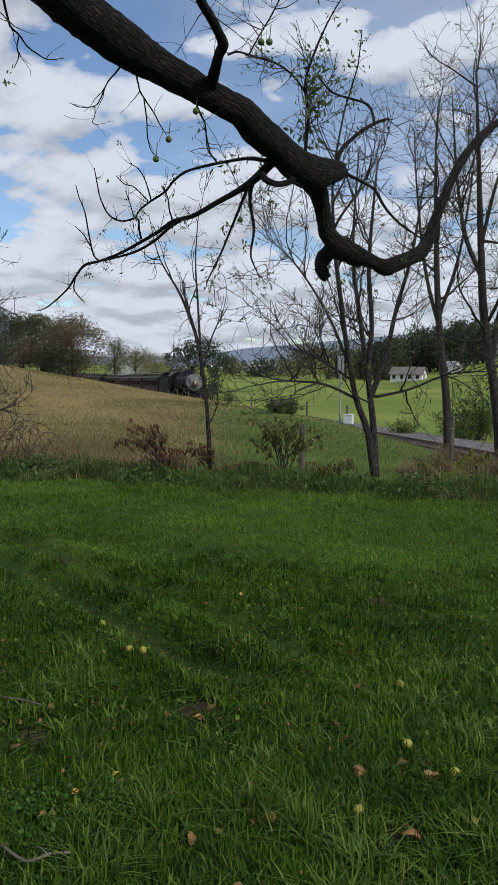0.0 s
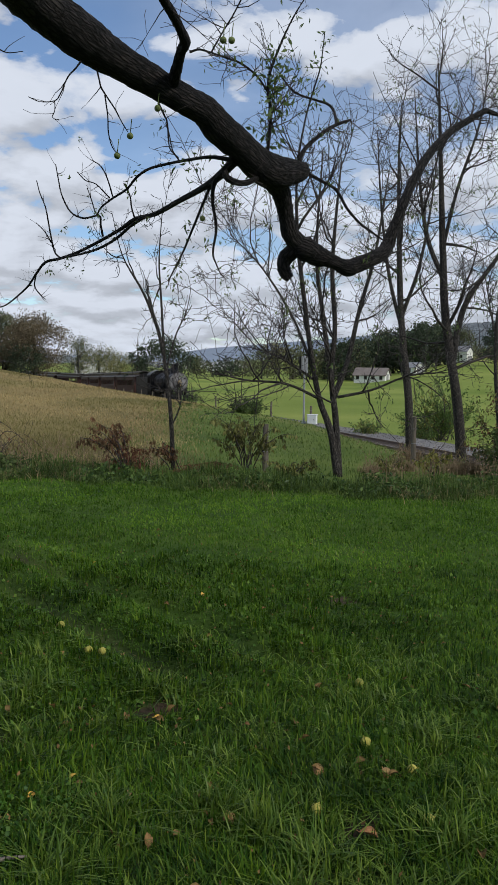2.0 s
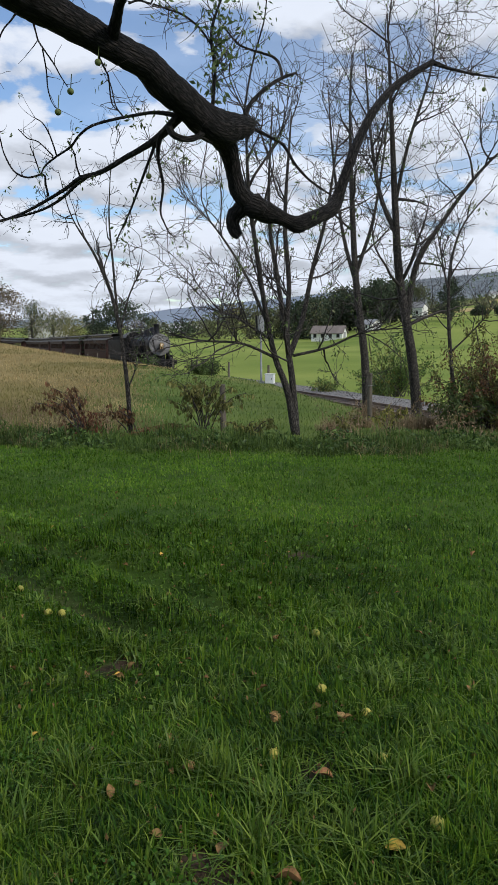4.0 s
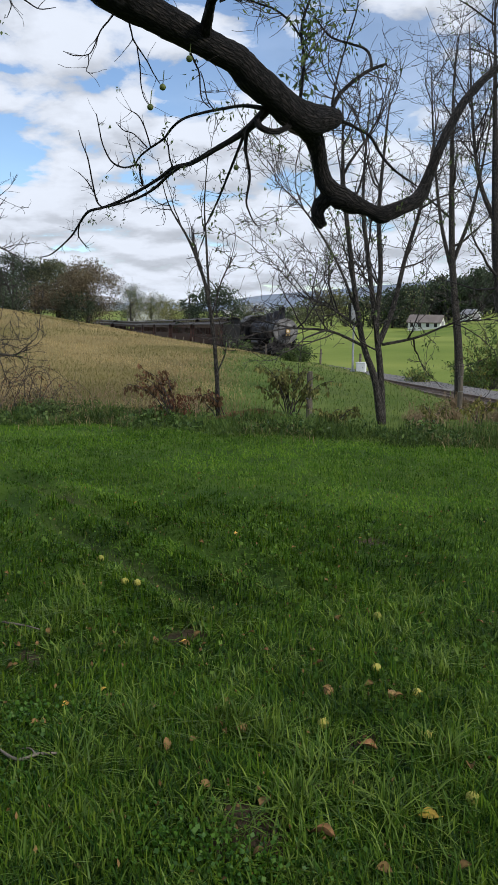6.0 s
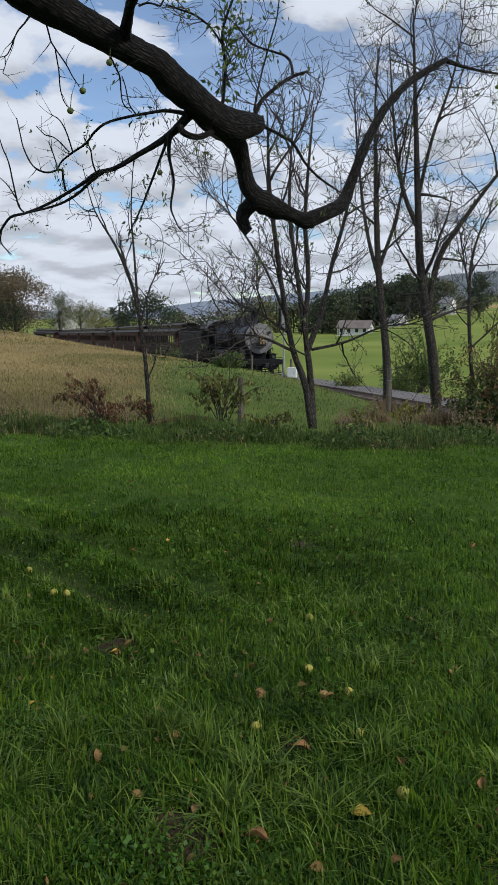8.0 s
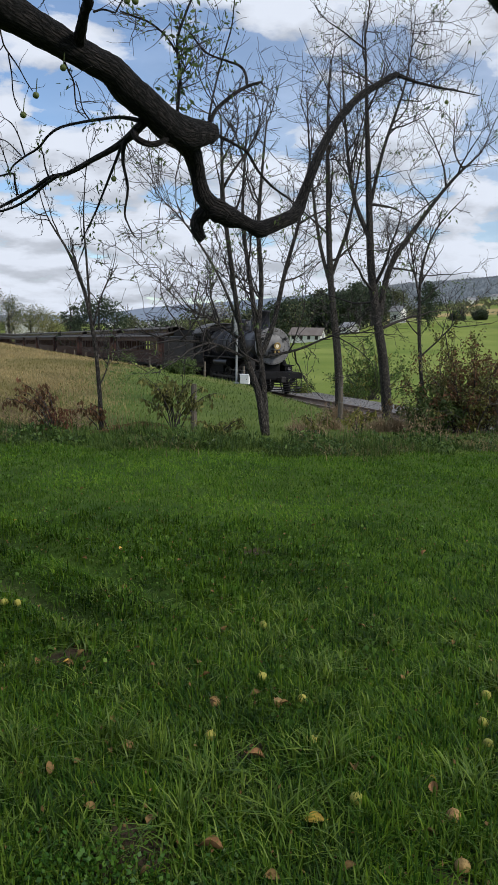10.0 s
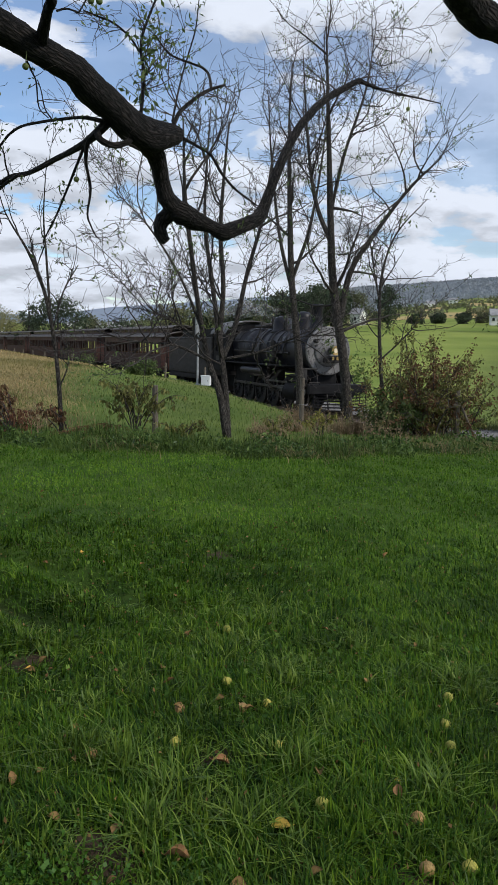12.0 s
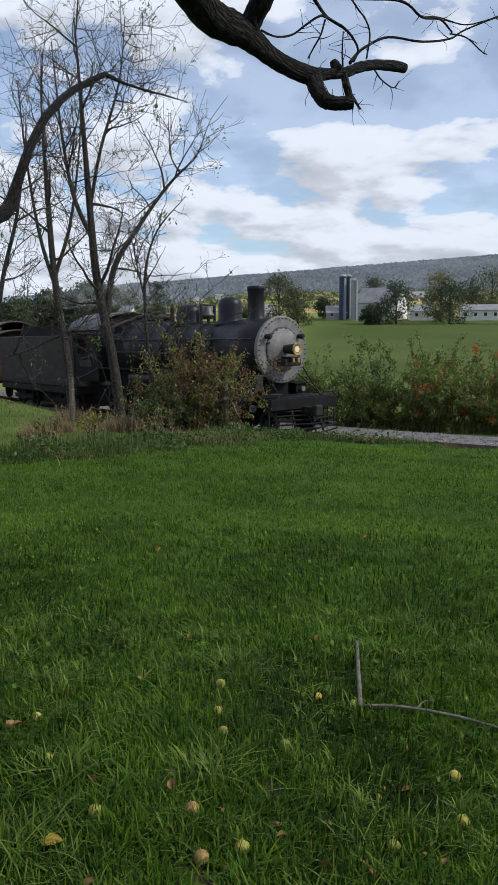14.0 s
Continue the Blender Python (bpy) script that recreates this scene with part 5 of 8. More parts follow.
    left_e = smooth_path([(-1.592, 8.215, 2.775, 0.0068), (-1.66, 8.226, 2.887, 0.0056), (-1.748, 8.248, 2.973, 0.004)], 4)
    left_f = smooth_path([(-1.805, 8.504, 2.505, 0.0082), (-1.838, 8.568, 2.383, 0.0071), (-1.777, 8.579, 2.291, 0.0059), (-1.729, 8.575, 2.25, 0.0041)], 4)
    left_g = smooth_path([(-0.666, 7.121, 2.832, 0.0078), (-0.692, 7.1, 2.924, 0.0068), (-0.702, 7.053, 3.018, 0.0058), (-0.755, 7.065, 3.114, 0.0039)], 4)
    left_h = smooth_path([(-1.065, 7.572, 2.949, 0.0062), (-1.098, 7.554, 3.067, 0.0052), (-1.137, 7.549, 3.176, 0.0036)], 4)
    left2 = smooth_path([(0.136, 5.75, 3.004, 0.0176), (-0.012, 5.846, 3.046, 0.0127), (-0.155, 5.985, 3.06, 0.0114), (-0.313, 6.221, 3.088, 0.011), (-0.497, 6.468, 3.099, 0.0106), (-0.604, 6.574, 3.053, 0.0099), (-0.685, 6.66, 2.983, 0.0095), (-0.803, 6.732, 2.926, 0.0083), (-0.902, 6.778, 2.862, 0.0074), (-0.943, 6.8, 2.802, 0.0056)], 4)
    left2_b = smooth_path([(-0.803, 6.732, 2.926, 0.0064), (-0.846, 6.712, 3.074, 0.0055), (-0.901, 6.721, 3.173, 0.0046), (-0.974, 6.725, 3.219, 0.0032)], 4)
    left2_c = smooth_path([(-0.832, 6.741, 2.928, 0.0055), (-0.943, 6.752, 3.037, 0.0046), (-1.029, 6.773, 3.068, 0.0042), (-1.099, 6.78, 3.137, 0.0028)], 4)
    left2_d = smooth_path([(-0.246, 6.121, 3.085, 0.0058), (-0.299, 6.192, 3.175, 0.005), (-0.326, 6.22, 3.305, 0.0042), (-0.352, 6.228, 3.381, 0.0038)], 4)
    hang = smooth_path([(0.091, 5.8, 2.951, 0.0217), (0.016, 5.869, 2.881, 0.018), (0.001, 5.933, 2.756, 0.0122), (0.031, 6, 2.589, 0.0099), (0.007, 6, 2.411, 0.0074), (0.032, 6, 2.326, 0.0058), (0.07, 6, 2.245, 0.0041)], 4)
    hang2 = smooth_path([(0, 6.1, 2.939, 0.0133), (-0.079, 6.174, 2.766, 0.0101), (-0.163, 6.2, 2.567, 0.0085), (-0.223, 6.2, 2.424, 0.0072), (-0.312, 6.2, 2.248, 0.0051), (-0.325, 6.199, 2.214, 0.0068)], 4)
    loop = smooth_path([(0.079, 5.8, 2.951, 0.0237), (0.106, 5.766, 2.886, 0.0236), (0.185, 5.771, 2.856, 0.0216), (0.257, 5.799, 2.871, 0.0206), (0.317, 5.886, 2.921, 0.018)], 4)
    armtip = smooth_path([(2.539, 7.71, 3.991, 0.026), (2.751, 7.758, 3.947, 0.0147), (2.948, 7.787, 3.921, 0.0116), (3.16, 7.827, 3.908, 0.009), (3.463, 7.91, 3.892, 0.0048)], 4)
    whip = smooth_path([(0.689, 6.209, 3.041, 0.0152), (0.843, 6.277, 2.987, 0.0128), (0.95, 6.322, 2.938, 0.0121), (1.044, 6.384, 2.816, 0.0109), (1.157, 6.435, 2.714, 0.0097), (1.277, 6.479, 2.644, 0.008), (1.362, 6.498, 2.595, 0.0058)], 4)
    rise = smooth_path([(0.647, 6.224, 3.122, 0.0178), (0.697, 6.306, 3.234, 0.0163), (0.781, 6.376, 3.328, 0.0156), (0.875, 6.44, 3.414, 0.0148), (0.965, 6.494, 3.476, 0.0141), (1.084, 6.554, 3.533, 0.0098)], 4)
    rise_b = smooth_path([(0.965, 6.494, 3.476, 0.0123), (0.965, 6.654, 3.623, 0.0112), (0.918, 6.685, 3.688, 0.0104), (0.833, 6.695, 3.717, 0.009), (0.724, 6.692, 3.746, 0.0081), (0.642, 6.69, 3.78, 0.0077), (0.578, 6.692, 3.85, 0.0068), (0.524, 6.699, 3.922, 0.0054)], 4)
    rise_c = smooth_path([(0.64, 6.238, 3.151, 0.0093), (0.684, 6.359, 3.365, 0.0078), (0.757, 6.688, 3.645, 0.0072), (0.814, 6.701, 3.837, 0.0063), (0.858, 6.711, 3.997, 0.0054), (0.887, 6.731, 4.251, 0.0041)], 4)
    rise2 = smooth_path([(0.389, 5.913, 3.108, 0.0129), (0.406, 5.949, 3.254, 0.0113), (0.414, 5.974, 3.402, 0.0109), (0.394, 5.999, 3.554, 0.0105), (0.406, 6.031, 3.69, 0.0097), (0.472, 6.071, 3.876, 0.0086), (0.534, 6.097, 4.024, 0.0065), (0.594, 6.11, 4.142, 0.0053), (0.659, 6.12, 4.248, 0.0041)], 4)
    rise2_b = smooth_path([(0.394, 5.997, 3.541, 0.0073), (0.309, 6.022, 3.666, 0.0073), (0.195, 6.039, 3.754, 0.0073), (0.089, 6.044, 3.79, 0.0069), (-0.012, 6.048, 3.822, 0.0065)], 4)
    rise2_c = smooth_path([(-0.011, 5.063, 3.46, 0.0054), (0.054, 5.107, 3.592, 0.0051), (0.115, 5.125, 3.697, 0.0051), (0.177, 5.155, 3.825, 0.0048)], 4)
    rise3 = smooth_path([(-0.134, 4.956, 3.42, 0.0067), (-0.081, 5.001, 3.453, 0.006), (-0.011, 5.063, 3.46, 0.0058)], 4)
    drop1 = smooth_path([(-0.673, 4.904, 3.3, 0.0059), (-0.659, 4.921, 3.236, 0.005), (-0.645, 4.933, 3.189, 0.0047), (-0.576, 4.961, 3.091, 0.004), (-0.538, 4.98, 3.022, 0.0034), (-0.503, 5.003, 2.97, 0.0027)], 4)
    drop1_b = smooth_path([(-0.63, 4.941, 3.159, 0.0043), (-0.618, 4.973, 3.052, 0.004), (-0.618, 4.998, 2.968, 0.0037), (-0.602, 5, 2.896, 0.0031), (-0.578, 5.001, 2.854, 0.0027)], 4)
    drop2 = smooth_path([(-0.342, 5.3, 3.233, 0.0072), (-0.307, 5.3, 3.163, 0.0057), (-0.285, 5.3, 3.108, 0.005), (-0.271, 5.3, 2.962, 0.004), (-0.213, 5.294, 2.898, 0.0032)], 4)
    drop3 = smooth_path([(-0.743, 4.801, 3.298, 0.0065), (-0.775, 4.801, 3.257, 0.0052), (-0.815, 4.801, 3.214, 0.0045), (-0.841, 4.801, 3.164, 0.0039), (-0.861, 4.8, 3.117, 0.0036), (-0.894, 4.801, 3.076, 0.0032), (-0.978, 4.798, 3.068, 0.0026), (-1.042, 4.798, 3.093, 0.0019)], 4)
    drop3_b = smooth_path([(-0.894, 4.801, 3.076, 0.0029), (-0.894, 4.796, 3.021, 0.0026), (-0.907, 4.793, 2.982, 0.0023), (-0.868, 4.791, 2.966, 0.0016)], 4)
    tl = smooth_path([(-1.233, 4.201, 3.414, 0.0067), (-1.214, 4.199, 3.33, 0.0062), (-1.196, 4.199, 3.269, 0.0056), (-1.161, 4.222, 3.24, 0.0045), (-1.134, 4.265, 3.202, 0.004), (-1.098, 4.3, 3.182, 0.0035), (-1.037, 4.298, 3.149, 0.0029), (-0.954, 4.301, 3.158, 0.0017)], 4)
    tl_b = smooth_path([(-1.161, 4.222, 3.24, 0.004), (-1.181, 4.248, 3.19, 0.0034), (-1.18, 4.274, 3.156, 0.0029), (-1.207, 4.292, 3.11, 0.002)], 4)
    side = [left, left_b, left_c, left_d, left_e, left_f, left_g, left_h, left2, left2_b, left2_c, left2_d, hang, hang2, loop, armtip, whip, rise, rise_b, rise_c, rise2, rise2_b, rise2_c, rise3, drop1, drop1_b, drop2, drop3, drop3_b, tl, tl_b]
    for ln in side:
        tubes("branch", [ln], M["bark_dark"], tree, sides=8, knobs=0.08, seed=7)
    tw = []
    for ln in side:
        long = float(np.linalg.norm(np.diff(ln[:, :3], axis=0), axis=1).sum())
        tw += shoots(rng, ln, int(3 + 5 * long), 0.17, 0.0042, 2 if ln[0, 3] > 0.012 else 1, 0.14, 0.15, 0.6, 0.16, 4, 0.0014)
    for ln, c, l in ((armtip, 8, 0.6), (rise, 6, 0.5), (rise2, 6, 0.5), (rise2_b, 6, 0.35), (rise2_c, 5, 0.4), (up, 5, 0.4)):
        tw += shoots(rng, ln, c, l, 0.0055, 2, 0.15, 0.12, 0.6, 0.17, fine=0.0016)
    tw += shoots(rng, arm[8:], 10, 0.55, 0.009, 2, 0.3, 0.1, 0.7, 0.16, fine=0.0018)
    tubes("twig", tw, M["twig"], tree, sides=thick_sides)
    q = walnut_leaves(rng, tw, 45, 0.038)
    # a leafy sprout on top of the limb
    sprays = shoots(rng, rise2[:14], 16, 0.34, 0.004, 1, 0.35, 0.0, 0.55, 0.12, 4, 0.0016)
    tubes("sprout", sprays, M["twig"], tree, sides=4)
    for ln in sprays:
        k = rng.integers(7, 16)
        t = rng.integers(1, len(ln), k)
        q = np.concatenate([q, leaf_faces(ln[t, :3] + rng.normal(size=(k, 3)) * 0.022, 0.058, rng, 0.5, 0.36)])
    # sprays of leaflets on the thin risers
    for ln in (rise_c, rise_b, rise2_b, rise2, left2, hang2):
        for t in rng.integers(3, len(ln), 5):
            q = np.concatenate([q, leaf_faces(ln[t, :3] + rng.normal(size=(9, 3)) * 0.05, 0.045, rng, 0.9, 0.34)])
    quads("leaf", q, M["leaf_dark"], tree, "last green walnut leaflets")
    for x, y, z in ((-0.34, 5.2, 3.17), (-0.51, 5.2, 3.0), (-0.59, 5.2, 2.88), (0.06, 5.0, 3.51), (0.11, 5.0, 3.51), (-0.07, 6.0, 2.65), (3.1, 7.85, 3.8)):
        bm = bmesh.new()
        bmesh.ops.create_icosphere(bm, subdivisions=2, radius=0.021, matrix=Matrix.Translation((x, y, z)))
        drum(bm, 0.003, 0.003, (x, y, z), (x + 0.01, y, z + 0.10), 5)
        part("walnut", bm, M["husk_dark"], tree, "green walnut in its husk", smooth=True)
    return tree


def build_far_walnut():
    """The second limb, from a tree to the right of the camera."""
    tree = empty("walnut_tree")
    tagged(tree, "second walnut tree with a broken dark limb", "tree")
    rng = np.random.default_rng(23)
    main = smooth_path([(0.6, -4.6, -0.2, 0.42), (0.7, -4.2, 1.5, 0.34), (0.95, -2.4, 3.5, 0.27), (0.588, 1.916, 3.39, 0.17), (1.001, 2.641, 3.317, 0.12), (1.334, 3.047, 3.216, 0.1), (1.543, 3.252, 3.149, 0.0786), (1.733, 3.438, 3.088, 0.0768), (1.846, 3.515, 3.046, 0.0768), (1.968, 3.567, 3.036, 0.0761), (2.084, 3.608, 3.018, 0.0611), (2.239, 3.702, 2.988, 0.0491), (2.377, 3.752, 2.962, 0.0474), (2.535, 3.788, 2.944, 0.0485), (2.62, 3.789, 2.961, 0.0336)], 5)
    right = smooth_path([(2.563, 3.789, 2.951, 0.0365), (2.675, 3.805, 2.975, 0.0308), (2.786, 3.82, 3.002, 0.0281), (2.903, 3.858, 3.055, 0.0286), (3.03, 3.894, 3.093, 0.0291), (3.179, 3.928, 3.116, 0.0313), (3.27, 3.948, 3.121, 0.0284)], 5)
    hook = smooth_path([(2.56, 3.783, 2.929, 0.0486), (2.543, 3.717, 2.853, 0.042), (2.559, 3.672, 2.795, 0.0418), (2.592, 3.623, 2.77, 0.0356), (2.643, 3.593, 2.769, 0.0356), (2.681, 3.571, 2.765, 0.0266)], 5)
    riser = smooth_path([(2.073, 3.611, 3.034, 0.0555), (2.095, 3.566, 3.108, 0.0522), (2.111, 3.519, 3.165, 0.0571), (2.13, 3.445, 3.255, 0.0587)], 5)
    knot = smooth_path([(2.724, 3.797, 2.994, 0.0278), (2.709, 3.808, 3.024, 0.0278), (2.699, 3.816, 3.049, 0.0185)], 5)
    spray = smooth_path([(2.83, 3.851, 3.064, 0.0101), (2.897, 3.887, 3.131, 0.0089), (2.99, 3.926, 3.198, 0.0081), (3.184, 3.993, 3.295, 0.0073), (3.431, 4, 3.307, 0.0068), (3.701, 4.071, 3.384, 0.0063), (3.835, 4.102, 3.463, 0.0057), (4.103, 4.102, 3.582, 0.0047), (4.27, 4.034, 3.623, 0.0033)], 5)
    spray_b = smooth_path([(3.709, 4.082, 3.418, 0.0053), (3.844, 4.089, 3.417, 0.0046), (3.937, 4.059, 3.344, 0.0039), (3.984, 4.049, 3.323, 0.0029)], 5)
    spray_c = smooth_path([(2.819, 4.01, 3.456, 0.0103), (3.115, 4.063, 3.519, 0.01), (3.247, 4.022, 3.521, 0.0093), (3.342, 4.018, 3.506, 0.0081), (3.44, 4.012, 3.45, 0.0075), (3.632, 4.084, 3.49, 0.007), (3.734, 4.092, 3.432, 0.0057)], 5)
    spray_d = smooth_path([(3.44, 4.012, 3.45, 0.0054), (3.607, 4.08, 3.498, 0.0052), (3.841, 4.111, 3.5, 0.0046), (4.004, 4.105, 3.547, 0.004), (4.118, 4.103, 3.595, 0.0033)], 5)
    spray2 = smooth_path([(2.143, 3.583, 3.051, 0.0056), (2.263, 3.663, 3.064, 0.0054), (2.403, 3.746, 3.118, 0.0056), (2.488, 3.747, 3.181, 0.0059), (2.572, 3.752, 3.238, 0.0066), (2.666, 3.827, 3.271, 0.008)], 5)
    spray2_b = smooth_path([(2.453, 3.653, 3.304, 0.0098), (2.517, 3.694, 3.279, 0.0094), (2.642, 3.853, 3.313, 0.0092), (2.668, 3.825, 3.267, 0.0086), (2.744, 3.783, 3.214, 0.0077), (2.782, 3.745, 3.153, 0.0067), (2.789, 3.708, 3.082, 0.0061), (2.759, 3.705, 3.02, 0.0055)], 5)
    spray2_c = smooth_path([(2.649, 3.822, 3.255, 0.0055), (2.609, 3.8, 3.164, 0.0049), (2.572, 3.807, 3.098, 0.0043), (2.538, 3.814, 3.038, 0.0033)], 5)
    spray2_d = smooth_path([(2.925, 4.023, 3.493, 0.0058), (2.977, 4.006, 3.422, 0.0055), (3.023, 3.992, 3.364, 0.0052), (3.032, 3.961, 3.276, 0.0052), (2.964, 3.889, 3.116, 0.0051)], 5)
    spur = smooth_path([(2.764, 3.82, 3.029, 0.0056), (2.764, 3.828, 3.114, 0.0047), (2.776, 3.84, 3.219, 0.0031)], 5)
    strut = smooth_path([(2.644, 3.617, 2.918, 0.0178), (2.653, 3.602, 2.859, 0.0207), (2.666, 3.582, 2.783, 0.0207)], 5)
    tail = smooth_path([(3.017, 3.885, 3.062, 0.0048), (3.079, 3.9, 3.018, 0.0042), (3.177, 3.92, 2.992, 0.0036), (3.226, 3.934, 3.039, 0.0027)], 5)
    tail_b = smooth_path([(2.671, 3.584, 2.815, 0.0077), (2.689, 3.567, 2.773, 0.0071), (2.707, 3.55, 2.735, 0.0053)], 5)
    tubes("trunk", [main[:31]], M["bark_dark"], tree, sides=18, knobs=0.12, seed=1)
    tubes("limb", [main[30:]], M["bark_dark"], tree, sides=18, knobs=0.12, seed=8)
    for nm, ln in (("limb", right), ("limb", hook), ("limb", riser), ("burr", knot), ("limb", strut)):
        tubes(nm, [ln], M["bark_dark"], tree, sides=12, knobs=0.12, seed=2)
    fine = [spray, spray_b, spray_c, spray_d, spray2, spray2_b, spray2_c, spray2_d, spur, tail, tail_b]
    for ln in fine:
        tubes("branch", [ln], M["bark_dark"], tree, sides=8, knobs=0.08, seed=2)
    tw = []
    for ln in fine:
        tw += shoots(rng, ln, 5, 0.16, 0.0035, 1, 0.1, 0.15, 0.6, 0.2, 4, 0.0012)
    tw += shoots(rng, main[50:], 6, 0.2, 0.004, 1, 0.0, 0.1, 0.8) + shoots(rng, hook, 5, 0.15, 0.004, 1, 0.3, 0.2, 0.7)
    tubes("twig", tw, M["twig"], tree, sides=thick_sides)
    pts = np.array([2.36, 3.6, 3.42]) + rng.normal(size=(24, 3)) * 0.05
    quads("leaf", leaf_faces(pts, 0.06, rng, 0.6, 0.4), M["leaf_green"], tree, "last green leaflets")
    return tree


build_near_walnut()
build_far_walnut()


def bare_tree(name, label, stems, seed, mains, leaf, twig_len, group="trees of the hedgerow", bark="bark_grey", leafmat="leaf_dark", mid=7, fine=0.005):
    """A leafless tree: stems given as rows, limbs and twigs grown on them."""
    rng = np.random.default_rng(seed)
    tree = empty(name)
    tagged(tree, label, "tree", group)
    boughs, twigs = [], []
    for st in stems:
        ln = smooth_path(st, 5)
        tubes("trunk" if st[0][3] > 0.06 else "stem", [ln], M[bark], tree, sides=10, knobs=0.07, seed=seed)
        lim = shoots(rng, ln, mains, twig_len * 1.9, max(0.018, ln[:, 3].max() * 0.30), 1, 0.22, 0.25, 0.62, 0.15, 8, fine)
        for l2 in lim:
            tubes("limb", [l2], M["twig_grey"], tree, sides=6)
        for l2 in lim + [ln[len(ln) // 3:]]:
            grown = shoots(rng, l2, mid, twig_len * 0.95, 0.010, 1, 0.10, 0.12, 0.72, 0.17, 6, fine)
            boughs += grown
            for l3 in grown:
                twigs += shoots(rng, l3, 5, twig_len * 0.34, 0.006, 1, 0.12, 0.1, 0.65, 0.2, 4, fine * 0.8)
    tubes("bough", boughs, M["twig_grey"], tree, sides=4, smooth=False)
    tubes("twig", twigs, M["twig_grey"], tree, sides=3, smooth=False)
    if leaf:
        quads("leaf", walnut_leaves(rng, boughs, leaf // 2, 0.085), M[leafmat], tree, "few hanging autumn leaflets")
    return tree


def build_hedgerow_trees():
    g = lambda x, y: float(height(x, y)[0]) - 0.05
    # forked tree at the lawn's edge
    z = g(2.44, 15.5)
    bare_tree("bare_tree", "leafless forked grey tree at the lawn's edge", [
        [(2.46, 15.5, z, 0.09), (2.30, 15.5, 0.3, 0.068), (2.05, 15.5, 1.0, 0.056), (1.86, 15.4, 1.9, 0.047), (1.70, 15.3, 2.9, 0.044), (1.55, 15.2, 4.0, 0.035), (1.5, 15.2, 5.4, 0.012)],
        [(2.47, 15.52, z, 0.08), (2.40, 15.55, 0.5, 0.064), (2.30, 15.6, 1.4, 0.052), (2.36, 15.7, 2.4, 0.046), (2.30, 15.8, 3.6, 0.04), (2.45, 15.9, 5.6, 0.012)],
        [(2.33, 15.58, 0.95, 0.06), (2.62, 15.7, 1.7, 0.05), (2.85, 15.8, 2.7, 0.04), (3.15, 15.9, 3.8, 0.03), (3.4, 16, 5.4, 0.01)],
        [(2.31, 15.6, 1.2, 0.05), (2.15, 15.7, 2.4, 0.045), (2.0, 15.9, 3.8, 0.03), (2.1, 16, 5.8, 0.01)],
        [(2.1, 15.5, 0.95, 0.03), (1.4, 15.4, 1.25, 0.024), (0.6, 15.3, 1.32, 0.018), (-0.1, 15.2, 1.5, 0.008)],
        [(2.0, 15.5, 1.3, 0.026), (1.3, 15.6, 1.75, 0.02), (0.7, 15.7, 1.95, 0.008)],
        [(1.95, 15.5, 1.5, 0.03), (1.5, 15.3, 2.5, 0.024), (0.9, 15.2, 3.4, 0.016), (0.3, 15.2, 4.0, 0.006)],
        [(2.42, 15.55, 1.0, 0.03), (3.1, 15.6, 1.15, 0.024), (3.9, 15.7, 1.45, 0.016), (4.8, 15.8, 1.5, 0.006)]], 31, 8, 240, 0.95, mid=6)
    # upright trees farther back
    z = g(6.4, 25.8)
    bare_tree("bare_tree", "leafless upright grey tree in the hedgerow", [
        [(6.42, 25.8, z - 0.3, 0.15), (6.3, 25.8, 0.6, 0.13), (6.0, 25.8, 3.0, 0.105), (5.85, 25.8, 5.6, 0.08), (5.76, 25.8, 8.3, 0.03), (5.8, 25.8, 9.8, 0.01)],
        [(6.05, 25.8, 2.7, 0.07), (5.6, 25.9, 4.4, 0.055), (5.3, 26, 6.6, 0.035), (5.1, 26, 9, 0.01)],
        [(6.0, 25.8, 3.2, 0.07), (6.5, 25.7, 4.8, 0.05), (6.8, 25.6, 6.8, 0.03), (7.0, 25.6, 9, 0.01)]], 37, 9, 60, 1.25, mid=6, fine=0.006)
    z = g(6.35, 20.3)
    bare_tree("bare_tree", "tall leafless double-stemmed grey tree in the hedgerow", [
        [(6.42, 20.3, z - 0.3, 0.15), (6.25, 20.3, 0.5, 0.13), (6.0, 20.3, 1.9, 0.118), (5.82, 20.3, 3.0, 0.106), (5.72, 20.3, 4.4, 0.088), (5.6, 20.3, 6.4, 0.06), (5.45, 20.3, 9.0, 0.015)],
        [(6.06, 20.3, 1.8, 0.09), (6.3, 20.3, 3.1, 0.075), (6.9, 20.2, 4.1, 0.055), (7.7, 20.1, 5.2, 0.04), (8.5, 20.0, 6.0, 0.015)],
        [(5.76, 20.3, 3.8, 0.07), (5.35, 20.4, 4.8, 0.055), (5.1, 20.4, 6.2, 0.035), (4.9, 20.4, 8.4, 0.01)],
        [(5.72, 20.3, 4.6, 0.05), (6.0, 20.2, 6.0, 0.04), (6.5, 20.2, 7.6, 0.025), (6.7, 20.2, 9.2, 0.008)]], 41, 10, 330, 1.2, mid=7, fine=0.005)
    z = g(6.6, 17.8)
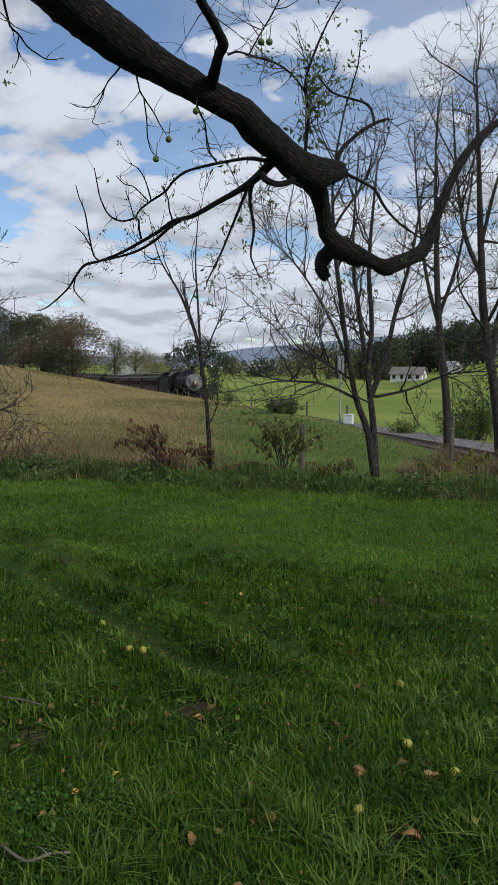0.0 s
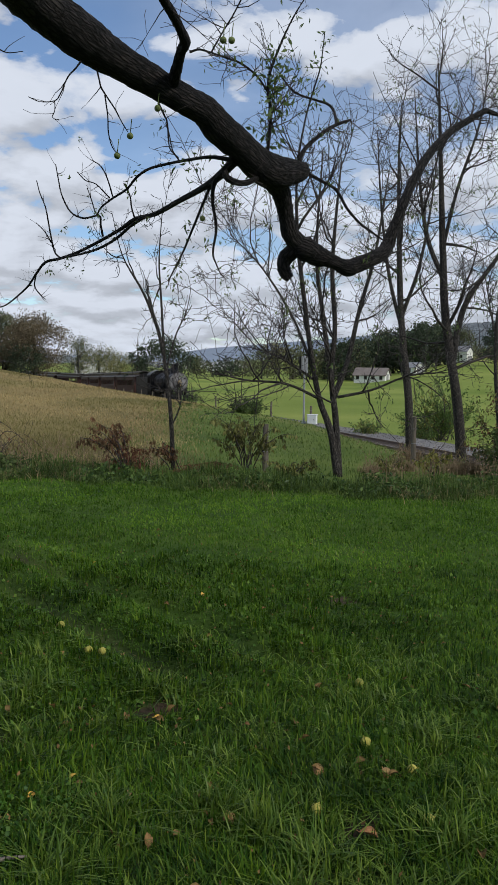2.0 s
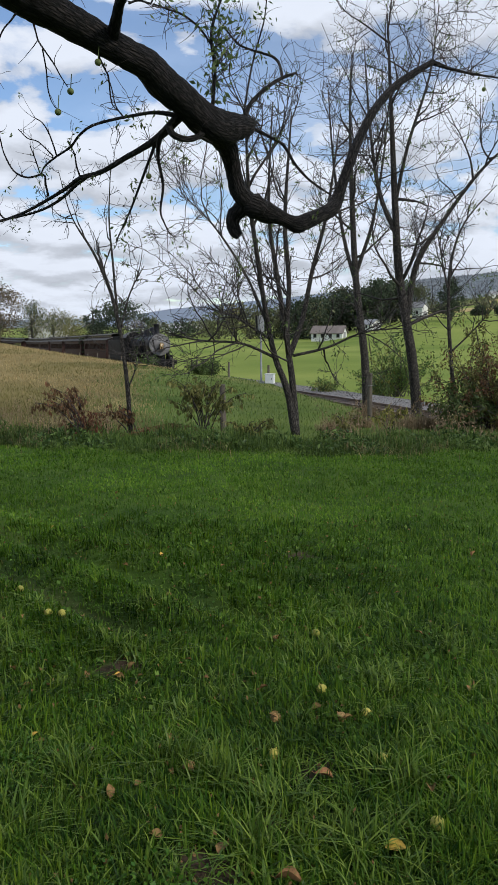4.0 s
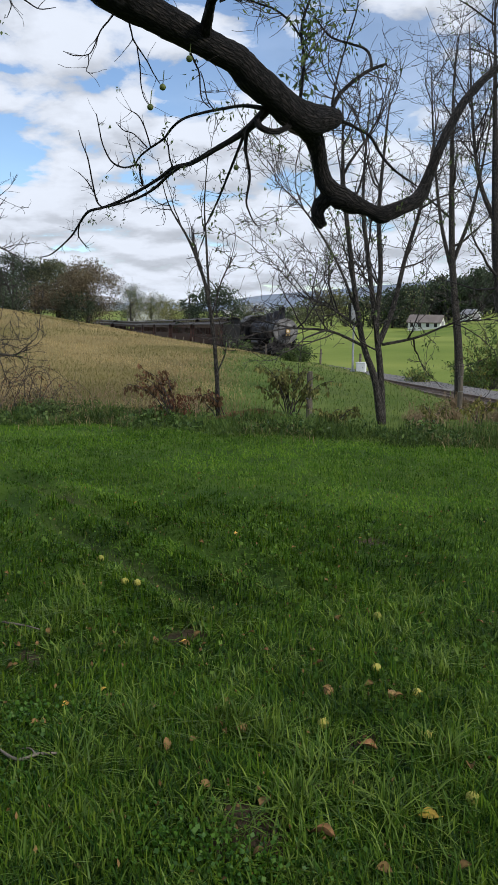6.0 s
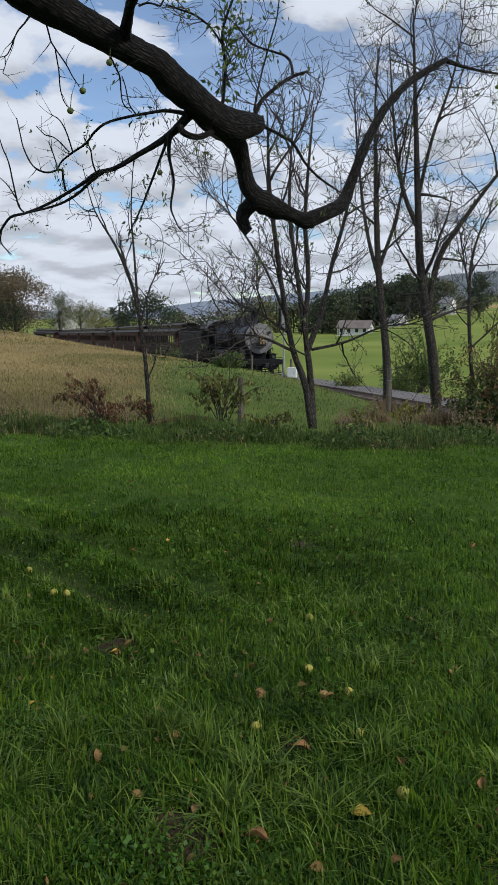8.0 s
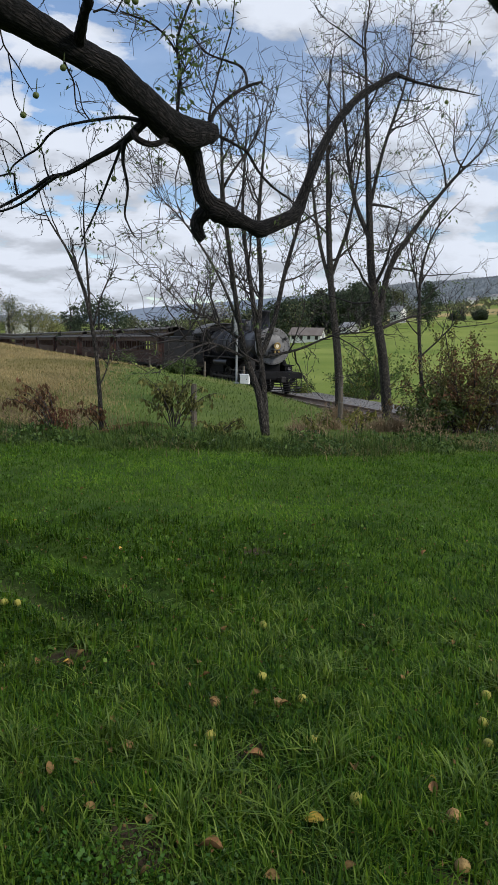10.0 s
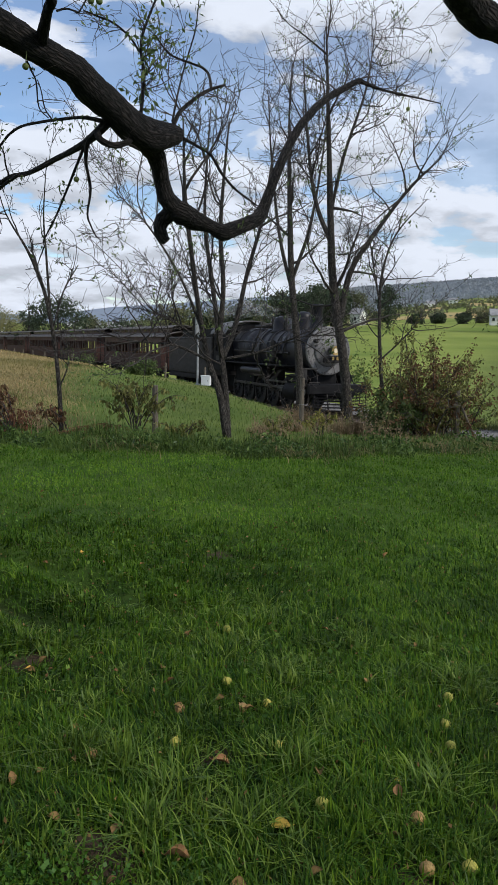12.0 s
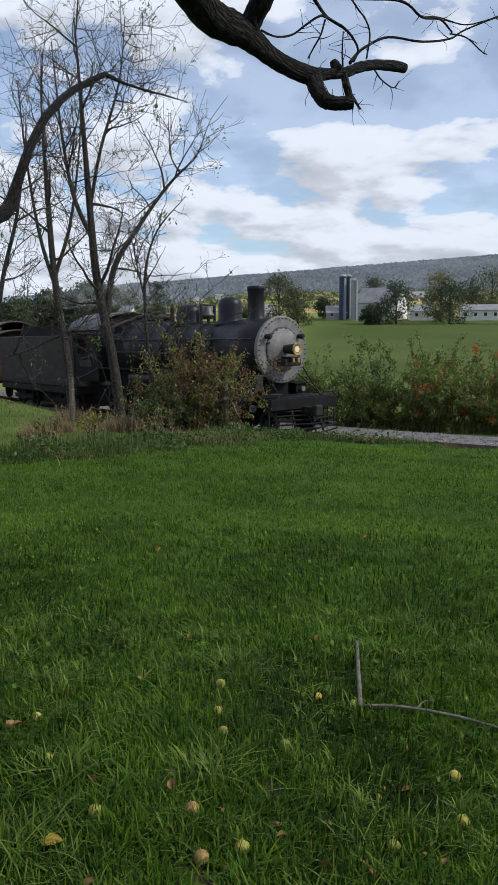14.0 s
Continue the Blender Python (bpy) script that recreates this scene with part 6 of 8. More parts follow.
    bare_tree("sapling", "thin leafless sapling beside the big bush", [
        [(6.55, 17.8, z, 0.05), (6.35, 17.8, 0.9, 0.045), (6.28, 17.8, 1.9, 0.038), (6.3, 17.8, 2.9, 0.03), (6.6, 17.8, 3.8, 0.02), (7.3, 17.8, 4.6, 0.008)],
        [(6.28, 17.8, 2.2, 0.025), (6.1, 17.8, 3.0, 0.018), (5.9, 17.8, 4.0, 0.008)],
        [(6.3, 17.8, 0.9, 0.022), (6.8, 17.7, 1.4, 0.018), (7.4, 17.6, 2.1, 0.008)]], 43, 6, 50, 0.7, mid=4)
    z = g(-0.74, 15.5)
    bare_tree("sapling", "thin leafless walnut sapling at the lawn's edge", [
        [(-0.74, 15.5, z, 0.046), (-0.78, 15.5, 0.4, 0.041), (-0.85, 15.5, 1.2, 0.036), (-1.0, 15.5, 2.1, 0.034), (-1.3, 15.5, 2.9, 0.024), (-1.7, 15.5, 3.6, 0.012), (-1.9, 15.5, 4.4, 0.006)],
        [(-0.93, 15.5, 1.9, 0.024), (-0.98, 15.5, 2.8, 0.02), (-1.02, 15.5, 3.6, 0.014), (-0.95, 15.5, 4.6, 0.006)],
        [(-0.88, 15.5, 1.5, 0.018), (-0.68, 15.45, 2.2, 0.014), (-0.4, 15.4, 2.7, 0.008)],
        [(-0.80, 15.5, 0.35, 0.016), (-0.6, 15.5, 0.9, 0.012), (-0.68, 15.5, 1.5, 0.006)]], 47, 4, 8, 0.5, mid=3)
    # thicket of branches that shows at the far left
    z = g(-6.4, 17)
    bare_tree("bare_tree", "leafless arching thorn tree at the field's edge", [
        [(-7.2, 17, z, 0.12), (-6.9, 17, 1.4, 0.10), (-6.3, 16.8, 2.6, 0.06), (-5.4, 16.6, 3.3, 0.02)],
        [(-6.9, 17, 1.2, 0.06), (-6.2, 16.9, 1.9, 0.04), (-5.3, 16.8, 2.3, 0.015)],
        [(-7.1, 17, 0.6, 0.05), (-6.1, 16.8, 0.7, 0.03), (-4.9, 16.7, 0.62, 0.01)]], 53, 9, 14, 0.8, mid=7)


build_hedgerow_trees()


def bush(name, label, x, y, wide, tall, stems, leaves, mat, seed, leaf=0.07, mat2=None, share=0.3, group="", fill=0.55, category="bush"):
    """Stems that fan out from the base, with leaves near their ends and some between."""
    rng = np.random.default_rng(seed)
    b = empty(name)
    tagged(b, label, category, group)
    lines, tips = [], []
    for _ in range(stems):
        a, lean = rng.random() * 2 * np.pi, rng.random() ** 0.7
        bx, by = x + 0.22 * wide * rng.normal() * 0.5, y + 0.22 * wide * rng.normal() * 0.5
        bz = float(height(bx, by)[0]) - 0.04
        hgt = tall * rng.uniform(0.42, 1.14) * (1 - 0.35 * lean)
        ex, ey = bx + wide * 0.55 * lean * math.cos(a), by + wide * 0.55 * lean * math.sin(a)
        pts = []
        for k in range(6):
            t = k / 5
            pts.append((bx + (ex - bx) * t ** 1.3 + rng.normal() * 0.03 * wide, by + (ey - by) * t ** 1.3 + rng.normal() * 0.03 * wide,
                        bz + hgt * (t - 0.12 * t * t * lean), max(0.018 * tall / 2 * (1 - 0.85 * t), 0.003)))
        ln = np.array(pts)
        lines.append(ln)
        sub = shoots(rng, ln, 7, 0.26 * tall, 0.007, 1, 0.25, 0.25, 0.7, 0.15, 4)
        lines += sub
        tips += sub + [ln]
    tubes("stem", lines, M["twig"], b, sides=3, smooth=False)
    def along(n, some):
        i = some[rng.integers(len(some), size=n)]
        out = np.empty((n, 3))
        for k, j in enumerate(i):
            l = tips[j]
            t = (1 - fill + fill * rng.random()) * (len(l) - 1)
            a = min(int(t), len(l) - 2)
            out[k] = l[a, :3] + (l[a + 1, :3] - l[a, :3]) * (t - a)
        return out + rng.normal(size=(n, 3)) * leaf * 0.45
    every = np.arange(len(tips))
    turned = rng.permutation(every)[:max(1, int(len(every) * share))]
    plain = np.setdiff1d(every, turned) if mat2 else every
    quads("leaf", leaf_faces(along(int(leaves * (1 - share)) if mat2 else leaves, plain), leaf, rng, 0.7, 0.45), M[mat], b)
    if mat2:
        # the second colour keeps to whole shoots
        quads("leaf", leaf_faces(along(int(leaves * share), turned), leaf, rng, 0.7, 0.45), M[mat2], b)
    return b


def drooping_shrub(label, x, y, tall, reach, stems, mat, seed, way=None, leaf=0.13, per=16, low=None):
    """Thin arching stems with big leaves that hang from their outer half; low: dead leaves heaped at the foot."""
    rng = np.random.default_rng(seed)
    b = empty("shrub")
    tagged(b, label, "bush")
    lines, pts = [], []
    for _ in range(stems):
        a = rng.random() * 2 * np.pi if way is None else way + rng.normal() * 0.6
        out, h = reach * rng.uniform(0.35, 1.1), tall * rng.uniform(0.6, 1.1)
        bx, by = x + rng.normal() * 0.06, y + rng.normal() * 0.06
        z = float(height(bx, by)[0]) - 0.04
        rows = []
        for k in range(9):
            t = k / 8
            rows.append((bx + math.cos(a) * out * t ** 1.5 + rng.normal() * 0.012, by + math.sin(a) * out * t ** 1.5 * 0.6 + rng.normal() * 0.012,
                         z + h * (1.35 * t - 0.42 * t ** 3), 0.012 * (1 - 0.8 * t) + 0.002))
        ln = np.array(rows)
        lines.append(ln)
        sub = shoots(rng, ln, 4, 0.26 * tall, 0.005, 1, -0.1, 0.4, 0.7, 0.15, 4, 0.002)
        lines += sub
        for l in [ln[4:]] + sub:
            for _ in range(per if l is not sub else per // 2):
                t = rng.random() * (len(l) - 1)
                k = min(int(t), len(l) - 2)
                pts.append(l[k, :3] + (l[k + 1, :3] - l[k, :3]) * (t - k) + rng.normal(size=3) * 0.015)
    tubes("stem", lines, M["twig"], b, sides=5, smooth=False)
    pts = np.array(pts)[rng.random(len(pts)) < 0.75]
    quads("leaf", leaf_faces(pts, leaf, rng, 2.2, 0.42), M[mat], b, "long drooping leaves")
    if low:
        n = 420
        p = np.stack([x + 0.08 + rng.normal(size=n) * 0.13, y + rng.normal(size=n) * 0.13, np.zeros(n)], 1)
        p[:, 2] = height(p[:, 0], p[:, 1]) + rng.random(n) ** 0.8 * 0.55 * tall
        quads("dead_leaf", leaf_faces(p, 0.07, rng, 1.8, 0.28), M[low], b, "rust-brown dead leaves at its foot")
    return b


def build_bushes():
    drooping_shrub("dying shrub with drooping brown leaves", -1.50, 14.6, 0.95, 0.95, 9, "leaf_brown", 61, math.pi, 0.085, 18, "leaf_rust")
    drooping_shrub("sparse shrub with hanging olive leaves beside the fence post", 0.68, 15.05, 1.12, 0.7, 14, "leaf_olive", 62, None, 0.095, 18)
    drooping_shrub("low spray of dark leaves on the sapling's foot", -0.72, 15.35, 0.75, 0.5, 5, "leaf_brown", 67, math.pi, 0.085, 14)
    drooping_shrub("low olive weed shrub by the forked tree", 1.45, 14.6, 0.42, 0.42, 7, "leaf_olive", 68, None, 0.08, 16)
    drooping_shrub("low olive weed shrub by the forked tree", 3.55, 15.6, 0.5, 0.5, 8, "leaf_olive", 69, None, 0.08, 16)
    drooping_shrub("yellowing weed shrub beside the plume grass", 4.5, 16.2, 0.55, 0.5, 7, "leaf_yellow", 60, None, 0.10, 14)
    bush("bush", "big bush turning russet at the lawn's edge", 7.35, 17.4, 2.9, 2.3, 70, 12500, "leaf_olive", 63, 0.082, "leaf_brown", 0.42, fill=0.75)
    bush("shrub", "low dark shrub at the foot of the sapling", 6.35, 16.9, 1.1, 1.15, 24, 3000, "leaf_dark", 64, 0.10)
    bush("bush", "low twiggy brown bush at the hill's foot", -4.6, 16.0, 2.0, 0.8, 26, 160, "leaf_brown", 65, 0.06)
    bush("bush", "dark leafy bush in the tall grass", -3.9, 14.9, 0.8, 0.5, 16, 900, "leaf_dark", 66, 0.08)
    # far side of the line
    for x, y, w, h, n, m2, sh, sd, lab in ((16.0, 27.5, 2.2, 2.9, 4200, None, 0, 71, "green bush beyond the railway line"),
                                           (17.9, 25.6, 2.9, 3.3, 6000, "leaf_dark", 0.3, 72, "tall green bush beyond the railway line"),
                                           (19.6, 23.9, 2.8, 3.4, 6000, "leaf_red", 0.12, 73, "green bush flecked with red beyond the line"),
                                           (21.6, 22.4, 2.9, 3.3, 6000, "leaf_red", 0.16, 74, "green bush turning red beyond the line"),
                                           (23.6, 20.8, 2.8, 2.7, 5000, "leaf_olive", 0.3, 75, "green bush turning yellow beyond the line"),
                                           (13.4, 29.0, 1.3, 1.7, 1600, None, 0, 76, "small green bush beyond the railway line"),
                                           (13.1, 48.0, 3.6, 3.4, 4500, "leaf_yellow", 0.3, 77, "leafy green bush beside the ballast"),
                                           (11.6, 47.0, 1.6, 1.5, 900, "leaf_yellow", 0.4, 78, "thin yellow-green bush beside the ballast"),
                                           (9.2, 50.0, 1.6, 1.4, 800, "leaf_yellow", 0.5, 79, "thin yellow-green bush beside the ballast")):
        x, y = x + 0.75, y + 1.0
        bush("bush", lab, x, y, w * 1.2, h * 1.05, 42, int(n * 2.0), "leaf_bush" if sd < 77 else "leaf_green", sd, 0.125, m2, sh * 0.55, "bushes along the railway", 0.85)
    bush("bush", "round dark evergreen bush in the pasture", 1.80, 42, 1.75, 1.0, 40, 4200, "leaf_dark", 80, 0.12, fill=0.9)
    bush("bush", "low scrub beside the railway", -1.6, 60, 2.4, 1.6, 18, 500, "leaf_green", 81, 0.12)


build_bushes()


def build_brambles():
    """Arching dark canes, and dead weed stalks with shrivelled leaves."""
    rng = np.random.default_rng(205)
    for cx, cy, n, reach in ((-5.6, 16.2, 13, 1.7), (-4.6, 15.6, 9, 1.2)):
        b = empty("bramble")
        tagged(b, "tangle of dark arching bramble canes at the hill's foot", "bramble", "brambles")
        lines = []
        for _ in range(n):
            a, out, h = rng.normal() * 0.9, reach * rng.uniform(0.5, 1.1), rng.uniform(0.5, 1.15)
            x, y = cx + rng.normal() * 0.3, cy + rng.normal() * 0.3
            z = float(height(x, y)[0]) - 0.03
            rows = []
            for k in range(10):
                t = k / 9
                rows.append((x + out * t * math.cos(a) + rng.normal() * 0.02, y + out * t * math.sin(a) + rng.normal() * 0.02, z + h * 4 * t * (1 - t) * (1 - 0.35 * t) + 0.25 * t, 0.008 - 0.005 * t))
            ln = np.array(rows)
            lines.append(ln)
            lines += shoots(rng, ln, 5, 0.3, 0.004, 1, 0.1, 0.2, 0.7, 0.2, 4, 0.002)
        tubes("cane", lines, M["twig"], b, sides=4, smooth=False)
        pts = np.concatenate([l[1:, :3] for l in lines])
        quads("leaf", leaf_faces(pts[rng.random(len(pts)) < 0.25], 0.07, rng, 1.0, 0.5), M["leaf_brown"], b)
    lines, pts = [], []
    for _ in range(300):
        x = rng.uniform(-6.0, -1.0) if rng.random() < 0.7 else rng.uniform(2.8, 6.2)
        y = float(lawn_end(np.array([x]))[0]) + rng.uniform(1.1, 3.2)
        z, h = float(height(x, y)[0]), rng.uniform(0.3, 0.75)
        dx, dy = rng.normal() * 0.12, rng.normal() * 0.12
        lines.append(np.array([(x, y, z - 0.02, 0.0035), (x + dx * 0.4, y + dy * 0.4, z + h * 0.6, 0.003), (x + dx, y + dy, z + h, 0.002)]))
        for _ in range(rng.integers(5, 14)):
            t = rng.uniform(0.4, 1)
            pts.append((x + dx * t + rng.normal() * 0.03, y + dy * t + rng.normal() * 0.03, z + h * t + rng.normal() * 0.02))
    w = tubes("dead_weeds", lines, M["plume"], None, "dead weed stalks at the hill's foot", sides=3, smooth=False)
    tagged(w, "dead brown weed stalks along the hedgerow", "weeds", kind="stuff")
    w = quads("dead_weed_leaves", leaf_faces(np.array(pts), 0.045, rng, 1.0, 0.4), M["plume"])
    tagged(w, "shrivelled brown leaves of dead weeds", "weeds", kind="stuff")


build_brambles()


def build_brush_pile():
    rng = np.random.default_rng(88)
    p = empty("brush_pile")
    tagged(p, "low heap of rust-brown dead brush at the lawn's edge", "brush")
    lines = []
    for _ in range(150):
        x, y = 0.0 + rng.normal() * 0.32, 15.2 + rng.normal() * 0.18
        z = float(height(x, y)[0]) + rng.random() * 0.2 * math.exp(-((x - 0.0) / 0.4) ** 2) + 0.02
        a, l = rng.normal() * 0.5, rng.uniform(0.15, 0.4)
        dx, dy = math.cos(a) * l, math.sin(a) * l
        lines.append(np.array([(x - dx, y - dy, z - 0.03, 0.006), (x, y, z + 0.03 * rng.random(), 0.008), (x + dx, y + dy, z - 0.02, 0.004)]))
    tubes("twig", lines, M["leaf_brown"], p, sides=4, smooth=False)
    pts = np.stack([rng.normal(size=500) * 0.36, 15.2 + rng.normal(size=500) * 0.2, np.zeros(500)], 1)
    pts[:, 2] = height(pts[:, 0], pts[:, 1]) + rng.random(500) * 0.16
    quads("leaf", leaf_faces(pts, 0.07, rng), M["leaf_brown"], p)


build_brush_pile()


# ---- far trees, woods and farms ----
def crown_tree(x, y, tall, wide, mat, seed, label, leaves=2600, leaf=0.45, base=None, mat2=None, round_top=0.5, group="far trees", trunk=0.25):
    """Tapered trunk, limbs, and a crown of many small leaf clumps with an uneven outline."""
    rng = np.random.default_rng(seed)
    t = empty("tree")
    tagged(t, label, "tree", group)
    z = float(height(x, y)[0]) - 0.1 if base is None else base
    r = 0.022 * tall
    ln = smooth_path([(x, y, z, r * 1.3), (x + 0.01 * tall, y, z + 0.2 * tall, r), (x, y, z + 0.45 * tall, r * 0.7), (x, y, z + 0.8 * tall, r * 0.2)], 4)
    limbs = shoots(rng, ln, 14, 0.33 * tall, r * 0.45, 2, 0.3, 0.25, 0.7, 0.15, 4)
    tubes("trunk", [ln], M["bark_grey"], t, sides=8)
    tubes("limb", limbs, M["twig"], t, sides=3, smooth=False)
    k = int(22 + 1.6 * wide)
    a = rng.random(k) * 2 * np.pi
    hh = trunk + (1 - trunk) * rng.random(k) ** 0.8
    rad = wide / 2 * np.sqrt(rng.random(k)) * np.sin(np.pi * np.clip((hh - trunk) / (1 - trunk) * 0.85 + 0.12, 0, 1)) ** round_top
    cen = np.stack([x + rad * np.cos(a), y + rad * np.sin(a), z + tall * (trunk + (hh - trunk) * 0.86)], 1)
    size = wide * rng.uniform(0.12, 0.24, k)
    for m, n in ((mat, leaves if mat2 is None else int(leaves * 0.7)), (mat2, int(leaves * 0.3))):
        if m is None:
            continue
        i = rng.integers(k, size=n)
        d = rng.normal(size=(n, 3))
        d /= np.linalg.norm(d, axis=1)[:, None]
        p = cen[i] + d * (size[i] * rng.random(n) ** 0.45)[:, None]
        p[:, 2] = np.maximum(p[:, 2], z + tall * trunk * 0.5)
        quads("crown", leaf_faces(p, leaf, rng, 0.2, 0.8), M[m], t)
    return t


def build_far_trees():
    at = lambda az, r: (r * math.sin(radians(az)), r * math.cos(radians(az)))
    for az, r, tall, wide, m, m2, lab, n in (
            (-19.5, 150, 12.0, 9, "hazed_dark", "hazed_olive", "dark green tree behind the hill", 2600),
            (-17.2, 146, 12.5, 8, "hazed_dark", None, "dark green tree behind the hill", 2600),
            (-15.6, 150, 12.6, 8, "hazed_olive", "hazed_dark", "tree turning yellow-green behind the hill", 2600),
            (-14.2, 146, 12.8, 8, "hazed_olive", "hazed_dark", "tree turning yellow-green behind the hill", 2600),
            (-12.3, 139, 13.2, 10.5, "hazed_russet", None, "broad tree turning russet behind the hill", 3800),
            (-9.4, 205, 14.5, 10, "hazed_dark", "hazed_yellow", "thin-leaved tree beyond the railway", 1500),
            (-8.0, 215, 11.5, 12, "hazed_yellow", "hazed_olive", "yellow-green tree beyond the railway", 2200),
            (-6.6, 230, 9.5, 10, "hazed_yellow", None, "yellow-green tree beyond the railway", 1600),
            (-5.0, 230, 8.5, 9, "hazed_olive", None, "olive tree beyond the railway", 1300)):
        x, y = at(az, r)
        crown_tree(x, y, tall * 0.84, wide * 1.1, m, int(90 - az * 10), lab, int(n * 3.2), 0.25, mat2=m2, trunk=0.0)
    # low scrub that closes the view under the crowns
    for k, az in enumerate((-21, -19.8, -18.4, -17.0, -15.8, -14.4, -13.2, -12.2)):
        x, y = at(az, 137 + 5 * (k % 3))
        crown_tree(x, y, 5.2 + 1.3 * (k * 7 % 4) / 3, 7.5, ("hazed_dark", "hazed_olive", "hazed_russet")[k * 5 % 3], 350 + k, "low scrub under the trees behind the hill", 2400, 0.26, trunk=0.0)
    x, y = at(-3.4, 122)
    crown_tree(x, y, 10.2, 8.2, "hazed_dark", 301, "dark dense tree beside the railway", 7000, 0.26, round_top=0.35, trunk=0.06)
    x, y = at(-5.3, 124)
    crown_tree(x, y, 9.8, 3.6, "hazed_dark", 302, "slender dark tree beside the railway", 900, 0.34, trunk=0.1)
    # dark wood behind the white barns
    rng = random.Random(8)
    for k in range(23):
        az = 8.6 + k * 0.34 + rng.uniform(-0.15, 0.15)
        r = 275 + rng.uniform(0, 40)
        x, y = at(az, r)
        crown_tree(x, y, rng.uniform(14, 19) * (0.8 if k < 4 else 1), rng.uniform(10, 14), "hazed_dark", 400 + k, "dark tree of the wood behind the white barns", 1100, 0.8,
                   mat2="hazed_olive" if k % 5 == 0 else "hazed_dark", group="wood behind the barns", trunk=0.08)
    for k, (az, r, tall, wide, m) in enumerate(((3.4, 300, 12, 14, "hazed_olive"), (4.6, 310, 14, 14, "hazed_yellow"), (5.6, 300, 13, 13, "hazed_olive"), (6.8, 305, 12, 13, "hazed_dark"),
                                                (7.8, 300, 12, 12, "hazed_olive"), (-1.2, 330, 8, 12, "hazed_olive"), (0.8, 340, 7, 14, "hazed_dark"), (2.2, 360, 8, 14, "hazed_olive"))):
        x, y = at(az, r)
        crown_tree(x, y, tall, wide, m, 460 + k, "autumn tree across the valley", 1100, 0.8, trunk=0.08)
    # the farm on the rise, and its trees
    for k, (az, r, tall, wide, m, m2) in enumerate(((19.4, 268, 15, 8, "hazed_dark", None), (17.0, 300, 12, 14, "hazed_olive", None), (21.3, 320, 3.5, 6, "hazed_dark", None),
                                                    (22.8, 325, 4, 6, "hazed_dark", None), (24.6, 322, 4, 7, "hazed_dark", None), (25.8, 328, 4, 6, "hazed_olive", None),
                                                    (27.9, 255, 17, 14, "hazed_olive", "hazed_dark"), (29.2, 258, 13, 10, "hazed_olive", None), (31.0, 300, 8, 7, "hazed_dark", None),
                                                    (34.6, 310, 16, 12, "hazed_dark", "hazed_olive"), (36.0, 262, 14, 13, "hazed_dark", None), (34.4, 258, 7, 7, "hazed_dark", None),
                                                    (39.0, 275, 18, 12, "hazed_yellow", "hazed_olive"), (39.6, 262, 14, 15, "hazed_dark", None), (42.3, 300, 19, 17, "hazed_dark", "hazed_yellow"),
                                                    (44.5, 262, 17, 15, "hazed_dark", None), (46.5, 300, 18, 16, "hazed_dark", None), (41.0, 310, 15, 14, "hazed_dark", None))):
        x, y = at(az, r)
        crown_tree(x, y, tall, wide, m, 500 + k, "tree beside the farm on the rise", 3200, 0.5, mat2=m2, trunk=0.03)


build_far_trees()


def woods():
    """Trees of the ridge and the far hillsides, as one uneven canopy of clumps."""
    rng = np.random.default_rng(77)
    pts, size = [], []
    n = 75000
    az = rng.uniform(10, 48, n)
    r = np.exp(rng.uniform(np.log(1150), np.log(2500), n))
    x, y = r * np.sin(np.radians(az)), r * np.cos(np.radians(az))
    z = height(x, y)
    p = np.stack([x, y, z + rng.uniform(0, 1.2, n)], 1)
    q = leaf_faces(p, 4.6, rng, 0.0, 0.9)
    w = quads("ridge_wood", q, M["wood_hazed"])
    tagged(w, "wooded ridge beyond the fields, distance haze painted into its grey-blue colour", "wood", kind="stuff")
    n = 15000
    az = rng.uniform(14, 47, n)
    band = rng.choice([470, 620, 800, 1000], n) * (1 + 0.03 * rng.normal(size=n))
    keep = np.sin(az * 1.9 + band * 0.02) > -0.1
    az, band = az[keep], band[keep]
    x, y = band * np.sin(np.radians(az)), band * np.cos(np.radians(az))
    p = np.stack([x, y, height(x, y) + rng.uniform(0.3, 6, len(az)) * (0.5 + 0.5 * np.sin(az * 23) * np.sin(az * 9.1))], 1)
    w = quads("hedge_trees", leaf_faces(p, 2.0, rng, 0.0, 0.9), M["hazed_olive"])
    tagged(w, "lines of olive hedge trees between far fields", "trees", kind="stuff")


# canopy colour paled towards blue to stand for the haze
M["wood_hazed"] = material("hazed_far_wood", (0.285, 0.315, 0.335), 0.95, vary=0.22, scale=0.004, island=0.06, through_light=0.5)
woods()


